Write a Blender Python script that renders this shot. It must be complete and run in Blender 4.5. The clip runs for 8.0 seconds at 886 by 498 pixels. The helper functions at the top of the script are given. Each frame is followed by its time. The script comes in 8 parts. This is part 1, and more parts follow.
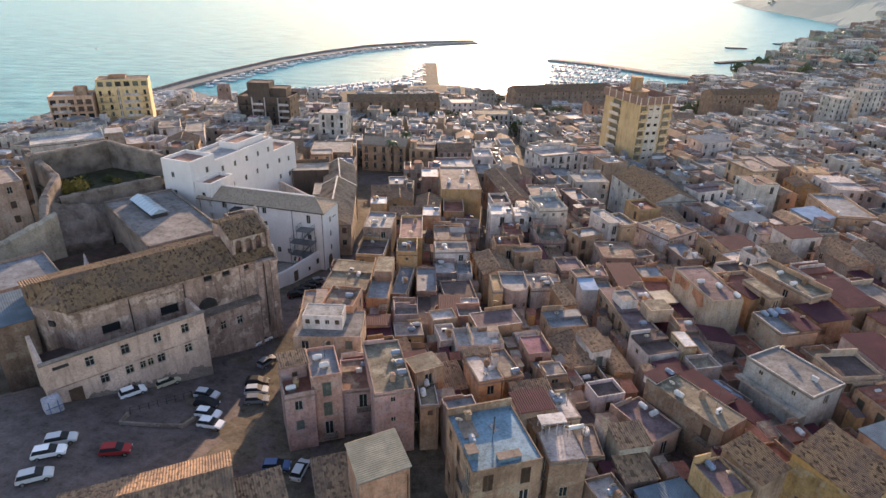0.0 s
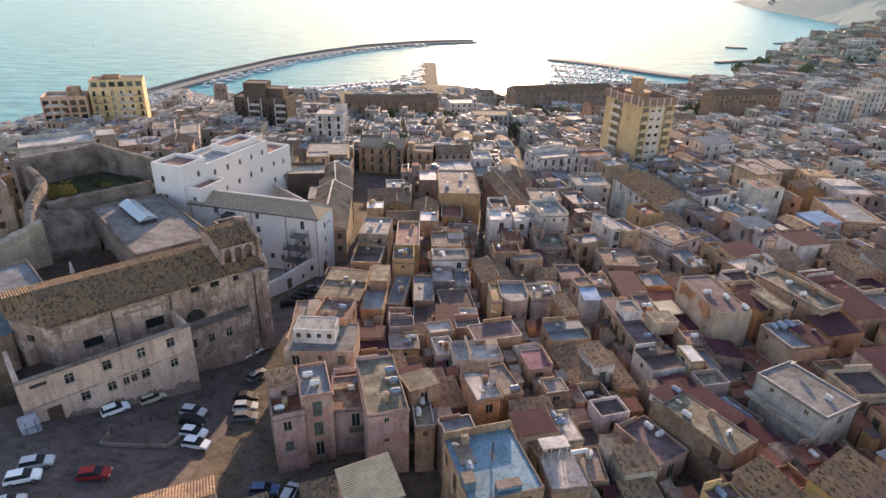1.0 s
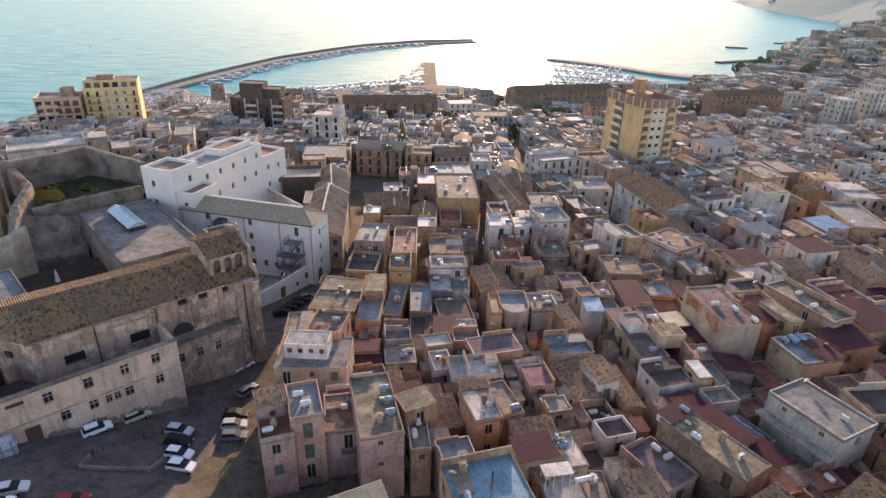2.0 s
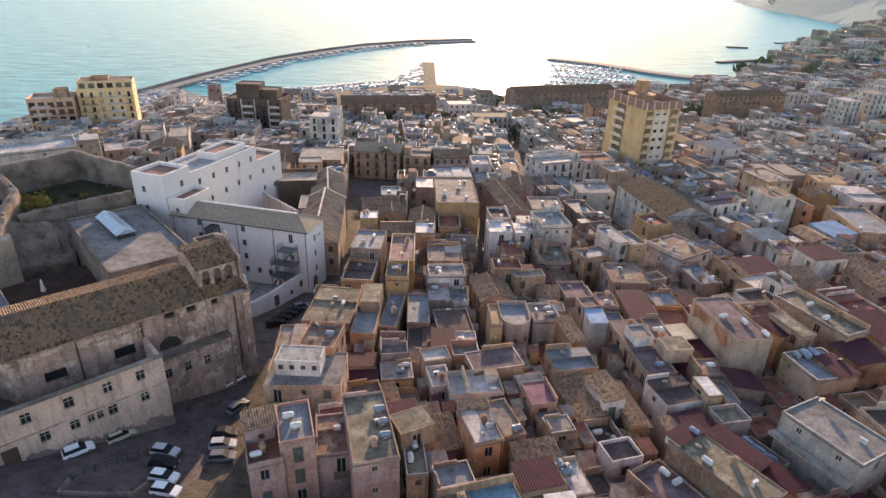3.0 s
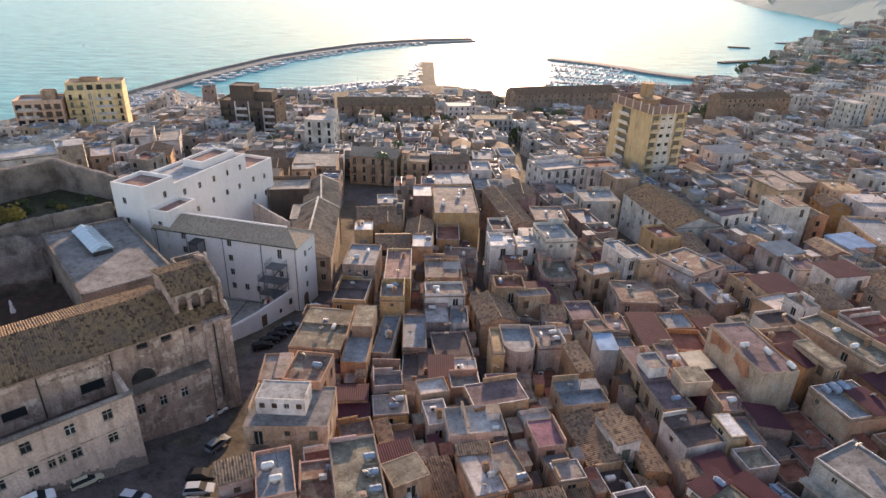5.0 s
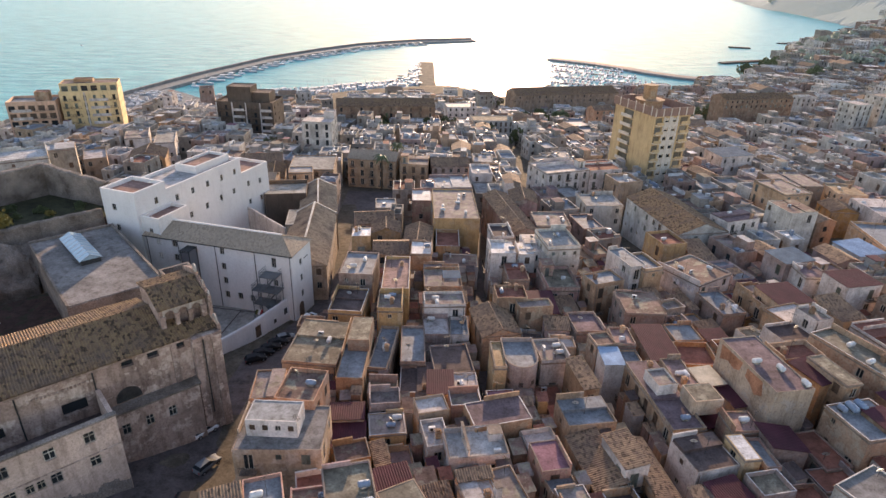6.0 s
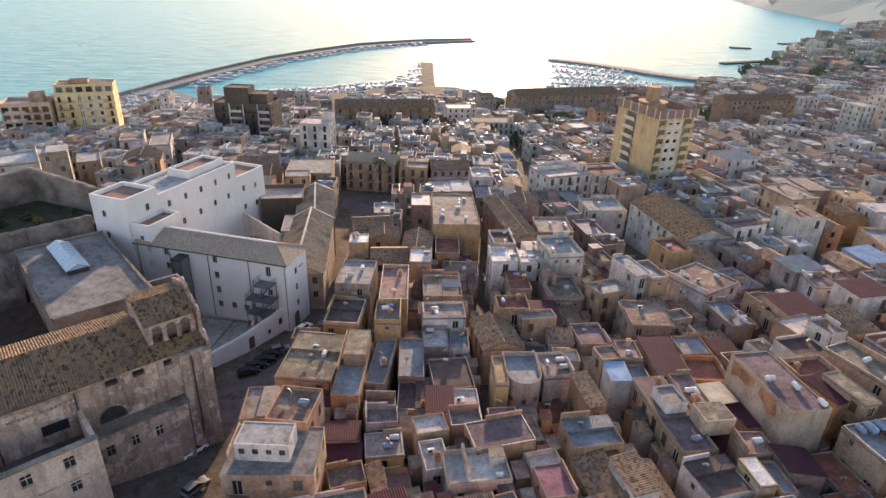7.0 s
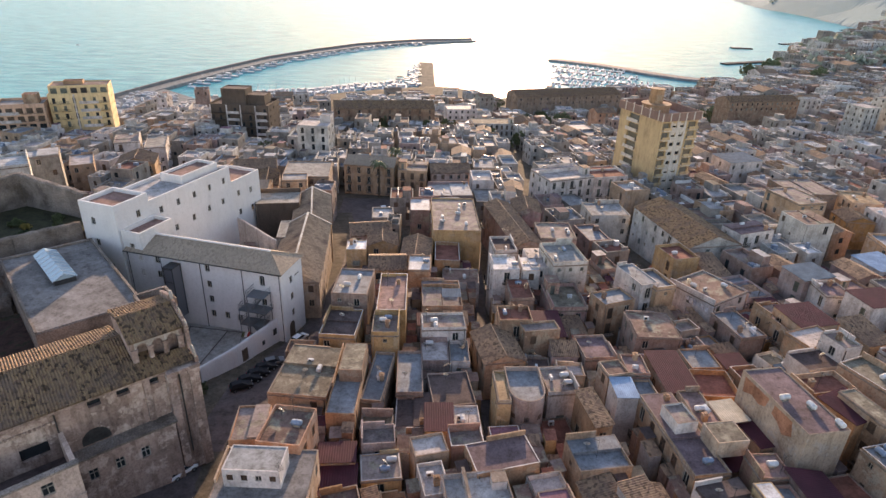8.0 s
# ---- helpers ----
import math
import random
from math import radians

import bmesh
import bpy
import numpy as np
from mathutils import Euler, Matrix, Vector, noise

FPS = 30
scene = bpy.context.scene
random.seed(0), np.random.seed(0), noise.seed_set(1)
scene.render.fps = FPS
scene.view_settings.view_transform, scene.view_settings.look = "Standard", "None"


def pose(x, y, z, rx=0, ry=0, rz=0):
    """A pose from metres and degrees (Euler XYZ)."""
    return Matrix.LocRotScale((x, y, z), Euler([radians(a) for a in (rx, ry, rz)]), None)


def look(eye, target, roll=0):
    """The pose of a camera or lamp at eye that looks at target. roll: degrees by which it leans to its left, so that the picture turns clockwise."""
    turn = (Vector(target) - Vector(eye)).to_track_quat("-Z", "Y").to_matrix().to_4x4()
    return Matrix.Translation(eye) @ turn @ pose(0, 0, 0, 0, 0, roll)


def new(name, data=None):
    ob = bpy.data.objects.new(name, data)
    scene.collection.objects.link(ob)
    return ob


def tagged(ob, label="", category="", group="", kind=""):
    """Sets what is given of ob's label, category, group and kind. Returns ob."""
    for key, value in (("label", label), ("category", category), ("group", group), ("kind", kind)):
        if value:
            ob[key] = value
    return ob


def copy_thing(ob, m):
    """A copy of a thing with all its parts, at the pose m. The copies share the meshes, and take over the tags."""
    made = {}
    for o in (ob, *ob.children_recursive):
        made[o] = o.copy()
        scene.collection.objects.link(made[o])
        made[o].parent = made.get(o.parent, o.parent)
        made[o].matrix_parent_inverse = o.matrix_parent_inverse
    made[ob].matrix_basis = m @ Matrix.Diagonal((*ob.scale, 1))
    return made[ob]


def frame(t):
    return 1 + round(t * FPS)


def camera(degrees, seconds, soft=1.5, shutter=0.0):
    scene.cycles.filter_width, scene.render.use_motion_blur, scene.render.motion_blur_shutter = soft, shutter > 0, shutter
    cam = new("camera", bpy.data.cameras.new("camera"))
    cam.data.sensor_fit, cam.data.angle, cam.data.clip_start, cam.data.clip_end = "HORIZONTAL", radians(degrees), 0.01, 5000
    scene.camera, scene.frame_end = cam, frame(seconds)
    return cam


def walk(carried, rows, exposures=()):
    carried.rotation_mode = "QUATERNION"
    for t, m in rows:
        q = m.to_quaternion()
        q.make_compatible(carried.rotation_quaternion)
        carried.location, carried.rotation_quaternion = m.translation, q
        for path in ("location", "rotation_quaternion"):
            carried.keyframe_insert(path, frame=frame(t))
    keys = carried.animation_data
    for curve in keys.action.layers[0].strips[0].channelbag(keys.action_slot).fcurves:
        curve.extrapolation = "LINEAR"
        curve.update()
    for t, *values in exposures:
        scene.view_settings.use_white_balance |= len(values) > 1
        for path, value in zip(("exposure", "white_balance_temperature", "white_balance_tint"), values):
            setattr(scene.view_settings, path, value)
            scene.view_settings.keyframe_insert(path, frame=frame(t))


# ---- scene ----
cam = camera(73.29, 8.0)
PATH = [
    (0.0, (0.000, 0.000, 99.997), (-0.0001, 9.0571, 95.7576), 1.620),
    (1.0, (0.323, 3.841, 99.970), (0.3337, 12.8926, 95.7195), 1.671),
    (2.0, (0.548, 7.665, 99.962), (0.5680, 16.7115, 95.7014), 1.721),
    (3.0, (0.690, 11.465, 99.967), (0.7193, 20.5079, 95.6967), 1.773),
    (4.0, (0.768, 15.237, 99.976), (0.8045, 24.2759, 95.6990), 1.824),
    (5.0, (0.797, 18.973, 99.985), (0.8402, 28.0095, 95.7017), 1.876),
    (6.0, (0.794, 22.669, 99.987), (0.8430, 31.7029, 95.6986), 1.929),
    (7.0, (0.776, 26.318, 99.974), (0.8297, 35.3500, 95.6830), 1.982),
    (8.0, (0.760, 29.914, 99.942), (0.8168, 38.9450, 95.6485), 2.036),
]
walk(cam, [(t, look(eye, target, roll)) for t, eye, target, roll in PATH], [(0.0, 1.65, 7350, 26), (8.0, 1.65, 7350, 26)])

# ---- light ----
SUN_AZ, SUN_EL = 4.5, 11.5
world = bpy.data.worlds.new("world")
scene.world = world
world.use_nodes = True
wn = world.node_tree.nodes
sky = wn.new("ShaderNodeTexSky")
sky.sky_type = "NISHITA"
sky.sun_disc = False
sky.sun_elevation, sky.sun_rotation = radians(SUN_EL), radians(SUN_AZ)
sky.altitude, sky.air_density, sky.dust_density, sky.ozone_density = 60, 1.0, 0.4, 1.4
wn["Background"].inputs["Strength"].default_value = 0.15
world.node_tree.links.new(sky.outputs["Color"], wn["Background"].inputs["Color"])
sun = new("sun", bpy.data.lights.new("sun", "SUN"))
sun.data.energy, sun.data.angle, sun.data.color = 3.1, radians(0.8), (1.0, 0.8, 0.55)
_e, _a = radians(SUN_EL), radians(SUN_AZ)
sun.matrix_world = look((0, 0, 200), Vector((0, 0, 200)) - Vector((math.sin(_a) * math.cos(_e), math.cos(_a) * math.cos(_e), math.sin(_e))))

# ---- materials ----
MATS = {}


def nodes_of(name, rough=0.85, metal=0.0):
    m = bpy.data.materials.new(name)
    m.use_nodes = True
    n = m.node_tree.nodes
    b = n["Principled BSDF"]
    b.inputs["Roughness"].default_value = rough
    b.inputs["Metallic"].default_value = metal
    b.inputs["Specular IOR Level"].default_value = 0.5 if rough < 0.7 else 0.25
    return m, n, m.node_tree.links, b


def coords(n, l, scale):
    """Object coordinates, shifted by the object's random number, at a scale for each axis."""
    tc, info, mp, mul = n.new("ShaderNodeTexCoord"), n.new("ShaderNodeObjectInfo"), n.new("ShaderNodeMapping"), n.new("ShaderNodeMath")
    mul.operation, mul.inputs[1].default_value = "MULTIPLY", 90.0
    l.new(info.outputs["Random"], mul.inputs[0])
    l.new(mul.outputs[0], mp.inputs["Location"])
    mp.inputs["Scale"].default_value = scale
    l.new(tc.outputs["Object"], mp.inputs["Vector"])
    return mp.outputs[0], info.outputs["Random"]


def noise_of(n, l, vec, scale, detail=4.0, rough=0.6):
    t = n.new("ShaderNodeTexNoise")
    t.inputs["Scale"].default_value, t.inputs["Detail"].default_value, t.inputs["Roughness"].default_value = scale, detail, rough
    l.new(vec, t.inputs["Vector"])
    return t.outputs["Fac"]


def ramp(n, l, fac, stops):
    r = n.new("ShaderNodeValToRGB")
    els = r.color_ramp.elements
    while len(els) < len(stops):
        els.new(0.5)
    for e, (p, c) in zip(els, stops):
        e.position, e.color = p, (*c, 1)
    l.new(fac, r.inputs["Fac"])
    return r.outputs["Color"]


def mixed(n, l, fac, a, b, kind="MIX"):
    m = n.new("ShaderNodeMix")
    m.data_type, m.blend_type = "RGBA", kind
    if isinstance(fac, float):
        m.inputs["Factor"].default_value = fac
    else:
        l.new(fac, m.inputs["Factor"])
    for sock, v in ((m.inputs[6], a), (m.inputs[7], b)):
        if isinstance(v, tuple):
            sock.default_value = (*v, 1)
        else:
            l.new(v, sock)
    return m.outputs[2]


def bumped(n, l, b, height, strength=0.4, dist=0.03):
    bp = n.new("ShaderNodeBump")
    bp.inputs["Strength"].default_value, bp.inputs["Distance"].default_value = strength, dist
    l.new(height, bp.inputs["Height"])
    l.new(bp.outputs["Normal"], b.inputs["Normal"])


def weathered(name, col, dirt=0.55, rough=0.9, streak=True, vary=0.25, patch=None, metal=0.0, runs=0.6, grain=0.72):
    """Plaster, render, screed: base colour with broad stains, runs down the face, fine grain and a shift from object to object."""
    m, n, l, b = nodes_of(name, rough, metal)
    v, rnd = coords(n, l, (1, 1, 1))
    big = noise_of(n, l, v, 0.22, 5, 0.65)
    fine = noise_of(n, l, v, 3.5, 5, 0.7)
    dark = tuple(c * dirt for c in col)
    c1 = mixed(n, l, ramp(n, l, big, [(0.36, (0, 0, 0)), (0.66, (1, 1, 1))]), dark, col)
    if patch:
        blot = noise_of(n, l, v, 0.5, 8, 0.68)
        c1 = mixed(n, l, ramp(n, l, blot, [(0.52, (0, 0, 0)), (0.58, (0.85, 0.85, 0.85))]), c1, patch)
    if streak:
        v2, _ = coords(n, l, (1.0, 1.0, 0.16))
        run = noise_of(n, l, v2, 0.9, 6, 0.75)
        c1 = mixed(n, l, runs, c1, ramp(n, l, run, [(0.36, (0.55, 0.52, 0.49)), (0.52, (1, 1, 1))]), "MULTIPLY")
    if not streak:
        stain = noise_of(n, l, v, 0.75, 7, 0.72)
        c1 = mixed(n, l, 0.75, c1, ramp(n, l, stain, [(0.33, (0.34, 0.31, 0.28)), (0.44, (0.8, 0.78, 0.76)), (0.53, (1.0, 1.0, 1.0)), (0.64, (1.25, 1.25, 1.25))]), "MULTIPLY")
    c2 = mixed(n, l, grain, c1, ramp(n, l, fine, [(0.32, (0.5, 0.48, 0.46)), (0.48, (0.92, 0.91, 0.9)), (0.65, (1.1, 1.1, 1.1))]), "MULTIPLY")
    tint = ramp(n, l, rnd, [(0.0, (1 - vary, 1 - vary, 1 - vary * 0.9)), (0.35, (1.0, 0.97, 0.94)), (0.7, (0.94, 0.93, 0.93)), (1.0, (1 - vary * 0.5, 1 - vary * 0.55, 1 - vary * 0.6))])
    if vary == 0.3:
        tint = ramp(n, l, rnd, [(0.0, (0.58, 0.58, 0.6)), (0.2, (1.02, 0.97, 0.86)), (0.38, (0.76, 0.83, 0.9)), (0.58, (1.12, 1.15, 1.14)), (0.8, (0.97, 0.88, 0.72)), (1.0, (0.66, 0.65, 0.65))])
    c3 = mixed(n, l, 1.0, c2, tint, "MULTIPLY")
    l.new(c3, b.inputs["Base Color"])
    bumped(n, l, b, fine, 0.5, 0.03)
    return m


WALLS = {
    "pink": (0.564, 0.338, 0.291), "rose": (0.489, 0.301, 0.259), "salmon": (0.583, 0.336, 0.239), "cream": (0.592, 0.413, 0.287),
    "white": (0.74, 0.675, 0.625), "yellow": (0.63, 0.417, 0.221), "mustard": (0.564, 0.336, 0.141), "ochre": (0.508, 0.322, 0.198),
    "orange": (0.63, 0.363, 0.212), "stone": (0.414, 0.272, 0.198), "tan": (0.47, 0.304, 0.212), "grey": (0.442, 0.317, 0.274), "mauve": (0.526, 0.395, 0.381),
    "chalk": (0.64, 0.61, 0.55), "ash": (0.45, 0.42, 0.38),
}
for key, col in WALLS.items():
    MATS["wall_" + key] = weathered("plaster_" + key, col, 0.52, 0.92, True, 0.15 if key in ("white", "chalk") else 0.3, (0.38, 0.3, 0.23) if key in ("stone", "tan", "ochre", "rose") else None if key in ("white", "chalk") else tuple(0.55 * c + 0.12 for c in col))
ROOFS = {
    "blue": (0.27, 0.285, 0.3), "bluepaint": (0.21, 0.35, 0.44), "red": (0.3, 0.125, 0.09), "brown": (0.25, 0.165, 0.135), "grey": (0.33, 0.265, 0.24),
    "moss": (0.235, 0.2, 0.15), "dark": (0.13, 0.095, 0.088), "rose": (0.39, 0.255, 0.225), "green": (0.36, 0.345, 0.31), "white": (0.55, 0.49, 0.46),
    "whitebright": (0.8, 0.79, 0.77), "mauve": (0.215, 0.15, 0.155), "yellow": (0.46, 0.32, 0.19), "plum": (0.28, 0.14, 0.17),
    "ash": (0.34, 0.34, 0.33), "pale": (0.53, 0.52, 0.5), "screed": (0.25, 0.235, 0.225), "terrace": (0.33, 0.2, 0.165),
}
for key, col in ROOFS.items():
    MATS["roof_" + key] = weathered("roof_" + key, col, 0.6, 0.8 if key in ("blue", "white", "whitebright", "bluepaint") else 0.95, False, 0.2,
                                    (0.3, 0.27, 0.2) if key in ("moss", "brown", "grey") else None)


def sheet(name, col, rough=0.82, metal=0.0):
    m, n, l, b = nodes_of(name, rough, metal)
    v, rnd = coords(n, l, (1, 1, 1))
    big, fine = noise_of(n, l, v, 0.5, 5), noise_of(n, l, v, 6, 4)
    c = mixed(n, l, ramp(n, l, big, [(0.4, (0, 0, 0)), (0.7, (1, 1, 1))]), tuple(0.65 * k for k in col), col)
    c = mixed(n, l, 0.35, c, ramp(n, l, fine, [(0.35, (0.6, 0.55, 0.5)), (0.6, (1, 1, 1))]), "MULTIPLY")
    l.new(c, b.inputs["Base Color"])
    bumped(n, l, b, fine, 0.2, 0.01)
    return m


SHEETS = {"cream": (0.62, 0.53, 0.4), "maroon": (0.08, 0.02, 0.03), "metal": (0.13, 0.18, 0.22), "skyblue": (0.3, 0.42, 0.56), "olive": (0.3, 0.28, 0.21)}
for key, col in SHEETS.items():
    MATS["roof_" + key] = sheet("sheet_" + key, col)


def clay(name, a, b_, c_, hole=0.35, stain=(0.15, 0.1, 0.075)):
    """Old barrel tiles: each tile its own tone, with lichen."""
    m, n, l, b = nodes_of(name, 0.9)
    tc, mp = n.new("ShaderNodeTexCoord"), n.new("ShaderNodeMapping")
    mp.inputs["Scale"].default_value = (3.4, 2.6, 0.05)
    l.new(tc.outputs["Object"], mp.inputs["Vector"])
    vo = n.new("ShaderNodeTexVoronoi")
    vo.inputs["Scale"].default_value = 1.0
    vo.inputs["Randomness"].default_value = 0.8
    l.new(mp.outputs[0], vo.inputs["Vector"])
    sep = n.new("ShaderNodeSeparateColor")
    l.new(vo.outputs["Color"], sep.inputs[0])
    v, rnd = coords(n, l, (1, 1, 1))
    big, fine = noise_of(n, l, v, 0.35, 4), noise_of(n, l, v, 8, 4)
    c = ramp(n, l, sep.outputs[0], [(0.0, a), (0.4, b_), (0.76, c_), (0.82, tuple(k * (0.3 + 0.7 * hole) for k in a)), (1.0, tuple(k * (0.15 + 0.7 * hole) for k in a))])
    c = mixed(n, l, ramp(n, l, big, [(0.46, (0, 0, 0)), (0.72, (1, 1, 1))]), c, stain)
    c = mixed(n, l, 0.5, c, ramp(n, l, fine, [(0.3, (0.6, 0.6, 0.6)), (0.65, (1, 1, 1))]), "MULTIPLY")
    l.new(c, b.inputs["Base Color"])
    bumped(n, l, b, fine, 0.5, 0.04)
    return m


MATS["roof_tile"] = clay("clay_tiles", (0.26, 0.165, 0.105), (0.33, 0.21, 0.13), (0.165, 0.105, 0.075))
MATS["roof_dark_tile"] = clay("dark_old_tiles", (0.21, 0.128, 0.072), (0.27, 0.168, 0.09), (0.15, 0.088, 0.058), 0.12)
MATS["roof_slate"] = clay("worn_tiles", (0.33, 0.25, 0.18), (0.38, 0.29, 0.21), (0.29, 0.22, 0.165), 0.85, (0.29, 0.225, 0.165))
MATS["coping"] = weathered("coping_stone", (0.3, 0.235, 0.19), 0.6, 0.85, False)
MATS["limestone"] = weathered("limestone", (0.435, 0.307, 0.253), 0.5, 0.95, True, 0.06, (0.53, 0.41, 0.345), 0.0, 0.9)


def masonry(name, a, b_, joint, size=(1.5, 1.5, 2.6)):
    """Old rubble stonework: stones of their own tone with dark joints, lime patches and stains."""
    m, n, l, b = nodes_of(name, 0.95)
    v, rnd = coords(n, l, size)
    vo, ve = n.new("ShaderNodeTexVoronoi"), n.new("ShaderNodeTexVoronoi")
    ve.feature = "DISTANCE_TO_EDGE"
    for t in (vo, ve):
        t.inputs["Scale"].default_value = 1.0
        l.new(v, t.inputs["Vector"])
    sep = n.new("ShaderNodeSeparateColor")
    l.new(vo.outputs["Color"], sep.inputs[0])
    v1, _ = coords(n, l, (1, 1, 1))
    big, fine = noise_of(n, l, v1, 0.3, 5), noise_of(n, l, v1, 5, 5)
    c = mixed(n, l, sep.outputs[0], a, b_)
    c = mixed(n, l, ramp(n, l, ve.outputs["Distance"], [(0.02, (1, 1, 1)), (0.09, (0, 0, 0))]), c, joint)
    c = mixed(n, l, 0.85, c, ramp(n, l, big, [(0.35, (0.4, 0.38, 0.34)), (0.55, (0.95, 0.95, 0.95)), (0.7, (1.3, 1.25, 1.2))]), "MULTIPLY")
    c = mixed(n, l, 0.5, c, ramp(n, l, fine, [(0.3, (0.6, 0.6, 0.6)), (0.65, (1, 1, 1))]), "MULTIPLY")
    l.new(c, b.inputs["Base Color"])
    bumped(n, l, b, ve.outputs["Distance"], 0.9, 0.12)
    return m


MATS["plaster_pale"] = weathered("pale_plaster", (0.58, 0.5, 0.43), 0.5, 0.92, True, 0.05)
MATS["limewash"] = weathered("old_limewash", (0.62, 0.46, 0.38), 0.7, 0.92, True, 0.05, (0.5, 0.37, 0.31), 0.0, 0.7)
MATS["roof_warm_tile"] = clay("warm_worn_tiles", (0.34, 0.245, 0.165), (0.38, 0.275, 0.185), (0.3, 0.215, 0.145), 0.75)
MATS["ruin"] = masonry("rubble_wall", (0.29, 0.235, 0.2), (0.23, 0.185, 0.155), (0.155, 0.122, 0.1), (3.2, 3.2, 5.0))
MATS["convent"] = weathered("white_lime_plaster", (0.67, 0.645, 0.625), 0.94, 0.9, True, 0.02, None, 0.0, 0.14, grain=0.3)
MATS["tower_yellow"] = weathered("yellow_plaster", (0.62, 0.44, 0.24), 0.85, 0.85, True, 0.05, grain=0.3)
MATS["apt_yellow"] = weathered("pale_yellow_plaster", (0.74, 0.55, 0.3), 0.8, 0.85, True, 0.05, grain=0.3)
MATS["apt_salmon"] = weathered("faded_salmon_plaster", (0.62, 0.4, 0.28), 0.8, 0.85, True, 0.05, grain=0.3)
MATS["tower_screen"] = weathered("brown_screen", (0.3, 0.19, 0.15), 0.85, 0.85, True, 0.05, grain=0.3)
MATS["tower_band"] = weathered("pale_panels", (0.68, 0.6, 0.5), 0.85, 0.8, True, 0.05)
MATS["brown_clad"] = weathered("brown_cladding", (0.12, 0.09, 0.07), 0.7, 0.7, True, 0.05)
MATS["tower_door"] = weathered("balcony_shutters", (0.24, 0.2, 0.15), 0.7, 0.6, True, 0.3)
MATS["asphalt"] = weathered("asphalt", (0.13, 0.104, 0.098), 0.7, 0.9, False, 0.05)
MATS["earth"] = weathered("town_ground", (0.15, 0.125, 0.095), 0.6, 0.95, False, 0.0, (0.11, 0.095, 0.075))
# blue-grey far slope: the haze over it is put into this colour
MATS["hillside"] = weathered("hazed_slope", (0.2, 0.3, 0.33), 0.85, 0.95, False, 0.0, (0.16, 0.24, 0.26))
MATS["paving"] = weathered("pale_paving", (0.4, 0.38, 0.35), 0.7, 0.85, False, 0.05)
MATS["concrete"] = weathered("quay_concrete", (0.27, 0.28, 0.27), 0.7, 0.9, False, 0.05)
MATS["rock"] = weathered("boulders", (0.11, 0.115, 0.115), 0.5, 0.95, False, 0.3)
for key in ("rock", "concrete", "earth", "hillside"):
    MATS[key].node_tree.nodes["Principled BSDF"].inputs["Specular IOR Level"].default_value = 0.1
MATS["wood"] = weathered("brown_shutter", (0.13, 0.08, 0.05), 0.7, 0.6, False, 0.4)
MATS["woodgreen"] = weathered("grey_green_shutter", (0.14, 0.16, 0.14), 0.7, 0.6, False, 0.3)
MATS["frame"] = weathered("window_frame", (0.42, 0.38, 0.33), 0.8, 0.5, False, 0.3)
MATS["iron"] = weathered("dark_iron", (0.05, 0.05, 0.05), 0.8, 0.6, False, 0.2, None, 0.4)
MATS["tankblue"] = sheet("blue_tank", (0.2, 0.27, 0.36), 0.5, 0.0)
MATS["tankwhite"] = sheet("pale_tank", (0.66, 0.66, 0.65), 0.6, 0.0)
MATS["dish"] = sheet("dish_grey", (0.6, 0.6, 0.58), 0.4, 0.2)
MATS["steel"] = sheet("grey_steel", (0.2, 0.21, 0.22), 0.6, 0.2)
MATS["brick"] = weathered("bare_brick", (0.42, 0.2, 0.12), 0.6, 0.9, False)
MATS["cloth"] = weathered("washing", (0.7, 0.7, 0.74), 0.8, 0.9, False, 0.5)
MATS["tyre"] = weathered("tyre", (0.03, 0.03, 0.03), 0.8, 0.8, False)
MATS["chrome"] = sheet("rim", (0.5, 0.5, 0.5), 0.3, 0.8)


def glassy(name, col, rough=0.08):
    m, n, l, b = nodes_of(name, rough)
    b.inputs["Base Color"].default_value = (*col, 1)
    b.inputs["IOR"].default_value = 1.5
    return m


MATS["cabin"] = glassy("car_glass", (0.02, 0.022, 0.025), 0.55)
MATS["cabin"].node_tree.nodes["Principled BSDF"].inputs["Specular IOR Level"].default_value = 0.08
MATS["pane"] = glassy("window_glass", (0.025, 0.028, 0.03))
MATS["liftglass"] = glassy("lift_glass", (0.12, 0.12, 0.13), 0.3)
MATS["paneblue"] = glassy("skylight_glass", (0.32, 0.42, 0.46), 0.15)
PAINTS = {"white": (0.75, 0.75, 0.75), "silver": (0.45, 0.46, 0.47), "black": (0.02, 0.02, 0.022), "blue": (0.08, 0.13, 0.24), "beige": (0.5, 0.45, 0.33), "red": (0.3, 0.03, 0.03), "grey": (0.16, 0.17, 0.18)}
for key, col in PAINTS.items():
    m, n, l, b = nodes_of("paint_" + key, 0.62, 0.0)
    b.inputs["Base Color"].default_value = (*col, 1)
    b.inputs["Specular IOR Level"].default_value = 0.15
    MATS["paint_" + key] = m


def foliage(name, a, b_):
    m, n, l, b = nodes_of(name, 0.6)
    v, rnd = coords(n, l, (1, 1, 1))
    f = noise_of(n, l, v, 1.4, 3)
    l.new(ramp(n, l, f, [(0.3, a), (0.7, b_)]), b.inputs["Base Color"])
    b.inputs["Subsurface Weight"].default_value = 0.0
    return m


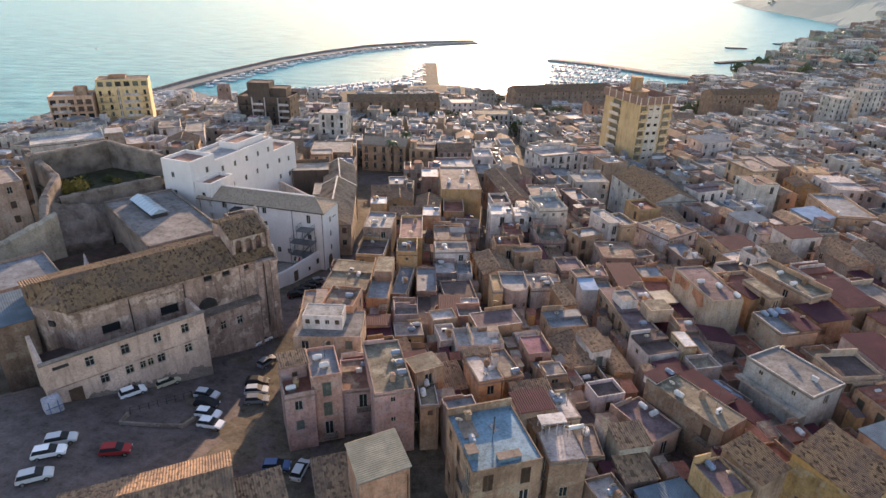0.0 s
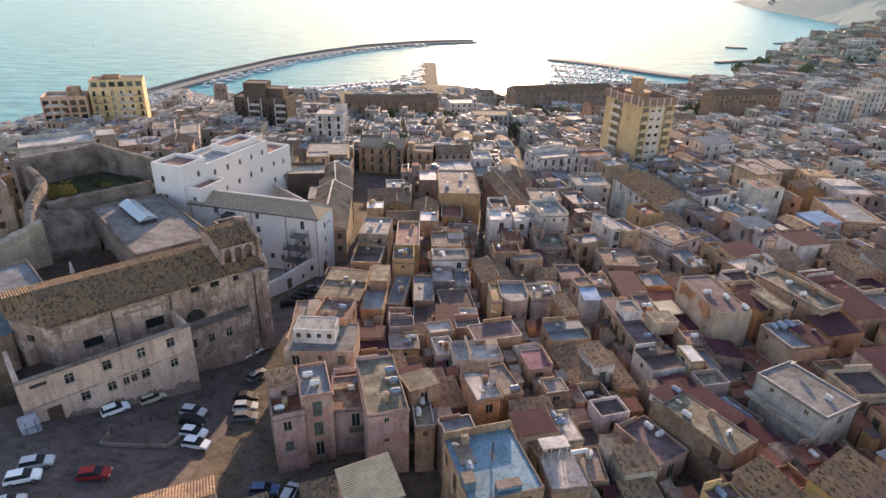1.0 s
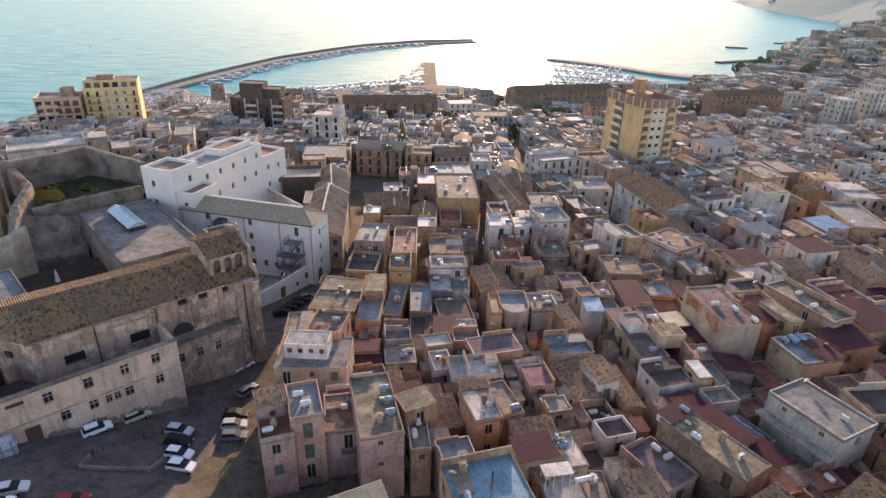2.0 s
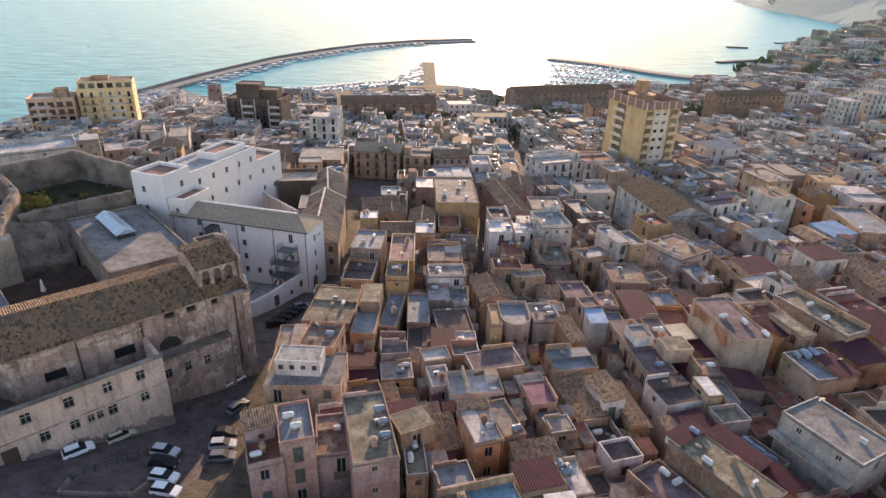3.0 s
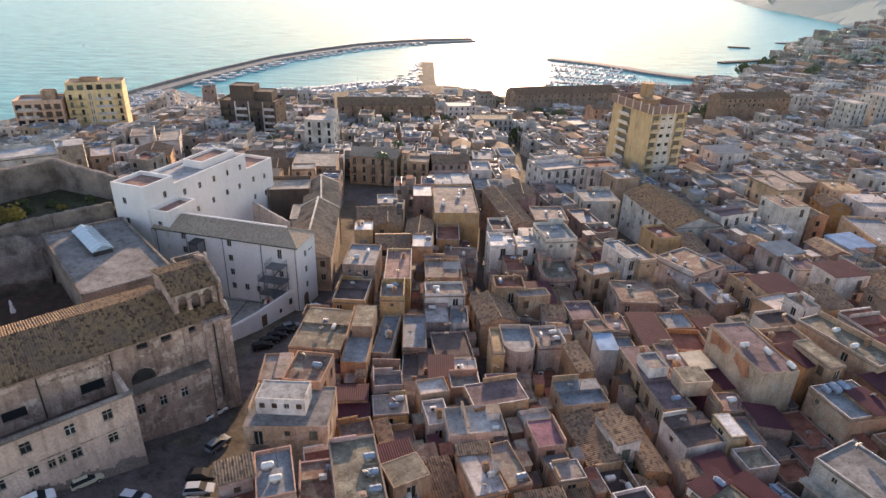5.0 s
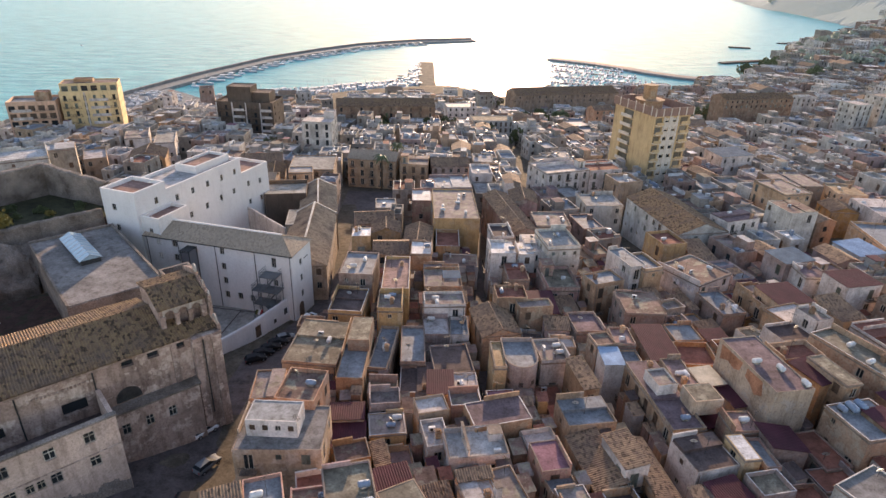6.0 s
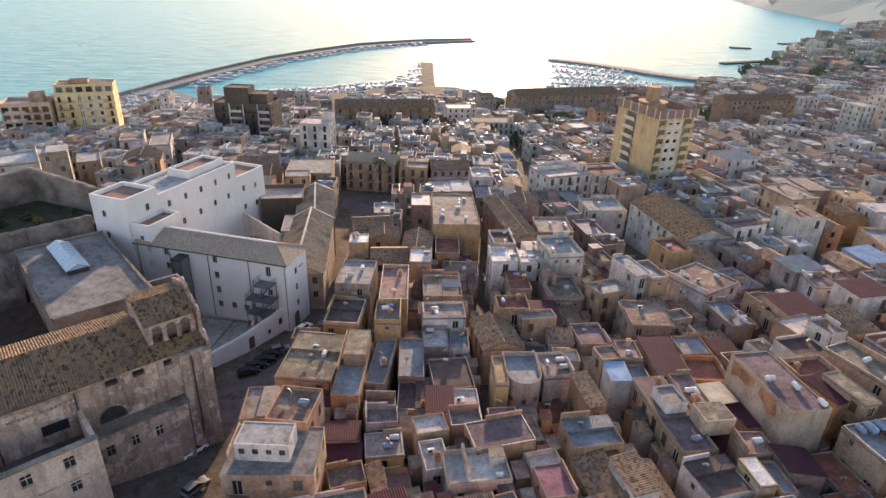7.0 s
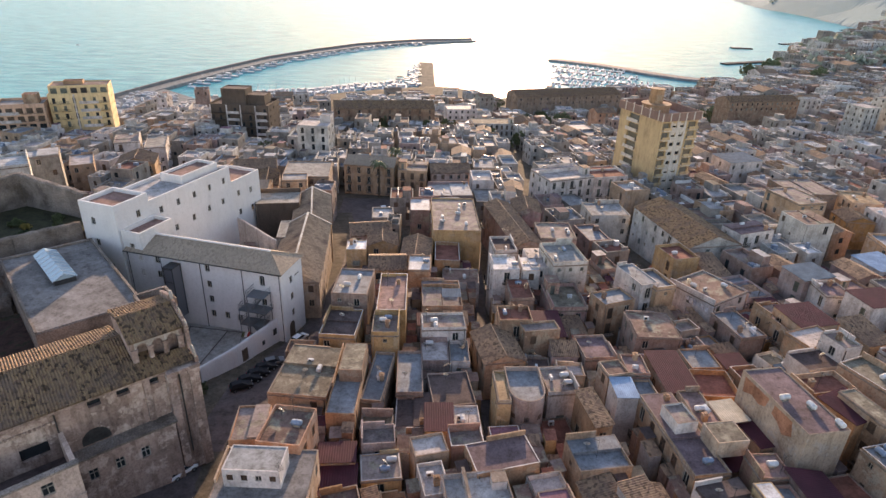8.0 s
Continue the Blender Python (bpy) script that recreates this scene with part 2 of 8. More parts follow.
MATS["leaf"] = foliage("leaves", (0.035, 0.05, 0.018), (0.09, 0.105, 0.035))
# leaves of the far woods, with haze put into their pale colour
MATS["leafhaze"] = foliage("haze_paled_leaves", (0.2, 0.23, 0.17), (0.3, 0.33, 0.26))
# lighter copy of the leaves near the shore, standing in for haze
MATS["leafsea"] = foliage("hazed_shore_leaves", (0.08, 0.1, 0.05), (0.15, 0.18, 0.09))
MATS["leafyellow"] = foliage("yellow_leaves", (0.12, 0.1, 0.02), (0.28, 0.2, 0.04))
MATS["bark"] = weathered("bark", (0.13, 0.1, 0.07), 0.6, 0.95, False)
MATS["grass"] = weathered("rough_grass", (0.06, 0.06, 0.03), 0.5, 0.95, False, 0.05)
MATS["soil"] = weathered("red_soil", (0.075, 0.042, 0.033), 0.6, 0.95, False, 0.05, (0.035, 0.038, 0.02))

# sea water: long swell and short ripples, glossy
m, n, l, b = nodes_of("sea_water", 0.29)
tc = n.new("ShaderNodeTexCoord")
mp = n.new("ShaderNodeMapping")
mp.inputs["Scale"].default_value = (0.03, 0.11, 1)
mp.inputs["Rotation"].default_value = (0, 0, radians(-8))
l.new(tc.outputs["Object"], mp.inputs["Vector"])
sw = noise_of(n, l, mp.outputs[0], 1.0, 6, 0.62)
mp2 = n.new("ShaderNodeMapping")
mp2.inputs["Scale"].default_value = (0.25, 0.6, 1)
l.new(tc.outputs["Object"], mp2.inputs["Vector"])
rip = noise_of(n, l, mp2.outputs[0], 1.0, 5, 0.6)
add = n.new("ShaderNodeMath")
add.operation = "MULTIPLY_ADD"
add.inputs[1].default_value = 0.35
l.new(rip, add.inputs[0])
l.new(sw, add.inputs[2])
bumped(n, l, b, add.outputs[0], 1.0, 1.2)
l.new(ramp(n, l, sw, [(0.38, (0.04, 0.225, 0.255)), (0.62, (0.085, 0.36, 0.39))]), b.inputs["Base Color"])
b.inputs["Specular IOR Level"].default_value = 0.03
b.inputs["IOR"].default_value = 1.33
MATS["sea"] = m

# ---- mesh helpers ----


def mesh_of(name, bm, *mats):
    me = bpy.data.meshes.new(name)
    bm.normal_update()
    bm.to_mesh(me)
    bm.free()
    for k in mats:
        me.materials.append(MATS[k])
    return me


def part(name, me, parent=None, label="", m=None):
    """One mesh object, under a thing or under a part."""
    ob = new(name, me)
    if parent:
        ob.parent = parent
    if m is not None:
        ob.matrix_basis = m
    return tagged(ob, label)


def box(bm, x0, x1, y0, y1, z0, z1, mat=0):
    vs = [bm.verts.new((x, y, z)) for z in (z0, z1) for x, y in ((x0, y0), (x1, y0), (x1, y1), (x0, y1))]
    for idx in ((0, 3, 2, 1), (4, 5, 6, 7), (0, 1, 5, 4), (1, 2, 6, 5), (2, 3, 7, 6), (3, 0, 4, 7)):
        bm.faces.new([vs[i] for i in idx]).material_index = mat
    return vs


def quad(bm, pts, mat=0):
    f = bm.faces.new([bm.verts.new(p) for p in pts])
    f.material_index = mat
    return f


def tube(bm, p, q, r0, r1=None, sides=8, mat=0, cap=True):
    """A round bar from p to q."""
    p, q = Vector(p), Vector(q)
    d = (q - p).normalized()
    a = d.orthogonal().normalized()
    c = d.cross(a)
    r1 = r0 if r1 is None else r1
    rings = []
    for o, r in ((p, r0), (q, r1)):
        rings.append([bm.verts.new(o + (a * math.cos(k * math.tau / sides) + c * math.sin(k * math.tau / sides)) * r) for k in range(sides)])
    for k in range(sides):
        bm.faces.new((rings[0][k], rings[0][(k + 1) % sides], rings[1][(k + 1) % sides], rings[1][k])).material_index = mat
    if cap:
        bm.faces.new(rings[0][::-1]).material_index = mat
        bm.faces.new(rings[1]).material_index = mat


def empty(name, m, label, category, group="", kind=""):
    ob = new(name)
    ob.empty_display_size = 0.5
    ob.matrix_basis = m
    return tagged(ob, label, category, group, kind)


# ---- lie of the land ----
SHORE_X = (-3000, -600, -300, -245, -203, -173, -113, -77, -25, 0, 25, 49, 62, 115, 205, 228, 262, 295, 366, 417, 466, 557, 685, 765, 937, 1032, 1058, 1117, 1297, 3000)
SHORE_Y = (60, 200, 325, 425, 456, 488, 512, 543, 574, 582, 572, 535, 556, 575, 586, 600, 660, 672, 742, 832, 911, 1024, 1170, 1211, 1483, 1818, 1992, 2344, 2951, 5000)


def town_z(x, y):
    """Height of the streets above the sea."""
    base = float(np.interp(y, (0, 50, 70, 120, 215, 300, 340, 420, 520, 900), (45.5, 44.8, 43.8, 38.5, 31, 24, 18, 7, 3.5, 3.5)))
    side = float(np.interp(x, (-280, -175, -145, -70, 110, 260, 600, 1600), (-16, -3, 2, 0, 0, 5, 20, 60)))
    far = float(np.interp(x, (300, 700, 1800), (0, 8, 40))) * float(np.interp(y, (300, 900), (0, 1)))
    z = base + side + far
    # the church street climbs steeply to the south-west
    along, off = (x + 50.0) * 0.752 + (y - 68.2) * 0.659, (y - 68.2) * 0.752 - (x + 50.0) * 0.659
    hill = float(np.interp(along, (-25, -8, -4.7, 5.5, 10.5, 21.2, 30), (50.5, 49, 48.3, 45.5, 44.1, 42.2, 41.2))) + 0.045 * max(0.0, -off - 7)
    k = float(np.interp(x, (-26, -12), (1, 0))) * float(np.interp(y, (88, 105), (1, 0))) * float(np.interp(off, (-2, 4), (1, 0)))
    z += (hill - z) * k
    s = float(np.interp(x, SHORE_X, SHORE_Y)) - y
    s *= 0.75
    if s < 40:
        z = min(z, 2.2 + max(0.0, s - 8) * 0.3)
    else:
        z = min(z, 11.8 + (s - 40) * 0.32)
    if s < 2:
        z = -4.0
    return z


# ---- ground and sea ----
def grid_lines(*spans):
    vals = []
    for a, b, step in spans:
        vals += list(np.arange(a, b, step))
    return vals + [spans[-1][1]]


bm = bmesh.new()
xs = grid_lines((-3000, -400, 200), (-400, 460, 7), (460, 1600, 30), (1600, 4600, 250))
ys = grid_lines((-400, 40, 40), (40, 160, 6), (160, 660, 7), (660, 1700, 22), (1700, 4600, 160))
gv = [[bm.verts.new((x, y, town_z(x, y))) for x in xs] for y in ys]
for j in range(len(ys) - 1):
    for i in range(len(xs) - 1):
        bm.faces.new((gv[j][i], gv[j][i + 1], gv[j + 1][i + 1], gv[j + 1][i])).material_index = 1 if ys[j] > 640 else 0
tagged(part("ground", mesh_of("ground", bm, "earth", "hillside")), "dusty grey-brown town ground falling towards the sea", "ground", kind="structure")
bm = bmesh.new()
sx, sy = grid_lines((-4800, 4800, 400)), grid_lines((-400, 4900, 400))
sv = [[bm.verts.new((x, y, 0)) for x in sx] for y in sy]
for j in range(len(sy) - 1):
    for i in range(len(sx) - 1):
        bm.faces.new((sv[j][i], sv[j][i + 1], sv[j + 1][i + 1], sv[j + 1][i]))
tagged(part("water", mesh_of("water", bm, "sea")), "pale green-blue sea glittering under a low sun", "sea", kind="structure")

# ---- windows and doors, shared meshes ----
WIN = {"win": (1.0, 1.45), "small": (0.65, 0.75), "tall": (1.1, 2.15), "wide": (2.3, 2.1)}


def lattice(bm, xs, zs, solid, y0, y1):
    """A flat grille of one piece: the cells of a grid that are solid, with thickness from y0 to y1."""
    vs = {}

    def v(i, j, k):
        if (i, j, k) not in vs:
            vs[i, j, k] = bm.verts.new((xs[i], (y0, y1)[k], zs[j]))
        return vs[i, j, k]
    nx, nz = len(xs) - 1, len(zs) - 1
    on = {(i, j) for i in range(nx) for j in range(nz) if solid(i, j)}
    for i, j in on:
        bm.faces.new((v(i, j, 0), v(i + 1, j, 0), v(i + 1, j + 1, 0), v(i, j + 1, 0)))
        bm.faces.new((v(i, j + 1, 1), v(i + 1, j + 1, 1), v(i + 1, j, 1), v(i, j, 1)))
        for di, dj, a, b in ((-1, 0, (i, j + 1), (i, j)), (1, 0, (i + 1, j), (i + 1, j + 1)), (0, -1, (i, j), (i + 1, j)), (0, 1, (i + 1, j + 1), (i, j + 1))):
            if (i + di, j + dj) not in on:
                bm.faces.new((v(*a, 0), v(*a, 1), v(*b, 1), v(*b, 0)))


def window_meshes():
    out = {}
    for key, (w, h) in WIN.items():
        t = 0.07
        bm = bmesh.new()
        lattice(bm, (-0.06, 0, t, w / 2 - t / 2, w / 2 + t / 2, w - t, w, w + 0.06), (-0.07, 0, t, h - t, h), lambda i, j: j == 0 or (0 < i < 6 and (j in (1, 3) or i in (1, 3, 5))), -0.06, 0.05)
        out[key, "frame"] = mesh_of("window_frame", bm, "frame")
        bm = bmesh.new()
        box(bm, 0.0, w, 0.0, 0.03, 0.0, h)
        out[key, "pane"] = mesh_of("pane", bm, "pane")
        for mat in ("wood", "woodgreen"):
            bm = bmesh.new()
            k = int(h / 0.15)
            zs = [i * h / (2 * k) for i in range(2 * k + 1)]
            lattice(bm, (0, 0.06, w / 2 - 0.06, w / 2 - 0.008, w / 2 + 0.008, w / 2 + 0.06, w - 0.06, w), zs, lambda i, j: i in (0, 2, 4, 6) or (i in (1, 5) and j % 2 == 0) or (i == 3 and j in (0, 2 * k - 1)), -0.03, 0.03)
            box(bm, 0.02, w - 0.02, 0.031, 0.05, 0.02, h - 0.02)
            out[key, mat] = mesh_of("shutter", bm, mat)
    bm = bmesh.new()
    box(bm, -0.35, 1.45, -0.85, -0.002, -0.14, 0.0)
    out["slab"] = mesh_of("balcony_slab", bm, "coping")
    bm = bmesh.new()
    xs = []
    for k in range(13):
        x = -0.34 + k * 1.78 / 12
        xs += [x - 0.014, x + 0.014]
    lattice(bm, xs, (0.0, 0.04, 0.92, 0.97), lambda i, j: i % 2 == 0 or j in (0, 2), -0.84, -0.81)
    out["rail"] = mesh_of("balcony_rail", bm, "iron")
    return out


WM = window_meshes()


def facade(bm, o, u, nrm, length, zb, zt, cols, depth=0.2, mat=0):
    """One outer wall face with real openings. cols: (u0, u1, [(z0, z1), ...]) in order along the face."""
    def P(a, z, k=0.0):
        return (o[0] + u[0] * a - nrm[0] * k, o[1] + u[1] * a - nrm[1] * k, z)
    at = 0.0
    for u0, u1, holes in cols:
        quad(bm, [P(at, zb), P(u0, zb), P(u0, zt), P(at, zt)], mat)
        z = zb
        for z0, z1 in holes:
            quad(bm, [P(u0, z), P(u1, z), P(u1, z0), P(u0, z0)], mat)
            for a, b in (((u0, z0), (u0, z1)), ((u1, z1), (u1, z0)), ((u0, z1), (u1, z1)), ((u1, z0), (u0, z0))):
                quad(bm, [P(*a), P(*b), P(*b, depth), P(*a, depth)], mat)
            z = z1
        quad(bm, [P(u0, z), P(u1, z), P(u1, zt), P(u0, zt)], mat)
        at = u1
    quad(bm, [P(at, zb), P(length, zb), P(length, zt), P(at, zt)], mat)


def corrugated(bm, x0, x1, y0, z0, y1, z1, pitch=0.26, amp=0.05, mat=0, rows=1):
    """A ridged sheet from the edge (y0, z0) to the edge (y1, z1), waves along x."""
    nx = max(4, int((x1 - x0) / pitch) * 4)
    L = math.hypot(y1 - y0, z1 - z0)
    ny, nz = -(z1 - z0) / L, (y1 - y0) / L
    if nz < 0:
        ny, nz = -ny, -nz
    prev = None
    for j in range(rows + 1):
        f = j / rows
        row = []
        for i in range(nx + 1):
            k = amp * (0.0, 0.7, 1.0, 0.7)[i % 4]
            row.append(bm.verts.new((x0 + (x1 - x0) * i / nx, y0 + (y1 - y0) * f + ny * k, z0 + (z1 - z0) * f + nz * k)))
        if prev:
            for i in range(nx):
                bm.faces.new((prev[i], prev[i + 1], row[i + 1], row[i])).material_index = mat
        prev = row


SAY_ROOF = {"blue": "grey-blue coated roof terrace", "bluepaint": "sky-blue painted roof terrace", "red": "terracotta-paved roof terrace", "brown": "worn brown flat roof",
            "grey": "grey concrete roof terrace", "moss": "mossy grey-green flat roof", "dark": "dark flat roof", "rose": "rosy paved terrace", "green": "pale green flat roof",
            "screed": "stained grey screed roof", "white": "whitewashed flat roof", "whitebright": "bright white flat roof", "mauve": "mauve-grey flat roof", "plum": "plum-coloured flat roof", "yellow": "sandy flat roof", "ash": "ash-grey flat roof", "pale": "pale flat roof",
            "maroon": "maroon corrugated sheet roof", "metal": "pale corrugated metal roof", "cream": "cream ribbed sheet canopy", "skyblue": "light blue sheet roof", "olive": "olive-grey corrugated sheet roof", "tile": "old clay barrel-tile roof", "slate": "worn brown tile roof", "dark_tile": "dark brown tile roof", "warm_tile": "worn light brown tile roof"}
SAY_WALL = {"pink": "Pink plastered", "rose": "Dusty rose", "salmon": "Salmon plastered", "cream": "Cream plastered", "white": "White plastered", "yellow": "Yellow plastered", "mustard": "Mustard plastered",
            "ochre": "Ochre plastered", "orange": "Orange plastered", "stone": "Bare stone", "tan": "Tan stained", "grey": "Grey rendered", "mauve": "Pale mauve", "chalk": "Chalky pale", "ash": "Ash-grey rendered"}
FOOT = []  # footprints that later houses keep clear of: x, y, half width, half depth, turn


def claim(x, y, hw, hd, deg):
    FOOT.append((x, y, hw, hd, radians(deg)))


def free(x, y, hw, hd, deg, gap=0.3):
    """Whether a rectangle clears all claimed ones (separating axes)."""
    a = radians(deg)
    for X, Y, W, D, A in FOOT:
        dx, dy = X - x, Y - y
        if dx * dx + dy * dy > (hw + hd + W + D + 1) ** 2:
            continue
        apart = False
        for t in (a, a + math.pi / 2, A, A + math.pi / 2):
            c, s = math.cos(t), math.sin(t)
            r1 = hw * abs(math.cos(a - t)) + hd * abs(math.sin(a - t))
            r2 = W * abs(math.cos(A - t)) + D * abs(math.sin(A - t))
            if abs(dx * c + dy * s) > r1 + r2 + gap:
                apart = True
                break
        if not apart:
            return False
    return True


def put_window(parent, key, look_of, m):
    """A window in its opening: a frame that holds its pane, or closed shutters."""
    if look_of == "glass":
        f = part("window", WM[key, "frame"], parent, "", m)
        part("pane", WM[key, "pane"], f, "", pose(0, 0.02, 0))
    else:
        part("shutter", WM[key, look_of], parent, "", m)


def house(x, y, z, w, d, deg, roof="grey", wall="cream", parapet=0.3, tanks=0, tank="white", base=None, win=1.0, level=2, wallmat=None, seed=None, sides="flr", claimed=True, grid=None, storey=3.05, label="", name="house", clutter=True, category="house", group="town houses", fall="f", pitch=None):
    """A town house. z: top of its walls; w, d, deg: plan; level 2: with frames and balconies, 1: plain panes, 0: walls alone."""
    rng = random.Random(seed if seed is not None else round(x * 7 + y * 13) + 5)
    g = town_z(x, y) if base is None else base
    lo = min(town_z(x + a, y + b) for a in (-w / 2, w / 2) for b in (-d / 2, d / 2)) - 0.6 if base is None else base
    pitched = roof in ("tile", "slate", "dark_tile", "warm_tile") and min(w, d) >= 5.5 and fall != "mono"
    metal = roof in SHEETS or (roof in ("tile", "slate", "dark_tile", "warm_tile") and not pitched)
    root = empty(name, pose(x, y, 0, 0, 0, deg), label or SAY_WALL[wall] + (" rooftop room with " if base else " outbuilding with " if name == "outbuilding" else " town house with ") + SAY_ROOF[roof], category, group)
    root.matrix_basis = pose(x, y, lo, 0, 0, deg)
    if claimed and base is None:
        claim(x, y, w / 2, d / 2, deg)
    H, hw, hd = z - lo, w / 2, d / 2
    bm = bmesh.new()
    faces = {"f": ((-hw, -hd), (1, 0), (0, -1), w, 0), "r": ((hw, -hd), (0, 1), (1, 0), d, 90), "l": ((-hw, hd), (0, -1), (-1, 0), d, -90), "b": ((hw, hd), (-1, 0), (0, 1), w, 180)}
    todo = []
    for side, (o, u, nrm, length, turn) in faces.items():
        cols = []
        if level > 0 and side in sides and length > 2.0 and win > 0:
            n_st = max(1, int((H - 0.6 - (parapet if not pitched else 0.2)) / storey))
            n_col = max(1, int(length / 3.0 + 0.2))
            fixed = grid.get(side) if grid else None
            if fixed:
                n_col, n_st = fixed[0], min(fixed[1], n_st)
            elif grid:
                n_col = 0
            for c in range(n_col):
                mid = length * (c + 0.5) / n_col + (0 if fixed else rng.uniform(-0.25, 0.25))
                kind = rng.choice(("win", "win", "tall", "small")) if side != "f" else rng.choice(("win", "tall", "tall", "win", "small"))
                if fixed:
                    kind = fixed[2]
                ww, wh = WIN[kind]
                if mid - ww / 2 < 0.3 or mid + ww / 2 > length - 0.3:
                    continue
                holes = []
                top = H - (parapet if not pitched else 0.1) - 0.35
                for s in range(n_st):
                    zt = top - s * storey - 0.25
                    z0 = zt - wh
                    if z0 < 0.5 or (not fixed and rng.random() > 0.72 * win):
                        continue
                    holes.append((z0, zt))
                holes.sort()
                if holes:
                    cols.append((mid - ww / 2, mid + ww / 2, holes))
                    for z0, _ in holes:
                        todo.append((kind, o, u, nrm, mid - ww / 2, z0, turn, side))
        facade(bm, o, u, nrm, length, 0.0, H, cols)
    t = min(0.13, hw * 0.2)
    floor = H - parapet
    if not pitched and not metal:
        # inner faces of the parapet and its top
        a, b = hw - t, hd - t
        ring = [(-hw, -hd, -a, -b), (hw, -hd, a, -b), (hw, hd, a, b), (-hw, hd, -a, b)]
        for i in range(4):
            p, q = ring[i], ring[(i + 1) % 4]
            quad(bm, [(p[0], p[1], H), (q[0], q[1], H), (q[2], q[3], H), (p[2], p[3], H)], 1)
            quad(bm, [(p[2], p[3], H), (q[2], q[3], H), (q[2], q[3], floor), (p[2], p[3], floor)], 0)
        # party walls that stand higher than the rest of the parapet
        if level > 1 and base is None and w > 2.6 and rng.random() < 0.55:
            k, up_by = t + 0.06, rng.uniform(0.3, 0.95)
            side = rng.choice("lrbb")
            f0, f1 = rng.choice(((0.0, 1.0), (0.0, 0.6), (0.35, 1.0), (0.5, 1.0)))
            if side == "b":
                box(bm, -hw + w * f0, -hw + w * f1, hd - k, hd, H - 0.01, H + up_by)
            else:
                x0 = -hw if side == "l" else hw - k
                box(bm, x0, x0 + k, -hd + d * f0, -hd + d * f1, H - 0.01, H + up_by)
            if rng.random() < 0.4 and side != "b":
                box(bm, -hw + k, -hw + w * 0.7, hd - k, hd, H - 0.01, H + up_by * 0.6)
    along_x = w >= d
    slope = pitch or 0.36
    rise = min(w, d) * 0.5 * slope
    if pitched:
        ends = ((-hw, hw), (hd,)) if along_x else ((-hd, hd), (hw,))
        for e in ends[0]:
            s = ends[1][0]
            pts = [(e, -s, H), (e, s, H), (e, 0, H + rise)] if along_x else [(-s, e, H), (s, e, H), (0, e, H + rise)]
            quad(bm, pts)
    body = wallmat or "wall_" + wall
    part("wall", mesh_of("wall", bm, body, (body, "coping", body, "coping", "wall_white", "coping", "coping")[int(abs(x * 3 + y * 7)) % 7]), root)
    bm = bmesh.new()
    over = 0.22
    if pitched:
        L, S = (hw, hd) if along_x else (hd, hw)
        drop = over * slope
        for sg in (-1, 1):
            corrugated(bm, -L - 0.15, L + 0.15, sg * (S + over), H - drop + 0.03, 0.0, H + rise + 0.03, 0.3, 0.095)
            corrugated(bm, -L - 0.15, L + 0.15, sg * (S + over), H - drop - 0.05, 0.0, H + rise - 0.05, 3.0, 0.0)
        tube(bm, (-L - 0.15, 0, H + rise + 0.05), (L + 0.15, 0, H + rise + 0.05), 0.12, None, 8)
        if not along_x:
            bmesh.ops.rotate(bm, verts=bm.verts, cent=(0, 0, 0), matrix=Matrix.Rotation(math.pi / 2, 3, "Z"))
    elif metal:
        L, S = (hw, hd) if fall in ("f", "b", "mono") else (hd, hw)
        up = (pitch or (0.06 if roof in SHEETS else 0.2)) * 2 * S
        turn_to = Matrix.Rotation(radians({"f": 0, "mono": 0, "r": 90, "b": 180, "l": -90}[fall]), 3, "Z")
        corrugated(bm, -L - 0.15, L + 0.15, -S - 0.2, H + 0.08, S + 0.2, H + 0.08 + up, 0.28, 0.035 if roof in SHEETS else 0.085)
        corrugated(bm, -L - 0.15, L + 0.15, -S - 0.2, H + 0.03, S + 0.2, H + 0.03 + up, 3.0, 0.0)
        bmesh.ops.rotate(bm, verts=bm.verts, cent=(0, 0, 0), matrix=turn_to)
    else:
        box(bm, -hw + t, hw - t, -hd + t, hd - t, floor - 0.15, floor + 0.02)
        if level > 1 and base is None and w > 3.0 and d > 4.5 and tanks == 0 and rng.random() < 0.4:
            # part of the roof lies higher, or a low wall divides it
            f, up_by = rng.uniform(0.35, 0.6), rng.uniform(0.15, 0.5)
            if rng.random() < 0.5:
                box(bm, -hw + t, hw - t, hd - d * f, hd - t, floor + 0.01, floor + up_by)
            else:
                x0, x1 = rng.choice(((-hw + t, -hw + w * f), (hw - w * f, hw - t)))
                box(bm, x0, x1, -hd + t, hd - t, floor + 0.01, floor + up_by)
    part("roof", mesh_of("roof", bm, "roof_" + roof), root)
    if not pitched and not metal and level > 1 and rng.random() < 0.12:
        bm = bmesh.new()
        e, k = 0.03, t + 0.02
        box(bm, -hw - e, hw + e, -hd - e, -hd + k, H + 0.004, H + 0.05)
        box(bm, -hw - e, hw + e, hd - k, hd + e, H + 0.004, H + 0.05)
        box(bm, -hw - e, -hw + k, -hd + k, hd - k, H + 0.004, H + 0.05)
        box(bm, hw - k, hw + e, -hd + k, hd - k, H + 0.004, H + 0.05)
        part("coping", mesh_of("coping", bm, "coping"), root)
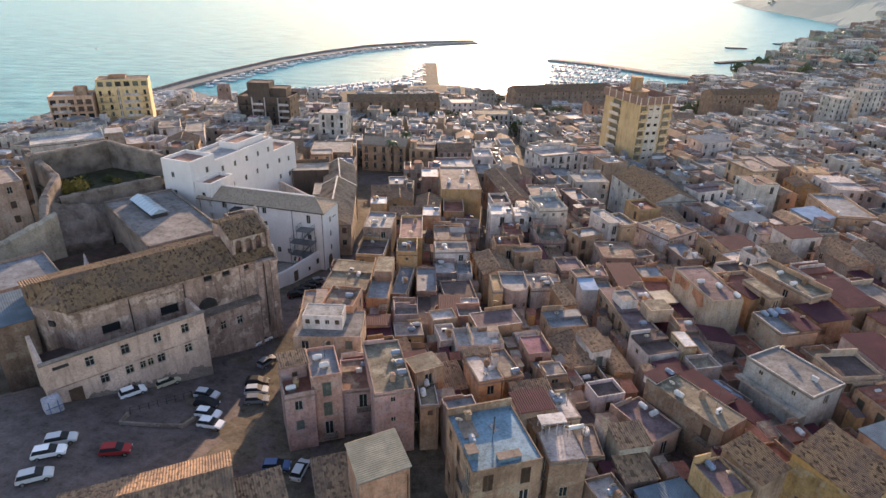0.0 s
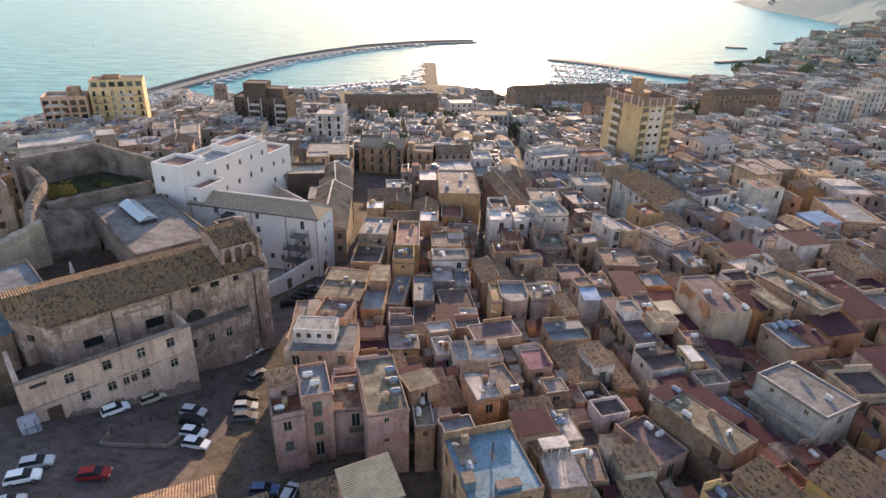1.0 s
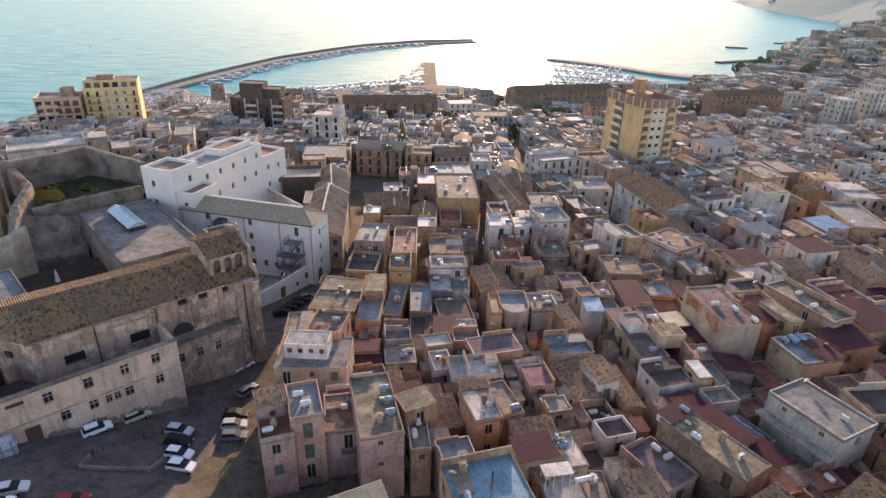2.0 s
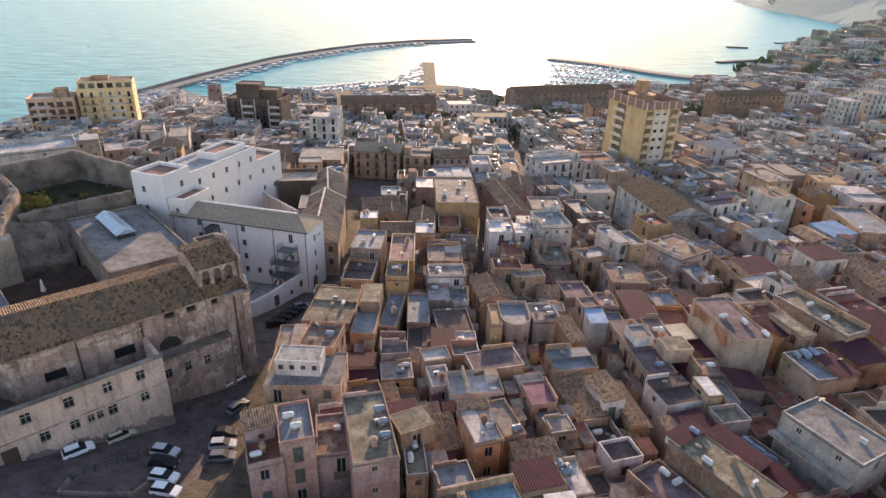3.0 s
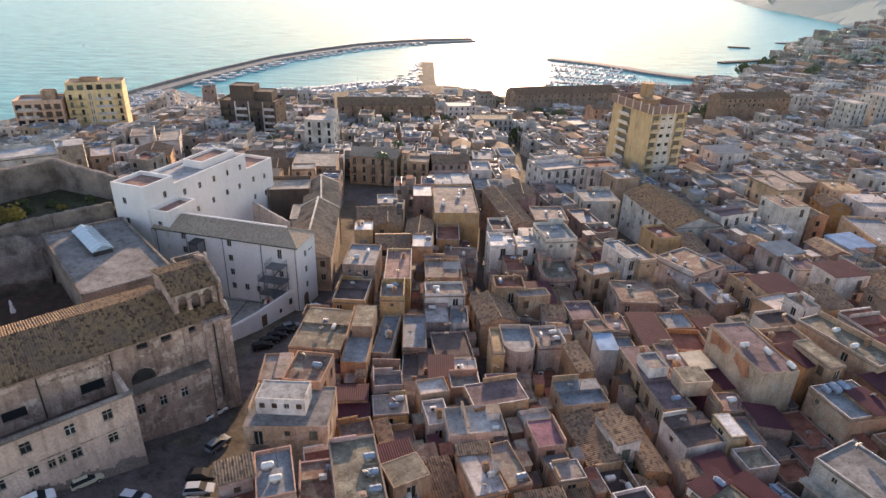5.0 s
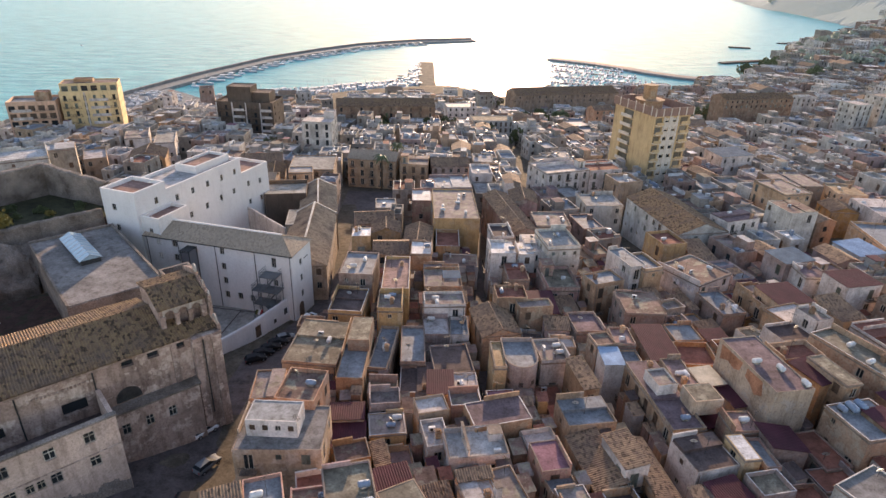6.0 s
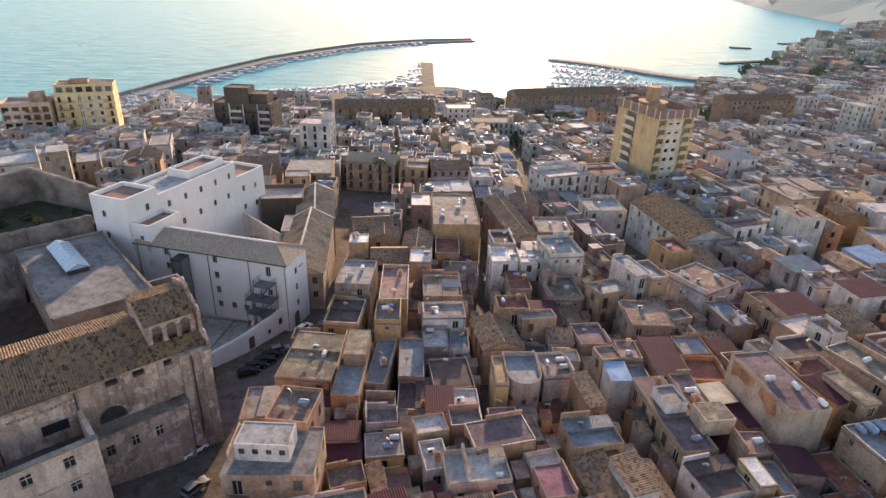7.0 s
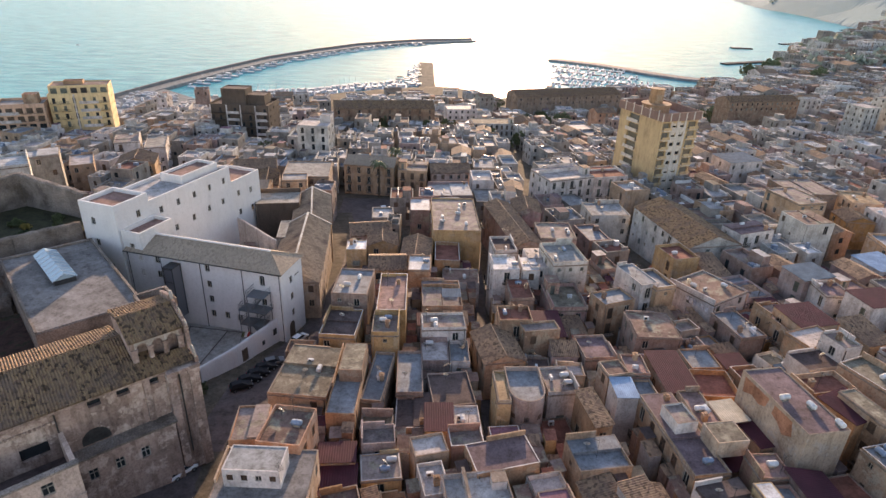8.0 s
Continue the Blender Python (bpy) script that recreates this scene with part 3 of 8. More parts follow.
    if level > 1 and base is None and name == "house" and rng.random() < 0.5:
        bm = bmesh.new()
        zc, e = (H - 0.14 if pitched else floor - 0.12), 0.09
        if not metal:
            ring = [(-hw, -hd), (hw, -hd), (hw, hd), (-hw, hd)]
            outs = [(-hw - e, -hd - e), (hw + e, -hd - e), (hw + e, hd + e), (-hw - e, hd + e)]
            lo_, up_, in_ = [[bm.verts.new((*p, q)) for p in pts] for pts, q in ((outs, zc - 0.1), (outs, zc + 0.08), (ring, zc + 0.12))]
            ib_ = [bm.verts.new((*p, zc - 0.16)) for p in ring]
            for i in range(4):
                j = (i + 1) % 4
                for a_, b_ in ((ib_, lo_), (lo_, up_), (up_, in_)):
                    bm.faces.new((a_[i], a_[j], b_[j], b_[i]))
            part("cornice", mesh_of("cornice", bm, "coping"), root)
        else:
            bm.free()
    if level > 1 and base is None and name == "house" and H > 5 and rng.random() < 0.4:
        bm = bmesh.new()
        px_ = rng.choice((-1, 1)) * (hw - 0.25)
        tube(bm, (px_, -hd - 0.07, 0.2), (px_, -hd - 0.07, H - 0.4), 0.055, None, 6)
        part("downpipe", mesh_of("downpipe", bm, rng.choice(("frame", "iron", "coping"))), root)
    if metal:
        # gable strips that carry the sheet
        bm = bmesh.new()
        for sx in (-1, 1):
            xx = sx * (L - 0.02)
            quad(bm, [(xx, -S, H), (xx, S, H), (xx, S, H + 0.03 + up), (xx, -S, H + 0.03)])
        quad(bm, [(-L, S, H), (L, S, H), (L, S, H + 0.03 + up), (-L, S, H + 0.03 + up)])
        bmesh.ops.rotate(bm, verts=bm.verts, cent=(0, 0, 0), matrix=turn_to)
        part("verge", mesh_of("verge", bm, wallmat or "wall_" + wall), root)
    shut = rng.choice(("wood", "wood", "woodgreen", "glass"))
    for kind, o, u, nrm, a, z0, turn, side in todo:
        k = 0.1
        m = pose(o[0] + u[0] * a - nrm[0] * k, o[1] + u[1] * a - nrm[1] * k, z0, 0, 0, turn)
        if level > 1:
            put_window(root, kind, rng.choice((shut, shut, "glass")), m)
            if kind == "tall" and z0 > 2.0 and rng.random() < 0.6:
                mb = pose(o[0] + u[0] * a, o[1] + u[1] * a, z0, 0, 0, turn)
                bal = part("balcony", WM["slab"], root, "", mb)
                part("railing", WM["rail"], bal)
        else:
            part("window", WM[kind, rng.choice(("pane", shut if shut != "glass" else "pane"))], root, "", m)
    top_z = lo + floor + 0.02
    if not pitched and not metal:
        for i in range(tanks):
            fx, fy = rng.uniform(-0.3, 0.3) * w, (-0.3 + 0.6 * (i + 0.5) / tanks) * d
            if tank == "blue":
                fx = 0.3 * w
            spot = pose(x, y, top_z, 0, 0, deg) @ pose(fx, fy, 0, 0, 0, 0 if tank == "blue" else rng.choice((0, 90)))
            water_tank(spot, tank, rng)
        if clutter and level > 0 and base is None and w > 2.6 and d > 3.5:
            roof_clutter(root, x, y, top_z, w, d, deg, H, parapet, wallmat or "wall_" + wall, rng, level, clutter == "small")
    return root


HUTS = ("roof_tile", "roof_grey", "roof_brown", "roof_maroon", "roof_white")
BITS = {}


def roof_bits():
    """Shared meshes of the small things that stand on roofs."""
    bm = bmesh.new()
    tube(bm, (0, 0, 0), (0, 0, 2.6), 0.025, None, 6)
    BITS["mast"] = mesh_of("mast", bm, "iron")
    bm = bmesh.new()
    xs = []
    for k in range(7):
        xs += [-0.55 + k * 0.18, -0.525 + k * 0.18]
    lattice(bm, xs, (-0.3, -0.014, 0.014, 0.3), lambda i, j: i % 2 == 0 or j == 1, -0.012, 0.012)
    bmesh.ops.rotate(bm, verts=bm.verts, cent=(0, 0, 0), matrix=Matrix.Rotation(math.pi / 2, 3, "X"))
    bmesh.ops.translate(bm, verts=bm.verts, vec=(0, 0, 2.5))
    BITS["yagi"] = mesh_of("aerial", bm, "iron")
    bm = bmesh.new()
    rings = []
    for j in range(5):
        r = 0.42 * j / 4
        rings.append([bm.verts.new((r * math.cos(k * math.tau / 14), -0.1 + 0.9 * r * r, 0.95 + r * math.sin(k * math.tau / 14))) for k in range(14)])
    for j in range(1, 5):
        for k in range(14):
            if j == 1:
                if k % 2 == 0:
                    continue
                continue
            bm.faces.new((rings[j - 1][k], rings[j - 1][(k + 1) % 14], rings[j][(k + 1) % 14], rings[j][k]))
    bm.faces.new(rings[1])
    for v in rings[0]:
        bm.verts.remove(v)
    bmesh.ops.solidify(bm, geom=bm.faces, thickness=0.02)
    bmesh.ops.rotate(bm, verts=bm.verts, cent=(0, 0, 0.95), matrix=Matrix.Rotation(radians(-25), 3, "X"))
    BITS["bowl"] = mesh_of("bowl", bm, "dish")
    bm = bmesh.new()
    tube(bm, (0, 0.05, 0), (0, 0.05, 0.95), 0.03, None, 6)
    tube(bm, (0, 0.0, 0.7), (0, -0.5, 0.95), 0.012, None, 5)
    BITS["post"] = mesh_of("post", bm, "iron")
    bm = bmesh.new()
    box(bm, -0.3, 0.3, -0.3, 0.3, 0.0, 0.95)
    box(bm, -0.38, 0.38, -0.38, 0.38, 0.95, 1.05)
    box(bm, -0.2, 0.2, -0.2, 0.2, 1.05, 1.25)
    BITS["stack"] = mesh_of("chimney_stack", bm, "wall_tan")
    bm = bmesh.new()
    box(bm, -0.4, 0.4, -0.16, 0.16, 0.08, 0.68)
    for sx in (-0.3, 0.3):
        box(bm, sx - 0.04, sx + 0.04, -0.18, 0.18, 0.0, 0.08)
    BITS["case"] = mesh_of("case", bm, "tankwhite")
    bm = bmesh.new()
    tube(bm, (-0.1, -0.165, 0.38), (-0.1, -0.18, 0.38), 0.22, None, 12)
    BITS["fan"] = mesh_of("fan_grille", bm, "iron")


roof_bits()


def roof_clutter(root, x, y, z, w, d, deg, H, parapet, wallmat, rng, level, small=False):
    """What stands about on the flat roofs: stair rooms, aerials, dishes, chimneys, cooling units."""
    at = pose(x, y, z, 0, 0, deg)
    hx, hy = w / 2 - 0.7, d / 2 - 0.7
    floor = H - parapet + 0.02
    taken = None
    if not small and rng.random() < 0.42 and d > 5 and w > 3.4:
        a, b, h = min(2.3, w * 0.5), min(2.8, d * 0.4), rng.uniform(2.0, 2.5)
        cx, cy = rng.choice((-1, 1)) * (w / 2 - a / 2 - 0.24), rng.choice((-0.5, 1, 1)) * (d / 2 - b / 2 - 0.24)
        bm = bmesh.new()
        x0, x1, y0, y1 = cx - a / 2, cx + a / 2, cy - b / 2, cy + b / 2
        holes = [(a * 0.3, a * 0.3 + 0.8, [(floor, floor + 1.85)])] if a > 1.7 else []
        facade(bm, (x0, y0), (1, 0), (0, -1), a, floor, floor + h, holes)
        facade(bm, (x1, y0), (0, 1), (1, 0), b, floor, floor + h, [])
        facade(bm, (x1, y1), (-1, 0), (0, 1), a, floor, floor + h, [])
        facade(bm, (x0, y1), (0, -1), (-1, 0), b, floor, floor + h, [])
        hut = part("stair_hut", mesh_of("stair_hut", bm, wallmat), root)
        bm = bmesh.new()
        box(bm, x0 - 0.12, x1 + 0.12, y0 - 0.15, y1 + 0.12, floor + h, floor + h + 0.12)
        part("hut_roof", mesh_of("hut_roof", bm, rng.choice(HUTS)), hut)
        if holes:
            bm = bmesh.new()
            box(bm, x0 + a * 0.3, x0 + a * 0.3 + 0.8, y0 + 0.1, y0 + 0.14, floor + 0.004, floor + 1.85)
            part("door", mesh_of("door", bm, rng.choice(("wood", "woodgreen"))), hut)
        taken = (cx, cy, a / 2 + 0.5, b / 2 + 0.5)

    if not small and level > 1 and rng.random() < 0.45 and d > 5:
        yy = rng.uniform(-0.25, 0.3) * d
        bm = bmesh.new()
        box(bm, -w / 2 + 0.18, w / 2 - 0.18, yy, yy + 0.14, floor - 0.02, floor + rng.uniform(0.5, 1.1))
        part("terrace_wall", mesh_of("terrace_wall", bm, wallmat), root)
    if not small and level > 1 and rng.random() < 0.38 and w > 3:
        a, b, h = w * rng.uniform(0.3, 0.5), d * rng.uniform(0.2, 0.35), rng.uniform(1.9, 2.3)
        cx, cy = rng.choice((-1, 1)) * (w / 2 - a / 2 - 0.3), rng.choice((-1, 1)) * (d / 2 - b / 2 - 0.3)
        if taken is None or abs(cx - taken[0]) > taken[2] + a / 2 or abs(cy - taken[1]) > taken[3] + b / 2:
            bm = bmesh.new()
            corrugated(bm, cx - a / 2, cx + a / 2, cy - b / 2, floor + h - 0.2, cy + b / 2, floor + h + 0.1, 0.26, 0.05)
            corrugated(bm, cx - a / 2, cx + a / 2, cy - b / 2, floor + h - 0.24, cy + b / 2, floor + h + 0.06, 3.0, 0.0)
            can = part("canopy", mesh_of("canopy", bm, rng.choice(("roof_maroon", "roof_tile", "roof_metal", "roof_maroon", "roof_tile"))), root)
            for sx in (-1, 1):
                for sy in (-1, 1):
                    bm = bmesh.new()
                    xx, yy = cx + sx * (a / 2 - 0.08), cy + sy * (b / 2 - 0.08)
                    box(bm, xx - 0.05, xx + 0.05, yy - 0.05, yy + 0.05, floor - 0.02, floor + h - 0.2 + (0.15 + 0.12 * sy))
                    part("post", mesh_of("post", bm, "wood"), can)

    def spot():
        for _ in range(6):
            px, py = rng.uniform(-hx, hx), rng.uniform(-hy, hy)
            if taken is None or abs(px - taken[0]) > taken[2] or abs(py - taken[1]) > taken[3]:
                return px, py
        return None
    if level < 2:
        if rng.random() < 0.25 and spot():
            px, py = spot() or (0, 0)
            water_tank(at @ pose(px, py, 0, 0, 0, rng.choice((0, 90))), "white", rng)
        return
    for chance, kind in ((0.55, "aerial"), (0.5, "dish"), (0.3, "chimney"), (0.3, "cooler"), (0.3, "tank"), (0.2, "tank")):
        p = spot()
        if rng.random() > chance or p is None:
            continue
        turn = rng.uniform(0, 360)
        if kind == "aerial":
            o = empty("tv_aerial", at @ pose(*p, 0, 0, 0, turn), "Thin iron television aerial standing on a roof", "aerial", "roof aerials")
            part("mast", BITS["mast"], o)
            part("aerial", BITS["yagi"], o)
        elif kind == "dish":
            o = empty("satellite_dish", at @ pose(*p, 0, 0, 0, rng.uniform(130, 200) - deg), "Grey satellite dish on a short roof post", "satellite dish", "satellite dishes")
            part("bowl", BITS["bowl"], o)
            part("post", BITS["post"], o)
        elif kind == "chimney":
            part("chimney", BITS["stack"], root, "", pose(*p, floor))
        elif kind == "cooler":
            o = empty("air_conditioner", at @ pose(*p, 0, 0, 0, rng.choice((0, 90, 180))), "Pale outdoor cooling unit on a flat roof", "air conditioner", "cooling units")
            part("case", BITS["case"], o)
            part("fan_grille", BITS["fan"], o)
        else:
            water_tank(at @ pose(*p, 0, 0, 0, rng.choice((0, 90))), rng.choice(("white", "white", "blue")), rng)


TANKS = {}


def water_tank(m, col, rng):
    """A plastic cistern lying on a low cradle; built once for each colour."""
    if col not in TANKS:
        bm = bmesh.new()
        tube(bm, (-0.75, 0, 0.72), (0.75, 0, 0.72), 0.5, None, 14)
        for sx in (-1, 1):
            tube(bm, (sx * 0.75, 0, 0.72), (sx * 0.92, 0, 0.72), 0.5, 0.28, 14)
        shell = mesh_of("shell", bm, "tank" + col)
        bm = bmesh.new()
        tube(bm, (0, 0, 1.19), (0, 0, 1.3), 0.2, 0.18, 10)
        lid = mesh_of("lid", bm, "tank" + col)
        bm = bmesh.new()
        lattice(bm, (-0.57, -0.43, 0.43, 0.57), (0.0, 0.1, 0.3), lambda i, j: i != 1 or j == 0, -0.4, 0.4)
        cradle = mesh_of("cradle", bm, "concrete")
        TANKS[col] = (shell, lid, cradle)
    ob = empty("water_tank", m @ Matrix.Scale(0.68, 4), ("Blue" if col == "blue" else "Pale") + " plastic water tank lying on a flat roof", "water tank", "roof water tanks")
    for nm, me in zip(("shell", "lid", "cradle"), TANKS[col]):
        part(nm, me, ob)
    return ob


# ---- the old houses in front ----
house(-14.9, 62.5, 54.6, 3.7, 6.3, 18, 'blue', 'pink', parapet=.5,tanks=2,clutter='small', grid={'f': (1, 3, 'tall')})
house(-18.0, 60.6, 53.2, 3.6, 6.1, 21, 'red', 'pink', parapet=.6,clutter='small')
house(-18.7, 62.3, 54.6, 3.5, 2.4, 24, 'tile', 'pink', clutter='small')
house(-10.6, 64.1, 51.4, 4.8, 6.1, 12, 'brown', 'rose', win=1, clutter='small')
house(-6.7, 62.6, 54.2, 4.8, 10.8, 15, 'moss', 'pink', tanks=3,tank='blue',clutter='small')
house(-16.3, 74.8, 52.4, 9.6, 7.2, 2, 'screed', 'cream', parapet=.12,clutter='small')
house(-17.1, 74.9, 54.6, 5.7, 3.4, -1, 'ash', 'white', base=52.25, grid={'f': (4, 1, 'small')}, parapet=.08, clutter=False)
house(-15.5, 81.0, 53.6, 4.9, 6.0, -6, 'brown', 'salmon', parapet=.6, clutter='small')
house(-20.5, 83.5, 51.5, 3.8, 5.8, 6, 'grey', 'salmon', clutter='small')
house(-2.1, 64.2, 53.6, 4.1, 3.5, 28, 'moss', 'cream', parapet=.05,clutter='small')
house(-1.6, 61.3, 51.6, 2.3, 6.4, 9, 'moss', 'cream', tanks=2, clutter='small')
house(-3.2, 76.3, 47.0, 2.9, 3.3, 14, 'rose', 'cream', parapet=.8, clutter='small')
house(-5.4, 74.9, 48.2, 1.5, 4.9, 17, 'tile', 'yellow', fall='l', pitch=.15, clutter=False)
house(-5.2, 80.8, 48.0, 4.5, 4.0, 9, 'grey', 'yellow', parapet=.15, clutter='small')
house(5.9, 65.5, 52.0, 3.5, 5.7, 18, 'white', 'orange', parapet=.25,clutter='small')
house(8.9, 67.7, 51.4, 2.7, 6.4, 19, 'grey', 'orange', clutter='small')
house(5.6, 75.6, 50.4, 7.0, 5.0, 9, 'pale', 'white', parapet=.8, clutter='small')
house(0.9, 78.0, 49.4, 2.9, 4.6, 14, 'white', 'white', parapet=.5, clutter='small')
house(8.6, 81.0, 50.3, 7.4, 4.6, 16, 'mauve', 'tan', parapet=.1, clutter='small')
house(5.1, 68.75, 52.1, 3.7, 1.2, 13, 'tile', 'orange', base=51.4, win=0, clutter=False)
house(5.8, 48.4, 55.9, 7.5, 8.6, 17, 'bluepaint', 'stone', parapet=.2,clutter='small')
house(10.8, 55.2, 55.0, 4.2, 3.3, 15, 'maroon', 'cream', clutter='small')
house(12.1, 53.9, 53.6, 4.0, 3.0, 25, 'tile', 'cream', clutter='small')
house(13.4, 50.4, 53.6, 4.2, 5.9, 10, 'white', 'stone', parapet=.15,clutter='small')
house(14.7, 56.6, 53.4, 2.7, 4.7, 14, 'white', 'cream', parapet=.05, clutter='small')
house(13.9, 73.5, 50.6, 3.4, 4.5, 12, 'plum', 'rose', parapet=.12, clutter=False)
house(14.7, 71.2, 49.4, 3.2, 3.4, 18, 'blue', 'cream', clutter='small')
house(15.6, 67.9, 50.4, 3.3, 2.8, 13, 'grey', 'cream', parapet=.15,clutter='small')
house(16.1, 66.9, 48.6, 3.4, 2.7, 12, 'tile', 'cream', clutter='small')
house(19.7, 81.7, 50.2, 6.2, 5.0, 10, 'blue', 'cream', parapet=.5,clutter='small')
house(19.5, 74.6, 48.7, 3.6, 8.6, 12, 'tile', 'ochre', fall='l', pitch=.26, clutter='small')
house(22.6, 74.2, 51.0, 2.9, 5.4, 15, 'tile', 'white', fall='l', pitch=.12, clutter='small')
house(25.4, 73.8, 48.7, 2.9, 9.3, 10, 'tile', 'ochre', fall='r', pitch=.3, clutter='small')
house(21.4, 68.4, 49.0, 3.7, 4.0, 13, 'dark', 'ochre', parapet=1.0, clutter='small')
house(24.6, 67.6, 48.0, 2.8, 3.6, 11, 'tile', 'ochre', fall='r', pitch=.25, clutter='small')
house(32.1, 75.0, 50.3, 5.5, 5.2, 15, 'dark', 'white', parapet=.15,clutter='small')
house(30.9, 86.0, 50.0, 4.4, 13.9, 9, 'mauve', 'ochre', parapet=.4, clutter='small', grid={'l': (5, 2, 'tall'), 'f': (2, 2, 'tall')})
house(34.6, 89.6, 50.3, 3.0, 7.6, 6, 'rose', 'cream', parapet=.3, tanks=1, clutter='small')
house(40.7, 86.6, 49.4, 3.3, 4.6, 14, 'maroon', 'cream', pitch=.04, clutter='small')
house(38.3, 79.9, 50.8, 3.7, 3.6, 4, 'rose', 'rose', parapet=.25, tanks=1, clutter='small')
house(36.2, 74.8, 51.4, 2.0, 4.0, 8, 'whitebright', 'yellow', parapet=.05, clutter='small')
house(31.7, 59.4, 52.8, 4.5, 11.2, 33, 'moss', 'tan', parapet=.12,clutter='small', win=.5)
house(29.0, 63.9, 53.05, 4.3, 1.9, 33, 'maroon', 'white', base=52.0, win=0, pitch=.02, clutter=False)
house(46.6, 64.6, 53.8, 6.4, 9.4, 27, 'screed', 'ash', parapet=.2,clutter='small', grid={'l': (2, 1, 'small'), 'f': (1, 1, 'win')}, label='Pale grey house with a broad stained roof terrace')
house(55.0, 66.6, 53.4, 6.0, 5.2, 6, 'dark', 'cream', parapet=.5, clutter='small')
house(25.8, 58.7, 50.0, 5.3, 6.9, 31, 'mauve', 'mauve', tanks=1, clutter='small')
house(30.0, 55.7, 46.6, 5.8, 4.8, 19, 'dark', 'tan', clutter='small')
house(34.9, 49.8, 52.0, 5.0, 4.9, 31, 'dark_tile', 'tan', fall='f', pitch=.2, clutter='small')
house(43.8, 48.4, 53.0, 8.2, 7.6, 34, 'dark_tile', 'mustard', fall='mono', pitch=.14, clutter='small')
house(25.1, 47.1, 49.0, 6.1, 3.5, 19, 'metal', 'tan', clutter='small')
house(51.9, 52.7, 53.0, 5.4, 4.5, 21, 'metal', 'tan', clutter='small')
house(58.0, 61.4, 52.0, 6.2, 5.6, 14, 'red', 'orange', clutter='small')
house(-6.3, 47.6, 53.2, 5.3, 5.8, 22, 'olive', 'salmon', fall='l', pitch=.1, win=.4, clutter='small')
house(-11.4, 49.8, 47.0, 4.7, 6.1, 18, 'tile', 'tan', clutter='small')
house(17.6, 54.6, 50.0, 3.1, 5.2, 2, 'grey', 'tan', clutter='small')
house(-14.3, 109.8, 48.8, 5.5, 7.6, -3, 'dark', 'yellow', parapet=.6, clutter='small')
house(-13.9, 120.3, 50.4, 6.0, 9.0, -2, 'blue', 'grey', parapet=.4,tanks=2, clutter='small')
house(-6.9, 117.6, 50.2, 4.7, 12.4, 2, 'rose', 'yellow', parapet=.7, clutter='small')
house(-7.2, 108.6, 49.8, 4.1, 5.9, 2, 'grey', 'yellow', parapet=.7, clutter='small')
house(-3.0, 133.5, 47.6, 4.3, 6.1, 1, 'whitebright', 'tan', parapet=.15, clutter='small')
house(4.0, 160.8, 47.2, 10.6, 20.2, 3, 'grey', 'yellow', parapet=.35,win=0,tanks=5, clutter='small')
house(5.2, 137.5, 43.0, 7.4, 6.2, -0, 'brown', 'white', clutter='small')
house(-17.1, 145.9, 45.2, 4.2, 4.7, 5, 'whitebright', 'yellow', parapet=.2, clutter='small')
house(-11.9, 149.5, 45.0, 6.5, 6.6, 6, 'tile', 'yellow', clutter='small')
house(-15.5, 157.2, 44.2, 9.3, 7.7, 12, 'tile', 'grey', clutter='small')
house(-4.6, 172.6, 44.6, 4.9, 8.0, 3, 'whitebright', 'rose', parapet=.15, clutter='small')
house(0.8, 169.1, 44.0, 5.4, 14.2, 2, 'grey', 'rose', clutter='small')
house(13.3, 132.6, 48.6, 5.1, 5.4, 6, 'whitebright', 'white', parapet=.1, clutter='small')
house(14.1, 144.0, 47.6, 4.6, 7.0, 7, 'dark', 'white', parapet=.6, clutter='small')
house(18.3, 134.1, 47.8, 3.6, 5.6, 2, 'whitebright', 'white', parapet=.1, clutter='small')
house(17.5, 160.1, 45.6, 6.3, 26.0, 12, 'tile', 'grey', clutter='small')
house(22.4, 172.8, 45.0, 6.9, 9.4, -1, 'tile', 'rose', clutter='small')
house(27.1, 155.4, 46.0, 8.1, 8.9, 2, 'grey', 'rose', tanks=1, clutter='small')
house(-16.9, 97.5, 48.6, 7.9, 11.0, -5, 'moss', 'cream', parapet=.3, clutter='small')
house(-11.0, 95.0, 49.2, 3.7, 14.0, 0, 'blue', 'tan', parapet=.25, clutter='small')
house(-10.6, 97.6, 51.0, 3.1, 6.2, 0, 'moss', 'tan', base=49.0, win=0, parapet=.05, clutter=False)
house(-7.3, 98.1, 47.6, 2.8, 11.0, -5, 'blue', 'grey', parapet=.5,tanks=1, clutter='small')
house(-3.0, 100.6, 46.6, 3.7, 9.8, 3, 'blue', 'grey', parapet=.5, clutter='small')
house(1.7, 111.2, 48.8, 7.0, 4.4, 5, 'grey', 'white', parapet=.5, tanks=1, clutter='small')
house(4.3, 106.0, 46.6, 3.0, 5.6, 2, 'blue', 'white', parapet=.7, clutter='small')
house(0.5, 106.2, 46.4, 4.2, 5.4, 4, 'white', 'mauve', parapet=.4, clutter='small')
house(3.0, 97.2, 46.4, 5.9, 7.2, 9, 'dark', 'grey', clutter='small')
house(-1.9, 93.4, 45.6, 5.1, 7.1, 2, 'dark', 'grey', clutter='small')
house(1.4, 89.6, 47.6, 3.6, 4.7, 2, 'maroon', 'cream', parapet=.6, clutter='small')
house(5.0, 89.9, 47.2, 3.4, 5.4, 4, 'white', 'white', tanks=1, clutter='small')
house(9.8, 86.4, 47.6, 3.8, 4.2, 7, 'plum', 'grey', parapet=.15, clutter='small')
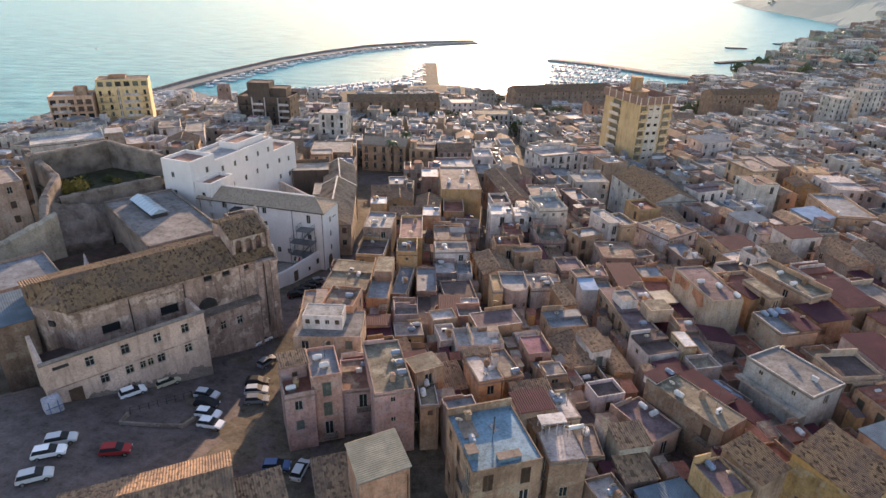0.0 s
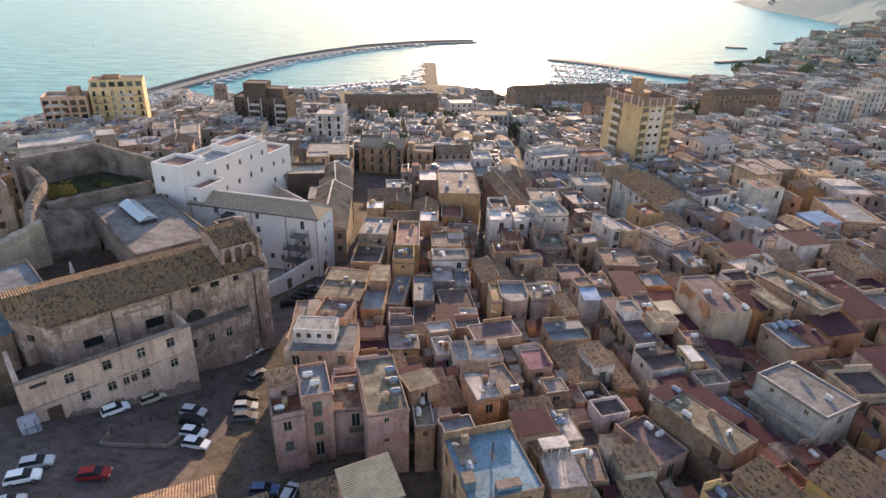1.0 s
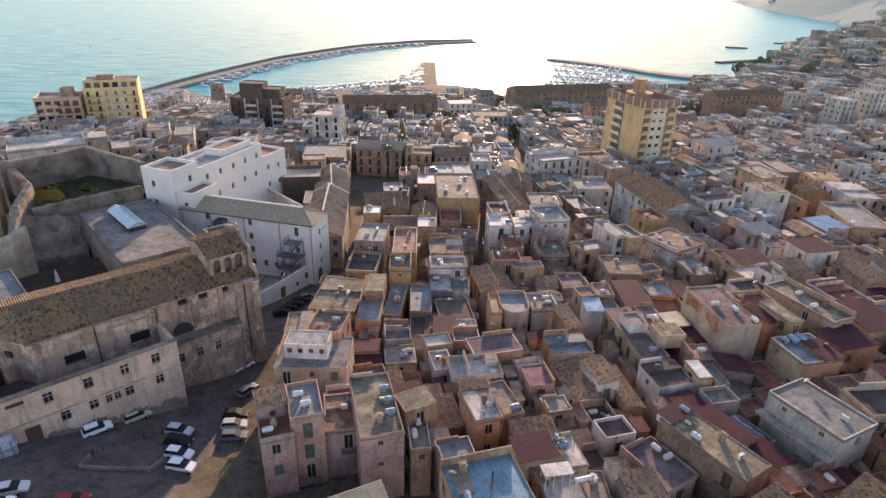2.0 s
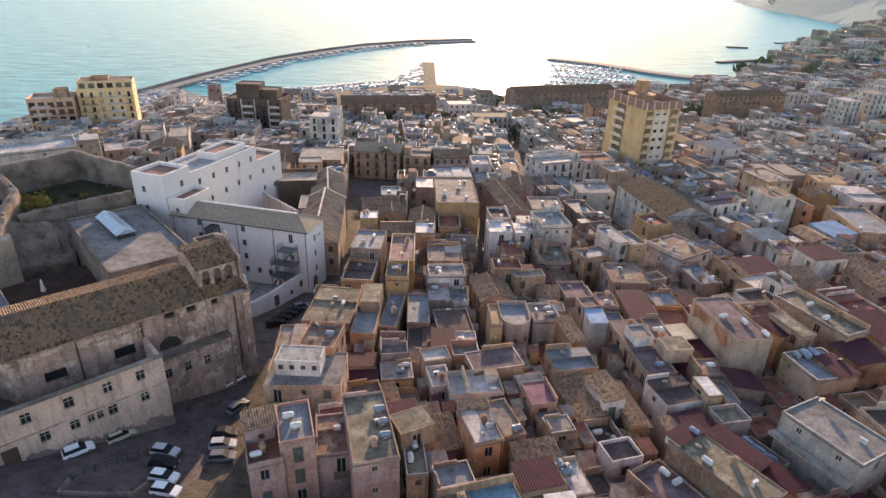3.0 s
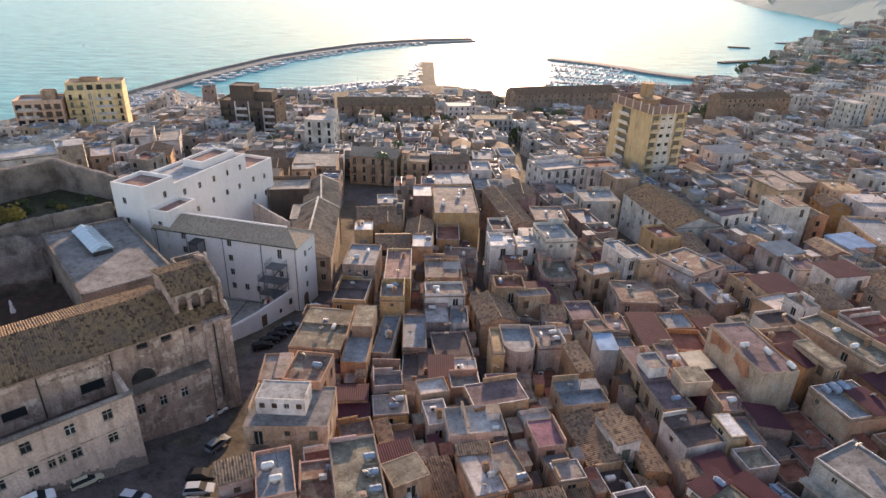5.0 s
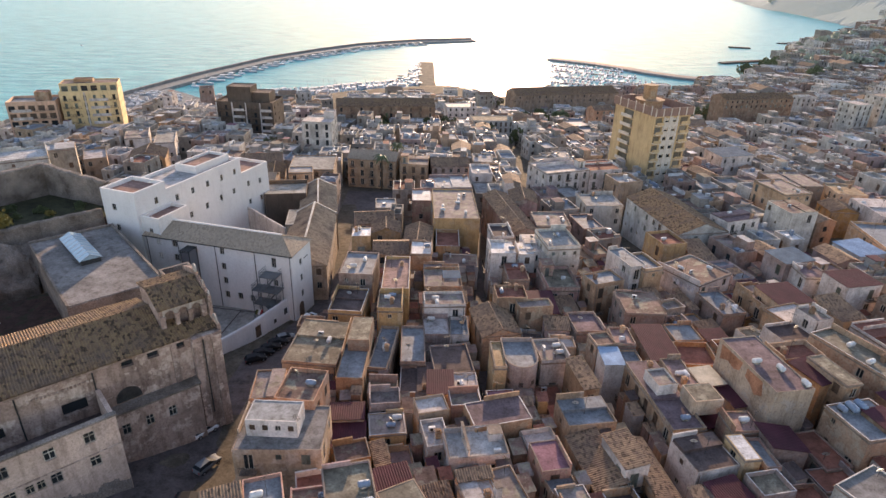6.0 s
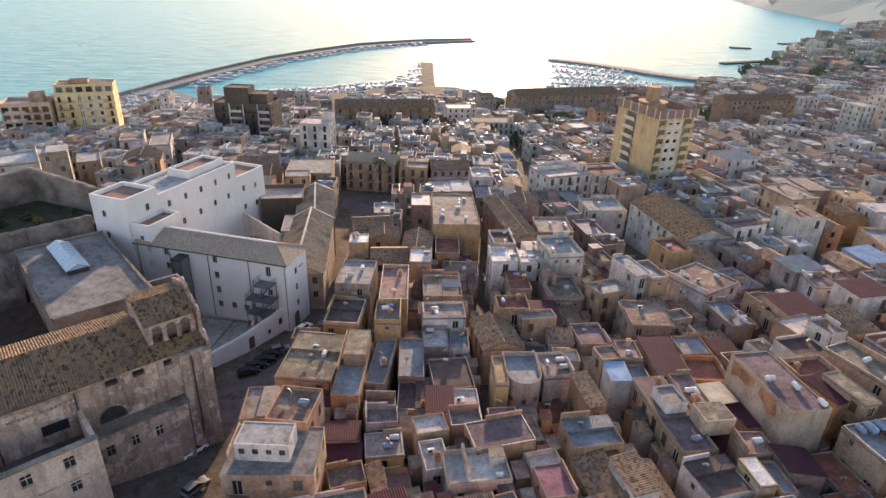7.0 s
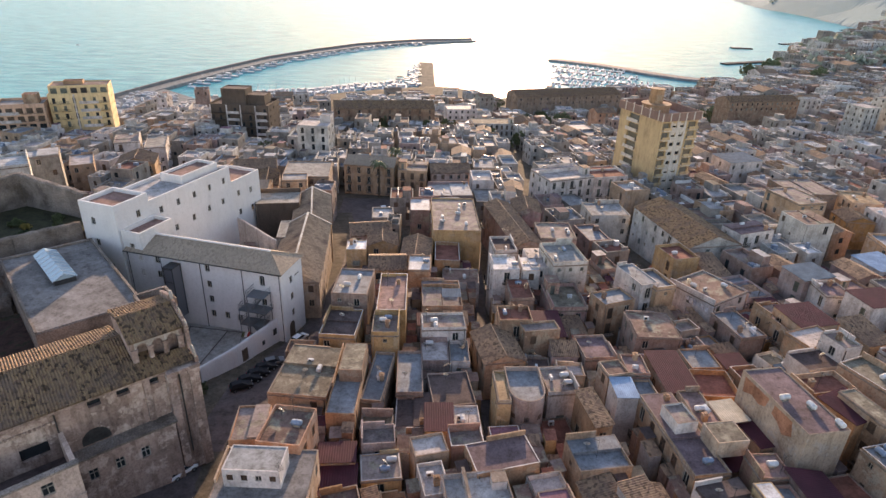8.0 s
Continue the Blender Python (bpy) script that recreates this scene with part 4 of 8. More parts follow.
house(17.8, 97.2, 48.6, 4.2, 5.6, 8, 'grey', 'white', parapet=.5,tanks=2, clutter='small')
house(9.6, 93.5, 50.0, 1.7, 6.2, 3, 'yellow', 'yellow', clutter='small')
house(13.2, 112.7, 49.6, 5.3, 4.4, 3, 'red', 'stone', parapet=.6, clutter='small')
house(17.0, 109.7, 49.2, 5.8, 2.7, 11, 'grey', 'stone', parapet=.4, clutter='small')
house(10.2, 106.8, 47.2, 6.3, 8.7, 12, 'tile', 'tan', clutter='small')
house(25.0, 135.2, 50.2, 6.8, 9.0, 10, 'ash', 'chalk', parapet=.7, grid={'f': (3, 4, 'small'), 'l': (1, 3, 'win')}, clutter='small', label='Tall chalk-white house with small square windows')
house(20.1, 136.7, 48.0, 3.7, 8.3, 5, 'white', 'white', clutter='small')
house(35.9, 112.9, 48.1, 7.2, 7.6, 0, 'brown', 'grey', parapet=.15, clutter='small')
house(31.6, 121.7, 48.3, 6.3, 4.5, 22, 'blue', 'tan', parapet=.4, clutter='small')
house(37.2, 127.1, 50.0, 3.5, 8.0, 19, 'blue', 'white', parapet=.2, clutter='small')
house(40.3, 126.3, 49.8, 4.0, 6.8, 18, 'blue', 'cream', parapet=.6, clutter='small')
house(52.0, 129.5, 46.6, 10.2, 9.8, 33, 'brown', 'white', parapet=.2,tanks=2, clutter='small')
house(51.6, 115.8, 47.0, 4.7, 8.1, 13, 'blue', 'grey', clutter='small')
house(59.5, 117.1, 48.0, 5.1, 8.3, 16, 'grey', 'ochre', parapet=.7, clutter='small')
house(62.3, 115.6, 49.0, 7.1, 6.5, 14, 'maroon', 'cream', clutter='small')
house(59.7, 108.6, 49.6, 6.7, 4.7, 20, 'white', 'tan', clutter='small')
house(59.2, 102.4, 53.2, 3.2, 4.1, 16, 'grey', 'white', clutter='small')
house(55.4, 100.8, 50.8, 6.7, 4.3, 15, 'dark', 'white', clutter='small')
house(59.5, 91.2, 53.6, 4.6, 12.6, 23, 'moss', 'tan', parapet=.3,tanks=2,clutter='small')
house(73.7, 134.8, 47.6, 7.6, 5.7, 18, 'metal', 'grey', clutter='small')
house(74.8, 128.5, 47.4, 5.0, 5.5, 0, 'mauve', 'white', parapet=.2, clutter='small')
house(78.2, 121.7, 49.5, 7.7, 5.9, 12, 'maroon', 'white', pitch=.03, clutter='small')
house(33.8, 98.1, 49.5, 4.6, 8.7, 4, 'maroon', 'tan', clutter='small')
house(40.8, 104.9, 47.4, 4.7, 4.9, 5, 'blue', 'tan', clutter='small')
house(40.4, 98.4, 47.8, 5.4, 6.1, -1, 'red', 'orange', parapet=.9, clutter='small')
house(26.1, 94.2, 49.6, 2.8, 3.8, 3, 'skyblue', 'white', clutter='small')
house(29.2, 95.0, 49.2, 2.6, 3.4, 4, 'blue', 'cream', parapet=.3, clutter='small')
house(25.6, 98.1, 50.2, 3.1, 3.2, 13, 'brown', 'tan', clutter='small')
house(28.9, 99.4, 50.0, 3.1, 4.5, 1, 'rose', 'rose', parapet=.4, clutter='small')
house(25.3, 107.1, 47.5, 4.9, 6.0, 7, 'mauve', 'grey', parapet=.5, clutter='small')
house(43.7, 87.0, 54.6, 5.3, 11.8, 10, 'mauve', 'cream', parapet=.18, win=0, tanks=1, clutter=False)
house(50.9, 92.5, 53.0, 6.7, 3.9, 12, 'red', 'cream', parapet=.8, clutter='small')
house(51.3, 87.6, 53.0, 4.8, 4.9, 24, 'maroon', 'orange', clutter='small')
house(52.6, 86.4, 54.2, 2.4, 6.4, 15, 'moss', 'cream', parapet=.1, clutter='small')
house(52.9, 78.9, 52.6, 6.6, 6.4, 14, 'blue', 'tan', parapet=.25, clutter='small')
house(54.5, 78.0, 52.9, 3.1, 4.6, 14, 'maroon', 'tan', base=52.3, win=0, pitch=.02, clutter=False)
house(47.6, 77.8, 48.6, 3.6, 6.2, 12, 'red', 'rose', parapet=.2, clutter='small')
house(42.0, 77.3, 50.3, 4.4, 4.2, 4, 'maroon', 'grey', fall='r', pitch=.2, clutter='small')
house(46.6, 73.4, 48.4, 4.7, 3.4, 11, 'red', 'grey', parapet=.2, clutter='small')
house(61.1, 82.6, 52.0, 6.6, 4.9, 15, 'maroon', 'tan', tanks=1, clutter='small')
house(54.8, 115.5, 45.0, 9.2, 3.7, 28, 'grey', 'yellow', clutter='small')
house(38.9, 75.2, 50.4, 1.8, 4.7, 5, 'blue', 'rose', parapet=.5, clutter='small')
house(-29.3, 43.6, 50.5, 16.5, 7.9, 24, 'tile', 'tan', clutter='small')
house(-18.7, 46.6, 48.6, 4.7, 4.2, 25, 'tile', 'tan', clutter='small')
house(-10.4, 82.1, 48.5, 4.3, 2.9, 5, 'maroon', 'cream', pitch=.03, clutter='small')
house(-10.0, 78.7, 47.8, 4.6, 3.9, 6, 'maroon', 'cream', pitch=.03, clutter='small')
house(21.0, 89.8, 49.8, 2.1, 7.0, 10, 'tile', 'tan', fall='l', pitch=.15, clutter='small')
# low red-topped block stands in for a courtyard with reddish dirt
house(17.0, 90.6, 44.6, 4.6, 6.0, 8, 'red', 'tan', parapet=.3, clutter='small')
house(38.0, 89.6, 50.0, 3.5, 3.7, 13, 'cream', 'rose', pitch=.04, clutter='small')
house(35.5, 64.2, 50.9, 2.7, 6.6, 31, 'maroon', 'cream', pitch=.02, clutter='small')
house(39.4, 60.2, 50.0, 2.6, 3.9, 33, 'maroon', 'cream', clutter='small')
house(36.0, 91.4, 49.0, 3.7, 2.6, 11, 'red', 'rose', clutter='small')
house(-110.9, 236.0, 41.5, 8.1, 11.2, 23, 'grey', 'white', clutter='small')
house(-101.3, 236.9, 40.5, 6.9, 16.0, 20, 'green', 'white', clutter='small')
house(-94.2, 208.6, 42.5, 10.7, 10.8, 18, 'tile', 'ochre', clutter='small')
house(-59.1, 213.8, 40.5, 13.0, 9.9, 14, 'tile', 'tan', clutter='small')
house(-52.1, 202.1, 40.0, 6.4, 15.0, 12, 'dark_tile', 'cream', clutter='small')
house(-107.7, 202.1, 44.0, 6.3, 11.4, 29, 'white', 'cream', clutter='small')
house(111.0, 203.7, 42.5, 12.9, 14.5, 5, 'grey', 'cream', clutter='small')
house(108.1, 153.3, 45.0, 9.5, 17.9, -5, 'blue', 'orange', parapet=.6, clutter='small')
house(97.7, 148.0, 44.0, 8.0, 7.3, 18, 'skyblue', 'white', clutter='small')
house(123.3, 195.0, 42.5, 8.5, 9.8, -6, 'yellow', 'cream', parapet=.15, clutter='small')
house(122.5, 177.2, 43.5, 9.7, 13.9, -2, 'white', 'white', clutter='small')
house(106.4, 237.6, 41.0, 13.8, 9.7, 17, 'metal', 'white', clutter='small')
house(112.6, 180.4, 42.0, 7.6, 7.9, -4, 'tile', 'mustard', clutter='small')
house(45.3, 180.5, 42.0, 10.5, 9.4, 5, 'ash', 'chalk', clutter='small')
house(3.2, 197.4, 40.0, 12.4, 10.5, 6, 'pale', 'mauve', clutter='small')
house(30.8, 87.3, 51.6, 2.8, 3.6, 12, 'grey', 'white', base=49.5,win=0,clutter=False)
house(35.0, 84.0, 51.8, 3.9, 3.4, 9, 'moss', 'cream', base=49.5,win=0,parapet=.05,clutter=False)
house(97.5, 183.8, 46.6, 8.8, 12.5, 14, 'grey', 'cream', clutter='small')
house(90.0, 164.8, 47.6, 7.7, 8.8, 10, 'brown', 'chalk', parapet=.1, win=.4, clutter='small')
house(72.7, 158.4, 47.0, 10.0, 5.8, 21, 'mauve', 'white', parapet=.2, clutter='small')
house(59.5, 162.5, 45.6, 13.0, 25.0, 12, "dark_tile", "chalk", label="Large pale plastered house with a dark tiled roof")


# ---- particular roofs ----
def on_roof(name, label, x, y, z, w, d, h, deg, mat, category="roof structure"):
    """A small built block that stands on a roof, with a flat cap."""
    o = empty(name, pose(x, y, z, 0, 0, deg), label, category)
    bm = bmesh.new()
    box(bm, -w / 2, w / 2, -d / 2, d / 2, 0.0, h)
    part("body", mesh_of("body", bm, mat), o)
    bm = bmesh.new()
    box(bm, -w / 2 - 0.06, w / 2 + 0.06, -d / 2 - 0.06, d / 2 + 0.06, h, h + 0.07)
    part("cap", mesh_of("cap", bm, "coping"), o)
    return o


on_roof("vent_stack", "Tapering plastered vent stack on a white roof", 7.3, 66.0, 51.78, 0.7, 0.7, 1.9, 18, "wall_white", "vent stack")
on_roof("roof_box", "Low blue-painted box on a blue roof", 7.2, 45.4, 55.72, 2.4, 0.9, 0.5, 17, "roof_bluepaint", "roof box")
on_roof("roof_box", "Blue-painted roof cupboard at a corner", 3.4, 45.6, 55.72, 1.1, 1.3, 0.9, 17, "roof_bluepaint", "roof box")
water_tank(pose(3.6, 47.4, 55.72, 0, 0, 100), "blue", random)
on_roof("roof_strip", "Brown screed strip along a blue roof", 2.9, 50.2, 55.72, 1.5, 4.4, 0.12, 17, "roof_moss", "roof strip")
on_roof("terrace_wall", "Whitewashed partition wall on a blue roof terrace", 4.4, 75.6, 49.6, 0.22, 4.6, 1.5, 9, "wall_white", "terrace wall")
on_roof("white_hut", "Whitewashed low hut on a roof terrace", 7.9, 77.0, 49.6, 1.6, 1.3, 1.2, 9, "wall_white", "roof hut")


# slab on stilts, solar collector and vent pipe on the front roofs
stilts = empty("roof_platform", pose(12.6, 52.0, 53.47, 0, 0, 12), "Pale slab on thin posts above a flat roof", "platform")
bm = bmesh.new()
box(bm, -1.5, 1.5, -0.8, 0.8, 1.7, 1.85)
part("slab", mesh_of("platform_slab", bm, "wall_white"), stilts)
for px_ in (-1.3, -0.45, 0.45, 1.3):
    for py_ in (-0.65, 0.65):
        bm = bmesh.new()
        tube(bm, (px_, py_, 0.0), (px_, py_, 1.7), 0.05, None, 6)
        part("post", mesh_of("platform_post", bm, "tankwhite"), stilts)
sol = empty("solar_heater", pose(15.0, 52.0, 53.47, 0, 0, 195), "Dark tube solar water heater with a pale tank", "solar heater")
bm = bmesh.new()
tube(bm, (-0.9, 0.75, 1.35), (0.9, 0.75, 1.35), 0.24, None, 12)
part("tank", mesh_of("solar_tank", bm, "tankwhite"), sol)
for k in range(9):
    bm = bmesh.new()
    tube(bm, (-0.8 + 0.2 * k, -0.75, 0.25), (-0.8 + 0.2 * k, 0.62, 1.25), 0.05, None, 6)
    part("tube", mesh_of("solar_tube", bm, "cabin"), sol)
for sx in (-0.85, 0.85):
    bm = bmesh.new()
    tube(bm, (sx, 0.7, 0.0), (sx, 0.7, 1.2), 0.03, None, 5)
    tube(bm, (sx, -0.8, 0.0), (sx, -0.72, 0.25), 0.03, None, 5)
    part("leg", mesh_of("solar_leg", bm, "steel"), sol)
vent = empty("vent_pipe", pose(5.9, 48.9, 55.72), "Dark iron vent pipe on a blue roof", "vent pipe")
bm = bmesh.new()
tube(bm, (0, 0, 0), (0, 0, 2.1), 0.07, None, 8)
part("pipe", mesh_of("vent_tube", bm, "iron"), vent)
bm = bmesh.new()
tube(bm, (0, 0, 2.1), (0, 0, 2.25), 0.14, 0.05, 8)
part("cap", mesh_of("vent_cap", bm, "iron"), vent)

# concrete ledge along the pale house, and folded covers below it
ledge = empty("ledge_canopy", pose(46.6, 64.6, 0, 0, 0, 27), "Grey concrete ledge along the side of a house", "ledge")
bm = bmesh.new()
box(bm, -4.5, -3.22, -4.6, 4.9, 50.7, 50.9)
part("slab", mesh_of("ledge_slab", bm, "wall_ash"), ledge)
bm = bmesh.new()
box(bm, -4.5, -4.4, -4.6, 4.9, 50.904, 51.2)
part("upstand", mesh_of("ledge_upstand", bm, "wall_ash"), ledge)
for k in range(3):
    bm = bmesh.new()
    box(bm, -0.8, 0.8, -0.45, 0.45, 0.0, 0.55)
    bmesh.ops.bevel(bm, geom=bm.edges[:], offset=0.2, segments=2, affect="EDGES")
    tagged(part("tarpaulin", mesh_of("tarpaulin", bm, "tankblue"), None, "", pose(38.4 + k * 0.75, 67.0 - k * 1.3, 49.0, 0, 6, -60 + 12 * k)), "Bundled blue tarpaulin on a low roof", "tarpaulin", "tarpaulins")
house(39.4, 65.4, 49.0, 3.0, 5.2, 30, "dark", "grey", parapet=0.05, clutter=False, win=0, name="outbuilding", category="outbuilding", group="outbuildings")

# house with a rounded front
def round_house(x, y, z, w, d, deg, wallmat, roofmat, label):
    lo = town_z(x, y) - 0.8
    H, r, q, t = z - lo, w / 2, 0.7, 0.16
    root = empty("house", pose(x, y, lo, 0, 0, deg), label, "house", "town houses")
    claim(x, y, w / 2, d / 2, deg)

    def ring(k):
        pts = [(r - k, d / 2 - k), (-r + k, d / 2 - k)]
        for i in range(17):
            a = math.pi + math.pi * i / 16
            pts.append(((r - k) * math.cos(a), -d / 2 + r * 1.1 + (r * 1.1 - k) * math.sin(a)))
        return pts
    outer, inner = ring(0.0), ring(t)
    bm = bmesh.new()
    n = len(outer)
    for i in range(n):
        j = (i + 1) % n
        a, b, c, e = outer[i], outer[j], inner[i], inner[j]
        quad(bm, [(*a, 0), (*b, 0), (*b, H), (*a, H)])
        quad(bm, [(*a, H), (*b, H), (*e, H), (*c, H)], 1)
        quad(bm, [(*c, H), (*e, H), (*e, H - q), (*c, H - q)])
    part("wall", mesh_of("wall", bm, wallmat, "coping"), root)
    bm = bmesh.new()
    quad(bm, [(*p, H - q) for p in inner])
    part("roof", mesh_of("roof", bm, roofmat), root)
    for i, zz in ((5, H - 3.4), (9, H - 3.4), (13, H - 3.4), (7, H - 6.4), (11, H - 6.4)):
        (ax, ay), (bx, by) = outer[i], outer[i + 1]
        ang = math.degrees(math.atan2(by - ay, bx - ax))
        part("shutter", WM["small", "wood"], root, "", pose((ax + bx) / 2 - 0.32 * math.cos(radians(ang)), (ay + by) / 2 - 0.32 * math.sin(radians(ang)), zz, 0, 0, ang))
    return root


round_house(12.78, 93.86, 50.2, 4.8, 7.4, 3.2, "wall_mauve", "roof_blue", "Pale mauve town house with a rounded front and grey roof terrace")

# bare brick showing on a long wall
C28 = pose(43.7, 87.0, 54.6, 0, 0, 10)
for k, pts in enumerate((((5.2, -0.5), (0.6, -0.4), (0.9, -1.8), (2.0, -2.3), (3.4, -2.0), (5.0, -2.7)), ((-0.4, -0.5), (-3.4, -0.4), (-3.9, -2.2), (-2.6, -3.0), (-1.4, -2.1), (-0.3, -1.8)))):
    bm = bmesh.new()
    quad(bm, [(-2.66, a, b) for a, b in pts])
    tagged(part("brick_patch", mesh_of("brick_patch", bm, "brick"), None, "", C28), "Bare red brick showing through fallen plaster", "brick wall", kind="structure")


def washing_line(p, q, n, seed):
    """A sagging line with cloths hung along it."""
    rng = random.Random(seed)
    p, q = Vector(p), Vector(q)
    L = (q - p).length
    ang = math.degrees(math.atan2(q.y - p.y, q.x - p.x))
    o = empty("washing_line", pose(*p, 0, 0, ang), "Pale washing hung along a line between houses", "washing line")
    bm = bmesh.new()
    tube(bm, (0, 0, 0), (L, 0, 0), 0.012, None, 5)
    part("line", mesh_of("line", bm, "iron"), o)
    for k in range(n):
        bm = bmesh.new()
        x0, w, h = L * (k + 0.08) / n, L / n * 0.84, rng.uniform(0.7, 1.2)
        m = 5
        for i in range(m):
            a, b = x0 + w * i / m, x0 + w * (i + 1) / m
            ya, yb = 0.05 * math.sin(a * 7), 0.05 * math.sin(b * 7)
            quad(bm, [(a, ya, -h), (b, yb, -h), (b, 0, -0.01), (a, 0, -0.01)])
        bmesh.ops.remove_doubles(bm, verts=bm.verts, dist=0.001)
        bmesh.ops.solidify(bm, geom=bm.faces, thickness=0.012)
        part("cloth", mesh_of("cloth", bm, "cloth"), o)


for tx, ty in ((44.9, 85.4), (46.5, 82.4)):
    water_tank(pose(tx, ty, 54.44, 0, 0, 100), "white", random)
for tx, ty in ((51.6, 80.4), (52.9, 80.8)):
    water_tank(pose(tx, ty, 52.37, 0, 0, 104) @ Matrix.Scale(1.35, 4), "blue", random)
washing_line((46.7, 126.5, 46.3), (49.1, 121.6, 46.3), 6, 1)
washing_line((39.6, 67.4, 49.0), (40.6, 64.4, 48.8), 3, 2)

# ---- church and old convent on the west side ----
def frame_windows(root, places, w, h, y, mat="pane", name="window"):
    t = 0.08
    bm = bmesh.new()
    lattice(bm, (0, t, w / 2 - t / 2, w / 2 + t / 2, w - t, w), (0, t, h * 0.6, h * 0.6 + t, h - t, h), lambda i, j: i in (0, 2, 4) or j in (0, 2, 4), -0.04, 0.04)
    fr = mesh_of("window_frame", bm, "frame")
    bm = bmesh.new()
    box(bm, 0, w, 0.0, 0.03, 0, h)
    pn = mesh_of("pane", bm, mat)
    for x, z in places:
        f = part(name, fr, root, "", pose(x, y, z))
        part("pane", pn, f, "", pose(0, 0.06, 0))


def cols_from(places, w, h):
    """Columns of openings for facade() from (x, z) of their lower left corners."""
    by = {}
    for x, z in places:
        by.setdefault(round(x, 2), []).append((z, z + h))
    return [(x, x + w, sorted(v)) for x, v in sorted(by.items())]


def arch_face(bm, x, w, z0, z1, yy, depth, mat=0):
    """A flat round-headed face laid on the wall; it cuts no niche."""
    n = 10
    r = w / 2
    pts = [(x, z0), (x + w, z0), (x + w, z1 - r)] + [(x + r + r * math.cos(math.pi * k / n), z1 - r + r * math.sin(math.pi * k / n)) for k in range(1, n)] + [(x, z1 - r)]
    bm.faces.new([bm.verts.new((a, yy, c)) for a, c in pts]).material_index = mat


CH = pose(-50.0, 68.2, 0, 0, 0, 41.25)
church = empty("church", CH @ pose(0, 0, 43.0), "Old limestone church with a long clay-tile roof and a small loggia", "church")
claim(-45.0, 84.0, 15.5, 6.5, 41.25)
ZB = -1.0  # church parts are in metres above 43
bm = bmesh.new()
cc = {}
for x, z, w, h in [(3.3, 9.0, 2.4, 1.6), (11.2, 9.0, 2.6, 1.7), (18.0, 12.7, 1.3, 0.95), (20.9, 12.7, 1.3, 0.95), (24.1, 12.7, 1.2, 0.9)]:
    cc[x, w] = [(z, z + h)]
cols = [(x, x + w, v) for (x, w), v in sorted(cc.items())]
facade(bm, (0, 0), (1, 0), (0, -1), 26.0, ZB, 14.4, cols, 0.6)
facade(bm, (26.0, 0), (0, 1), (1, 0), 11.6, ZB, 14.4, [])
facade(bm, (26.0, 11.6), (-1, 0), (0, 1), 26.0, ZB, 14.8, [])
facade(bm, (0, 11.6), (0, -1), (-1, 0), 11.6, ZB, 14.4, [])
for x in (0.0, 26.0):
    quad(bm, [(x, 0, 14.4), (x, 11.6, 14.4), (x, 11.6, 14.8), (x, 6.2, 16.4)])
part("nave_wall", mesh_of("nave_wall", bm, "limestone"), church)
bm = bmesh.new()
corrugated(bm, -0.4, 29.4, -0.5, 14.3, 1.75, 15.055, 0.3, 0.13, 0, 6)
corrugated(bm, -0.4, 23.5, 1.75, 15.055, 6.2, 16.55, 0.3, 0.13, 0, 12)
corrugated(bm, -0.4, 23.5, 12.0, 14.95, 6.2, 16.55, 0.3, 0.13, 0, 14)
corrugated(bm, -0.4, 26.0, -0.5, 14.16, 6.2, 16.38, 4.0, 0.0)
corrugated(bm, -0.4, 23.5, 12.0, 14.78, 6.2, 16.38, 4.0, 0.0)
tube(bm, (-0.4, 6.2, 16.58), (23.5, 6.2, 16.58), 0.13, None, 8)
rj = random.Random(4)
for v in bm.verts:
    v.co.z += rj.uniform(-0.025, 0.025)
part("nave_roof", mesh_of("nave_roof", bm, "roof_dark_tile"), church, "weathered clay barrel tiles")
# slanting west end
bm = bmesh.new()
quad(bm, [(-3.6, 5.4, ZB), (0, 0, ZB), (0, 0, 14.35), (-3.6, 5.4, 14.35)])
quad(bm, [(-3.6, 11.6, ZB), (-3.6, 5.4, ZB), (-3.6, 5.4, 14.35), (-3.6, 11.6, 14.8)])
quad(bm, [(-3.6, 5.4, 14.35), (-3.6, 11.6, 14.8), (-3.6, 6.2, 16.4)])
quad(bm, [(0, 11.6, ZB), (-3.6, 11.6, ZB), (-3.6, 11.6, 14.8), (0, 11.6, 14.8)])
part("west_wall", mesh_of("west_wall", bm, "limestone"), church)
bm = bmesh.new()
corrugated(bm, -4.0, -0.41, 5.0, 14.25, 6.2, 16.55, 0.3, 0.1)
corrugated(bm, -4.0, -0.41, 12.0, 14.95, 6.2, 16.55, 0.3, 0.13, 0, 10)
quad(bm, [(-4.0, 5.0, 14.27), (-0.41, -0.45, 14.27), (-0.41, 6.15, 16.52), (-3.95, 5.6, 15.6)])
part("west_roof", mesh_of("west_roof", bm, "roof_dark_tile"), church)
bm = bmesh.new()
box(bm, -2.3, -1.4, 2.35, 2.6, 11.4, 12.2)
bmesh.ops.rotate(bm, verts=bm.verts, cent=(-1.8, 2.7, 11.8), matrix=Matrix.Rotation(radians(-56), 3, "Z"))
part("west_window", mesh_of("west_window", bm, "iron"), church)
bm = bmesh.new()
box(bm, -0.12, 0.12, -0.16, -0.002, 0.0, 0.3)
corbel = mesh_of("corbel", bm, "limestone")
for k in range(16):
    part("corbel", corbel, church, "", pose(8.4 + k * 0.42, 0, 12.5))
bm = bmesh.new()
box(bm, -0.3, 26.3, -0.3, -0.003, 13.75, 14.1)
part("cornice", mesh_of("cornice", bm, "limestone"), church)
